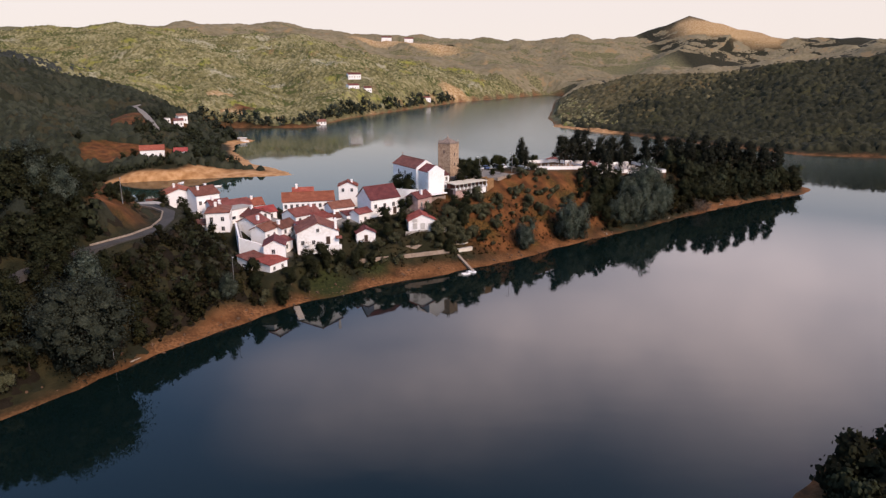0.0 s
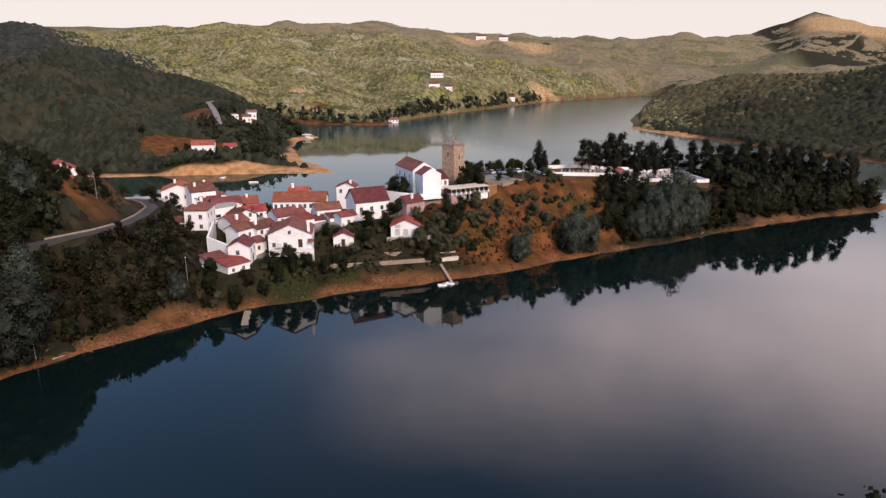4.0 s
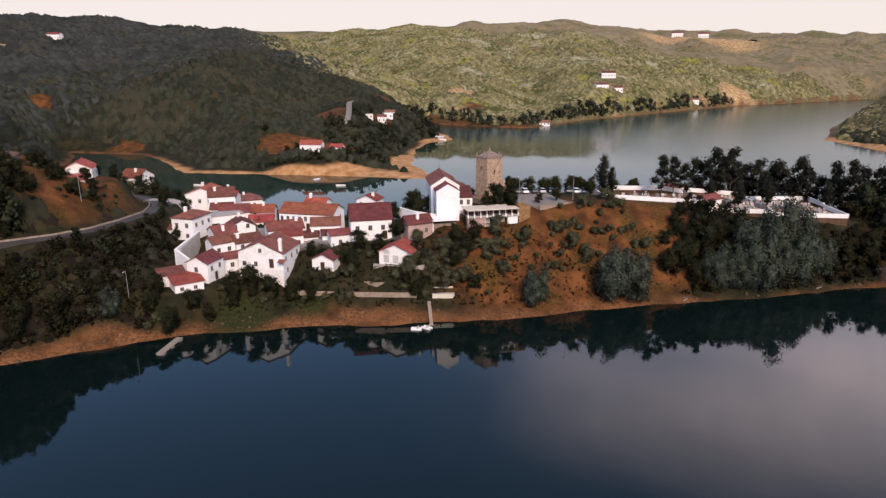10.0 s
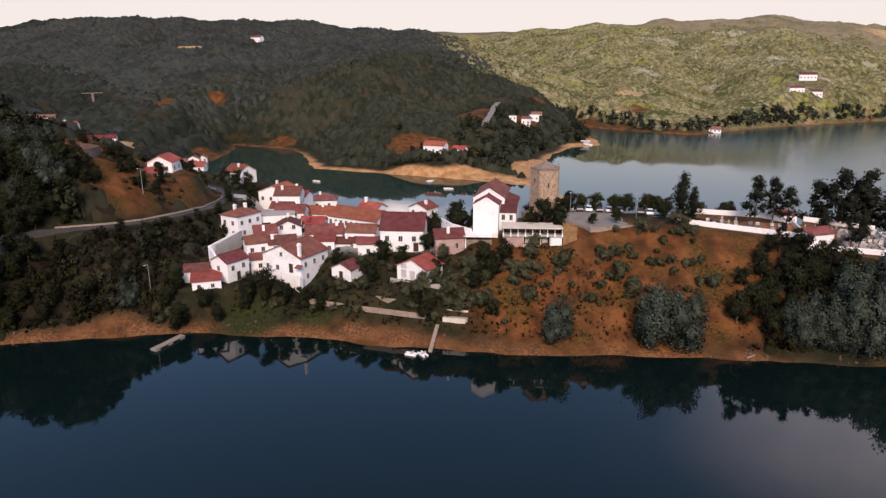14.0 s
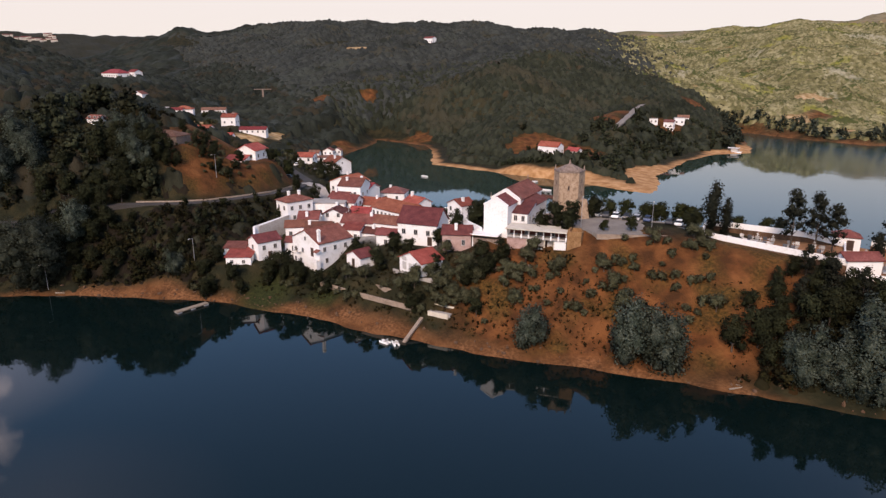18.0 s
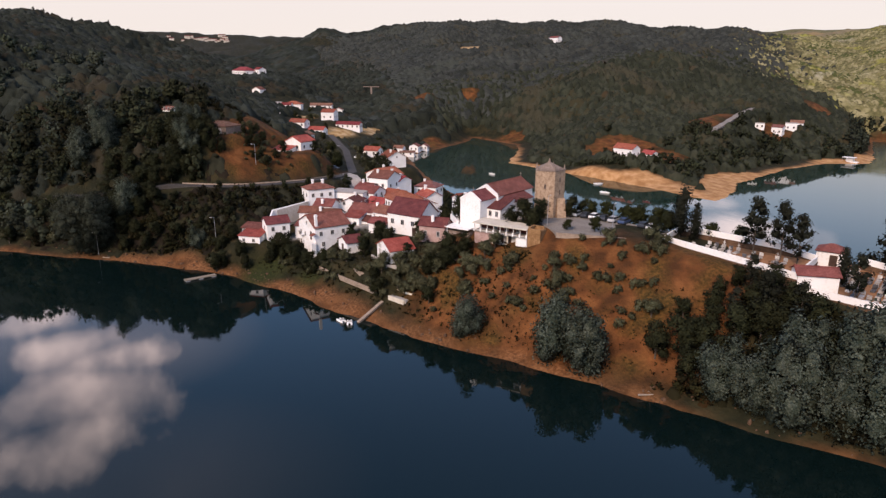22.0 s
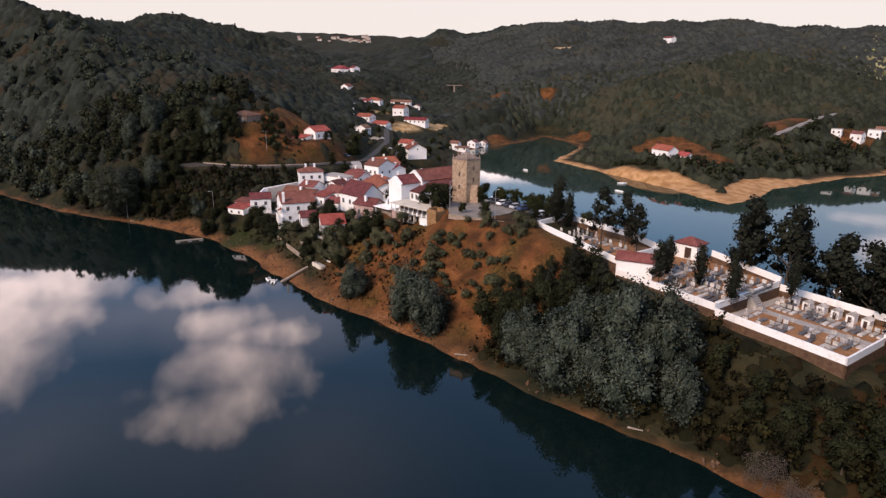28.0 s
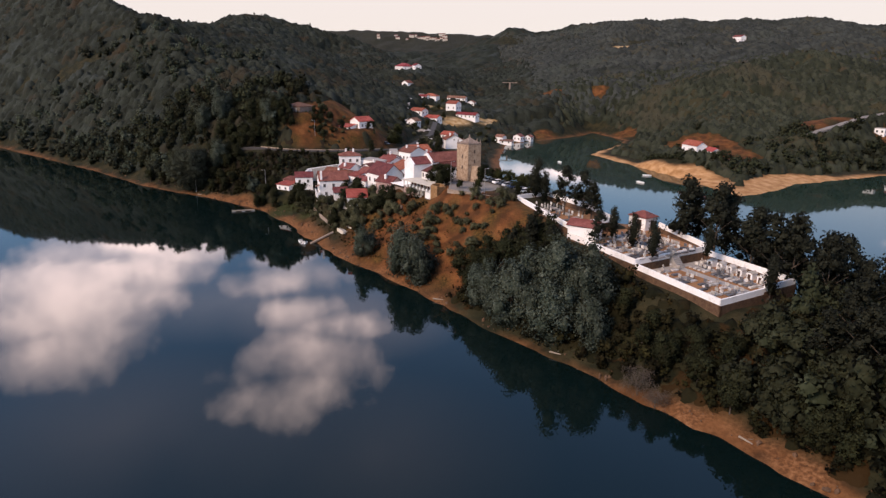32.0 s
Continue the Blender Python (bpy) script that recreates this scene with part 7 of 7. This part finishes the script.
# thickets in the gardens and along the bank under the houses
GARDEN = random.Random(12)
for x0, y0, x1, y1, n in ((-40, 166, -27, 176, 12), (-27, 176, -10, 187, 14), (-12, 186, 4, 193, 6), (-14, 196, 0, 203, 6), (-26, 190, -16, 197, 6), (-1, 197, 10, 209, 7), (2, 206, 13, 214, 5), (-45, 153, -36, 160, 5),
                          (4, 194, 16, 204, 4), (-50, 152, -47, 158, 4), (-13, 205, -6, 211, 3)):
    for i in range(n):
        f = GARDEN.random()
        plant(GARDEN.choice(("bush", "olive", "olive", "dark")), x0 + (x1 - x0) * f + GARDEN.uniform(-2, 2), y0 + (y1 - y0) * f + GARDEN.uniform(-2, 2), GARDEN.uniform(0.5, 0.85))
for x, y, s in ((-120, 78, 1.1), (-102, 88, 0.8)):
    plant("green", x, y, s)
# bushes on the bare red hill and dark trees low on the spur
HILL = random.Random(21)
for i in range(46):
    x, y = HILL.uniform(-114, -84), HILL.uniform(150, 194)
    if math.hypot(x + 105, y - 182) < 8 or math.hypot(x + 98, y - 155) < 8 or y > 156 + (x + 114) * 1.5 and x > -92:
        continue
    plant(HILL.choice(("bush", "bush", "olive", "dark")), x, y, HILL.uniform(0.5, 0.8))
for i in range(24):
    f = i / 23
    x, y = 96 + 50 * f + HILL.uniform(-2, 2), 263.5 + 33 * f + HILL.uniform(0, 7)
    plant("dark", x, y, HILL.uniform(0.6, 0.95))
# the garden hedge and trees of the farmhouse across the lake
for i in range(16):
    x = -172 + i * 2.1
    plant("dark" if i % 3 else "olive", x + HILL.uniform(-1, 1), 353.4 + (x + 172) * 0.26 + HILL.uniform(-1.5, 1), HILL.uniform(0.35, 0.6))
for x, y, s in ((-172, 364, 0.9), (-176, 360, 0.8), (-141, 371, 0.9), (-138, 366, 0.8), (-152, 372, 0.9)):
    plant("dark", x, y, s)
# garden trees round the valley houses and the lane behind the village
VALLEY = random.Random(15)
for x0, y0, x1, y1, n in ((-268, 196, -215, 216, 16), (-300, 212, -262, 222, 8), (-340, 205, -300, 216, 10), (-372, 216, -330, 224, 8), (-290, 246, -250, 258, 12), (-215, 208, -165, 226, 18), (-165, 206, -112, 222, 18), (-240, 222, -180, 246, 16), (-136, 196, -108, 204, 7)):
    for i in range(n):
        x, y = VALLEY.uniform(x0, x1), VALLEY.uniform(y0, y1)
        if off_line(np.array([x]), np.array([y]), np.array([q[:2] for q in ROAD], float))[0][0] < 4 or math.hypot(x + 140, y - 231) < 9 or math.hypot(x + 169, y - 227) < 6:
            continue
        plant(VALLEY.choice(("green", "dark", "olive", "olive")), x, y, VALLEY.uniform(0.6, 1.0))
# a thin row of pines along the western skyline
for i in range(10):
    plant("tall", -598 - i * 3 - (i * 7) % 5, -14 + i * 7.5, 0.34 + 0.05 * ((i * 3) % 4))
# gardens round the village
for kind, x, y, s in (("dark", -33, 172.5, 1.0), ("dark", -29, 174.5, 0.95), ("dark", -36.5, 170, 0.9), ("dark", -25, 178, 0.7), ("dark", -24, 181.5, 0.7), ("olive", -19, 183, 0.9), ("olive", -14, 186, 0.9), ("dark", -17, 191, 0.7), ("dark", -13, 197, 0.8),
                      ("dark", -18, 195.5, 0.8), ("dark", -9, 200.5, 0.7), ("olive", -5, 203, 0.9), ("dark", -21, 192, 0.7), ("olive", 2, 205, 1.1), ("dark", 3.5, 207.5, 0.9), ("dark", 7.5, 210.5, 0.9), ("olive", -4, 190, 0.8), ("olive", -9, 188.6, 0.7),
                      ("dark", -29, 190, 0.6), ("dark", -26, 189.5, 0.6), ("olive", -14, 180.8, 0.6), ("dark", -1.5, 190.5, 0.6), ("dark", 1.5, 191, 0.7), ("dark", -47, 155, 0.8), ("grey", -52, 149, 0.6), ("dark", -39.5, 160.5, 0.75), ("grey", -74, 128, 1.1),
                      ("dark", -80.5, 198, 0.8), ("dark", -84, 193, 0.7), ("green", -92, 207, 0.8), ("dark", -100, 212, 0.9), ("dark", -110, 216, 0.9), ("dark", -122, 222, 1.0), ("dark", -130, 222, 0.9), ("dark", -58, 216, 0.7), ("dark", -48, 214, 0.8),
                      ("dark", -40, 218, 0.9), ("dark", -28, 226, 0.9), ("dark", -20, 230, 0.9), ("dark", -64, 224, 0.8), ("dark", -84, 220, 0.9)):
    plant(kind, x, y, s)



# ---- shore rocks, drift wood, viaduct, far town ----
def shore_rocks():
    rng = np.random.RandomState(31)
    base = bmesh.new()
    bmesh.ops.create_icosphere(base, subdivisions=1, radius=1)
    co = np.array([v.co[:] for v in base.verts])
    tri = np.array([[v.index for v in f.verts] for f in base.faces])
    base.free()
    ring = np.array(WEST_SHORE[3:], float)
    verts, faces, k = [], [], 0
    for i in range(260):
        s = rng.randint(len(ring) - 1)
        p = ring[s] + (ring[s + 1] - ring[s]) * rng.rand()
        d = ring[s + 1] - ring[s]
        n = np.array((-d[1], d[0])) / np.hypot(*d)
        p = p + n * rng.uniform(0.2, 4.5)
        z = ground_z(*p)
        size = 0.15 + 0.4 * rng.rand() ** 3
        v = co * (size * rng.uniform(0.6, 1.3, 3)) * (1 + 0.25 * rng.randn(len(co), 1))
        verts.append(v + (p[0], p[1], z + 0.05))
        faces.append(tri + k)
        k += len(co)
    me = bpy.data.meshes.new("shore_rocks")
    me.from_pydata(np.concatenate(verts).tolist(), [], np.concatenate(faces).tolist())
    me.materials.append(M_ROCK)
    tagged(new("shore_rocks", me), "loose stones scattered along the clay shore", "rocks", kind="stuff")


shore_rocks()


def drift_log(x, y, a, length):
    g = thing("drift_log", pose(x, y, ground_z(x, y) + 0.15, 0, 0, a), "bleached drift log lying on the clay shore", "log", "drift logs")
    bm = bmesh.new()
    bmesh.ops.create_cone(bm, segments=8, radius1=0.2, radius2=0.1, depth=length, cap_ends=True, matrix=Matrix.Rotation(radians(90), 4, "Y"))
    part("stem", bm, M_WOOD, g)
    bm = bmesh.new()
    bmesh.ops.create_cone(bm, segments=6, radius1=0.09, radius2=0.03, depth=1.4, cap_ends=True, matrix=Matrix.Translation((length * 0.2, 0.5, 0.3)) @ Matrix.Rotation(radians(70), 4, "X"))
    part("branch", bm, M_WOOD, g)


drift_log(58, 226.5, 75, 3)
drift_log(88, 250.5, 60, 2.4)
drift_log(118.5, 275.5, 30, 2.4)
drift_log(-63, 122.5, 60, 2.4)


def viaduct():
    v = thing("viaduct", pose(-434, 282, 0, 0, 0, 75), "small concrete road bridge on a single pier in the wooded valley", "bridge")
    g = ground_z(-434, 282)
    part("deck", boxed(-7, 7, -1.0, 1.0, g + 9, g + 9.5), M_STONE_GREY, v)
    part("pier", boxed(-0.7, 0.7, -0.8, 0.8, g - 2, g + 9), M_STONE_GREY, v)


viaduct()
TOWN = random.Random(9)
for i in range(22):
    x, y = -2960 + TOWN.uniform(-70, 110), 60 + 170 * TOWN.gauss(0, 0.6)
    z = ground_z(x, y)
    w = TOWN.uniform(9, 22)
    house("pale far-off town house on the plateau", (x, y), (x + TOWN.uniform(-4, 4), y + w), 14, z, z + TOWN.uniform(6, 11), 3, "side", front=row(3, w, 3, 2, 3), tiles=M_ROOF, wall=M_CREAM, group="far town houses")

# ---- woods ----
def rand_points(rng, n, x0, x1, y0, y1):
    return x0 + (x1 - x0) * rng.rand(n), y0 + (y1 - y0) * rng.rand(n)


CLEAR = [(-42, 182, 20), (-20, 205, 28), (10, 222, 36), (30, 245, 22), (-36, 190, 22), (-138, 229, 15), (-116, 207, 10), (-95, 206, 10), (-105, 180, 11), (-98, 155, 10), (-92, 150, 7), (-95, 162, 8), (-158, 364, 9), (-310, 225, 32), (-395, 212, 22), (-480, 178, 18),
         (-205, 516, 7), (-203, 497, 7), (-125, 139, 6), (-110, 900, 20), (30, 210, 30), (-64, 188, 10), (-75, 208, 13), (-150, 240, 8), (-250, 264, 12)]
ROAD_LINE = np.array([(x, y) for x, y, z in ROAD], float)
FAR_ROAD = np.array([(-190, 440), (-205, 464), (-230, 502), (-240, 518), (-230, 533)], float)


def wood(name, label, boxes, n, size, leaf, per_tree, mat, seed, keep=None, gap=9, bare=-0.95, tall=1.0, clear=True):
    """A joined wood: many ragged crowns of leaf sprays on the ground inside the boxes."""
    rng = np.random.RandomState(seed)
    kinds = [leaf_cloud(rng, round_lobes(rng, 1.0, 1.0, 8 if per_tree > 45 else 4 if per_tree > 20 else 2 if per_tree > 10 else 1, 0.12), per_tree, leaf) for _ in range(6)]
    xs, ys = [], []
    total = sum((b[1] - b[0]) * (b[3] - b[2]) for b in boxes)
    for b in boxes:
        k = int(n * (b[1] - b[0]) * (b[3] - b[2]) / total)
        x, y = rand_points(rng, k, *b)
        xs.append(x), ys.append(y)
    x, y = np.concatenate(xs), np.concatenate(ys)
    d = shore_distance(x, y)
    z = height(x, y)
    red, dry, sand, grass = soil_zones(x, y, z, d)
    ok = (d > gap) & ((red < 0.35) | (not clear)) & (dry < 0.4 + 0.3 * rng.rand(len(x))) & (sand < 0.3)
    for cx, cy, r in CLEAR if clear else ():
        ok &= np.hypot(x - cx, y - cy) > r
    for line, free in ((ROAD_LINE, 4.5), (FAR_ROAD, 4)):
        ok &= off_line(x, y, line)[0] > free
    if keep is not None:
        ok &= keep(x, y)
    ok &= wave_noise(x, y, 60, 21) + 0.6 * wave_noise(x, y, 25, 22) > bare
    x, y, z = x[ok], y[ok], z[ok]
    out, softs, tones = [], [], []
    for i in range(len(x)):
        s = size * (0.55 + 0.75 * rng.rand())
        a = rng.rand() * 6.283
        k, nk = kinds[rng.randint(6)]
        ca, sa = math.cos(a), math.sin(a)
        c, sn = ca * s, sa * s
        v = np.empty_like(k)
        v[:, 0], v[:, 1], v[:, 2] = x[i] + k[:, 0] * c - k[:, 1] * sn, y[i] + k[:, 0] * sn + k[:, 1] * c, z[i] - 0.5 + k[:, 2] * s * tall * (0.8 + 0.5 * rng.rand())
        out.append(v)
        softs.append(np.stack([nk[:, 0] * ca - nk[:, 1] * sa, nk[:, 0] * sa + nk[:, 1] * ca, nk[:, 2]], 1))
        tones.append(np.full(len(v), rng.rand(), np.float32))
    me = quads_mesh(name, np.concatenate(out), np.concatenate(softs), mat)
    me.attributes.new("tone", "FLOAT", "POINT").data.foreach_set("value", np.concatenate(tones))
    return tagged(new(name, me), label, "woods", kind="stuff")


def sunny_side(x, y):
    """The northern hill painted as sunlit; the cloud-shaded colour frays out into it along a slanting line."""
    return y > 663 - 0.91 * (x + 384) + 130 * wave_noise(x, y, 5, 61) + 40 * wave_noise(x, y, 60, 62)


def east_sunlit(x, y):
    """The upper slopes of the eastern hill, coloured lighter as if sunlit."""
    return y > 685 + 0.25 * (x - 200) + 70 * wave_noise(x, y, 5, 63) + 30 * wave_noise(x, y, 60, 64)


west = lambda x, y: (x < -52) & (y < 262) & (np.hypot(x + 70, y - 117) > 11)


def off_cemetery(x, y, more=0):
    u, v = (x - 75.3) * 0.874 + (y - 268.3) * 0.486, (y - 268.3) * 0.874 - (x - 75.3) * 0.486
    return (u > 24 + more) | (v < -2 - more * 0.6 + 0.16 * np.minimum(u, 0)) | (v > 23)


def canopy(name, label, boxes, step, crown, tall, mat, seed, keep=None, gap=9, thin=0.08, clear=True):
    """A wood seen from afar as one sheet of crowns: every crown a ragged dome with its own height and tone."""
    verts, faces, tones, kinds, base = [], [], [], [], 0
    for k, (x0, x1, y0, y1) in enumerate(boxes):
        rng = np.random.RandomState(seed + k)
        X, Y = np.meshgrid(np.arange(x0, x1, step), np.arange(y0, y1, step))
        X, Y = X + rng.uniform(-0.3, 0.3, X.shape) * step, Y + rng.uniform(-0.3, 0.3, X.shape) * step
        cell = crown * 0.82
        nx, ny = int((x1 - x0) / cell) + 4, int((y1 - y0) / cell) + 4
        cx = x0 + (np.arange(nx)[None, :] - 1.5 + rng.uniform(-0.42, 0.42, (ny, nx))) * cell
        cy = y0 + (np.arange(ny)[:, None] - 1.5 + rng.uniform(-0.42, 0.42, (ny, nx))) * cell
        d = shore_distance(cx, cy)
        red, dry, sand, grass = soil_zones(cx, cy, 0, d)
        ok = (d > gap) & ((red < 0.35) | (not clear)) & (dry < 0.45) & (sand < 0.3) & (rng.rand(ny, nx) > thin)
        ok &= wave_noise(cx, cy, 60, 21) + 0.6 * wave_noise(cx, cy, 25, 22) > -1.0
        edge = np.minimum(np.minimum(cx - x0, x1 - cx), np.minimum(cy - y0, y1 - cy))
        ok &= edge > rng.uniform(0, 14, (ny, nx)) * min(1.0, crown / 5)
        for px, py, r in CLEAR if clear else ():
            ok &= np.hypot(cx - px, cy - py) > r
        for line, free in ((ROAD_LINE, 5), (FAR_ROAD, 4)):
            ok &= off_line(cx, cy, line)[0] > free
        if keep is not None:
            ok &= keep(cx, cy)
        r = crown * rng.uniform(0.42, 0.72, (ny, nx))
        h = tall * rng.uniform(0.55, 1.15, (ny, nx)) * ok
        tone, kind = rng.rand(ny, nx), np.clip(0.5 + 0.4 * wave_noise(cx, cy, 95, 41) + rng.uniform(-0.3, 0.3, (ny, nx)), 0, 1)
        best, bt, bk = np.zeros(X.shape), np.full(X.shape, 0.3), np.full(X.shape, 0.3)
        ix, iy = ((X - x0) / cell + 1.5).astype(int), ((Y - y0) / cell + 1.5).astype(int)
        for a in (-1, 0, 1):
            for b in (-1, 0, 1):
                j, i = np.clip(iy + a, 0, ny - 1), np.clip(ix + b, 0, nx - 1)
                q = np.hypot(X - cx[j, i], Y - cy[j, i]) / r[j, i]
                v = h[j, i] * np.sqrt(np.clip(1 - q * q, 0, 1))
                up = v > best
                best[up], bt[up], bk[up] = v[up], tone[j, i][up], kind[j, i][up]
        Z = height(X, Y) - 0.8 + best + rng.normal(size=X.shape) * tall * 0.09 * (best > 0.01)
        Z = np.where(best > 0.01, Z, Z - 0.8)
        m, n = X.shape
        idx = np.arange(m * n).reshape(m, n)
        quads = np.stack([idx[:-1, :-1], idx[:-1, 1:], idx[1:, 1:], idx[1:, :-1]], -1).reshape(-1, 4)
        quads = quads[(best.ravel()[quads] > 0.01).any(1)]
        verts.append(np.stack([X, Y, Z], -1).reshape(-1, 3)), faces.append(quads + base), tones.append(bt.ravel()), kinds.append(bk.ravel())
        base += m * n
    v, q = np.concatenate(verts), np.concatenate(faces)
    used = np.zeros(len(v), bool)
    used[q.ravel()] = True
    q = (np.cumsum(used) - 1)[q]
    v = v[used]
    me = bpy.data.meshes.new(name)
    me.vertices.add(len(v)), me.loops.add(q.size), me.polygons.add(len(q))
    me.vertices.foreach_set("co", np.ascontiguousarray(v, np.float32).ravel())
    me.loops.foreach_set("vertex_index", q.ravel())
    me.polygons.foreach_set("loop_start", np.arange(0, q.size, 4))
    me.polygons.foreach_set("use_smooth", np.ones(len(q), bool))
    me.update()
    for key, val in (("tone", tones), ("kind", kinds)):
        me.attributes.new(key, "FLOAT", "POINT").data.foreach_set("value", np.concatenate(val)[used].astype(np.float32))
    me.materials.append(mat)
    return tagged(new(name, me), label, "woods", kind="stuff")


canopy("western_wood", "dark wood on the western ridge", [(-735, -250, -330, 320), (-255, -120, -330, -38)], 1.9, 5.4, 5.0, C_WEST, 2)
canopy("near_hill_wood", "close-grown grey-green trees on the near western hill", [(-256, -80, -60, 200)], 1.05, 5.4, 4.6, C_WEST, 52, lambda x, y: (off_line(x, y, ROAD_LINE)[0] > 7) & ((x < -92) | (y < 120)) & (np.hypot(x + 98, y - 155) > 13) & (np.hypot(x + 105, y - 175) > 20))
canopy("village_scrub", "overgrown plots and shrubs round the village", [(-256, -50, 150, 262)], 1.1, 3.2, 2.0, C_SHRUB, 55, lambda x, y: (x < -52) & ((y > 196) | (x > -95)))
canopy("bank_scrub", "low dark brown scrub on the bank below the road", [(-140, -44, 92, 186)], 0.85, 2.4, 1.5, C_BANK, 53, lambda x, y: ((x < -56) | (y < 158)) & (np.hypot(x + 46, y - 164) > 9) & (np.hypot(x + 70, y - 117) > 8), gap=2.6, thin=0.02)
canopy("spur_shrubs", "low dark brush on the slope under the cemetery", [(50, 178, 224, 332)], 0.7, 2.6, 1.7, C_SPUR, 54, lambda x, y: off_cemetery(x, y) & (y < 0.75 * x + 232), gap=3.0, thin=0.1)
canopy("far_shore_wood", "pine wood across the lake", [(-425, -60, 315, 650)], 1.25, 4.2, 4.8, C_PINE, 3, gap=12)
canopy("dark_hill_wood", "dark wooded hill behind the lake, cloud shade painted in", [(-1060, -360, 300, 1010)], 2.0, 5.4, 5.0, C_HILL, 4, lambda x, y: ~sunny_side(x, y))
canopy("north_hill_wood", "open mixed wood on the northern hill, sunlight painted in", [(-800, 170, 630, 1300)], 1.6, 3.8, 3.8, C_SUNNY, 5, sunny_side, thin=0.14)
canopy("east_wood", "dark wood on the eastern bank, cloud shade painted in", [(100, 570, 400, 860), (555, 900, 450, 800)], 1.7, 4.4, 4.8, C_EAST, 6, lambda x, y: ~east_sunlit(x, y))
canopy("east_hill_wood", "olive-brown wood on the upper eastern hill, sunlight painted in", [(100, 905, 560, 1090)], 2.0, 4.8, 4.4, C_EAST_LIT, 66, east_sunlit)
canopy("distant_western_wood", "distant wooded ridges in the west", [(-1700, -1040, -500, 1400), (-1060, -725, -500, 310)], 5.0, 11.0, 5.0, C_WEST, 7)
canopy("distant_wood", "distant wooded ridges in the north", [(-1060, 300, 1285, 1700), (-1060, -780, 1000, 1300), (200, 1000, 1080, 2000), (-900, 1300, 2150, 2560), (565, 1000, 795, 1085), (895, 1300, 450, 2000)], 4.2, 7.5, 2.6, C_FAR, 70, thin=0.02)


wood("bank_wood", "dense trees and scrub along the western bank", [(-130, -45, 100, 165)], 320, 4.2, 0.08, 120, M_SCRUB, 10, lambda x, y: (np.hypot(x + 70, y - 117) > 9) & ((y < 146) | (x < -66)) & ((y < 132) | (off_line(x, y, ROAD_LINE)[0] > 12)), gap=2.0)
wood("shore_trees", "rounded trees leaning over the western waterline", [(-240, -60, -80, 140)], 1700, 7.6, 0.07, 130, M_FOREST_GREY, 15, lambda x, y: (np.hypot(x + 70, y - 117) > 11) & (y < 112) & (shore_distance(x, y) < 16), gap=3.0)
wood("garden_scrub", "overgrown gardens and scrub beside the village", [(-135, -52, 140, 262)], 1500, 2.6, 0.11, 40, M_FOREST, 14, lambda x, y: (x < -46) & ((off_line(x, y, ROAD_LINE)[0] > 7.5) | (y > 195)), gap=4)
wood("farmyard_scrub", "dark garden shrubs below the farmhouse across the lake", [(-214, -126, 340, 366)], 620, 2.3, 0.16, 34, M_FOREST, 33, lambda x, y: y < 354.5 + (x + 172) * 0.26, gap=8, bare=-3, clear=False)
wood("spit_trees", "rounded green trees behind the far beach", [(-215, -112, 366, 540)], 900, 5.5, 0.1, 60, M_FOREST, 34, lambda x, y: (shore_distance(x, y) > 10) & (shore_distance(x, y) < 62), gap=9, bare=-0.3)
wood("roadside_scrub", "dark tangled shrubs on the slope below the road", [(-79, -46, 126, 186)], 900, 2.1, 0.12, 44, M_SCRUB, 31, lambda x, y: (off_line(x, y, ROAD_LINE)[0] > 5.0) & (y < 186 + 0.55 * (x + 46) + 12) & ((x < -56) | (y < 158)), gap=2.5)
wood("grey_hillside_wood", "grey-green trees on the near western hill", [(-260, -50, -40, 262)], 500, 7.0, 0.075, 110, M_FOREST_GREY, 16, lambda x, y: west(x, y) & (y < 112), bare=-0.75)
wood("upper_bank_wood", "dark trees crowding the slope above the road", [(-140, -82, 50, 152)], 420, 6.5, 0.07, 110, M_FOREST, 18, lambda x, y: (x < -80) & (off_line(x, y, ROAD_LINE)[0] > 4.5) & (np.hypot(x + 98, y - 155) > 12) & (np.hypot(x + 91, y - 150) > 8))
wood("northern_shore_trees", "grey-green trees along the northern waterline", [(-280, 40, 520, 1100)], 9000, 7, 0.13, 26, M_FOREST_GREY, 19, lambda x, y: shore_distance(x, y) < 17, gap=4)
wood("near_bank_wood", "dark treetops on the low bank", [(36, 130, 30, 99)], 800, 5.2, 0.07, 110, M_FOREST, 8, gap=1.5)
wood("spur_brush", "tangled dry brush and small shrubs on the spur", [(54, 178, 222, 330)], 3200, 1.6, 0.11, 14, M_BRUSH, 9, lambda x, y: off_cemetery(x, y) & (y < 0.75 * x + 232), gap=2.2)
wood("spur_scrub", "dark shrubs on the spur's southern slope", [(56, 178, 222, 330)], 1900, 4.0, 0.07, 90, M_SCRUB, 12, lambda x, y: off_cemetery(x, y, 4) & (y < 0.75 * x + 226), gap=2.6)
wood("spur_wood", "dark trees crowding the tip of the spur", [(96, 178, 270, 330)], 300, 8, 0.042, 330, M_FOREST, 11, lambda x, y: x + y > 384, gap=5)
wood("bank_brush", "dry grass and low brush on the bank below the houses", [(-56, 40, 138, 222)], 6500, 0.85, 0.2, 9, M_BRUSH, 24, lambda x, y: (shore_distance(x, y) < 26) & (paved_share(x, y) < 0.1) & (np.hypot(x + 46, y - 164) > 8), gap=4.5, clear=False)
wood("slope_brush", "tufts of dry grass and small weeds on the red slope", [(0, 60, 190, 262)], 2600, 0.7, 0.22, 7, M_BRUSH, 25, lambda x, y: (y - 228 < (x - 18.8) * 1.3) & off_cemetery(x, y), gap=5, clear=False)
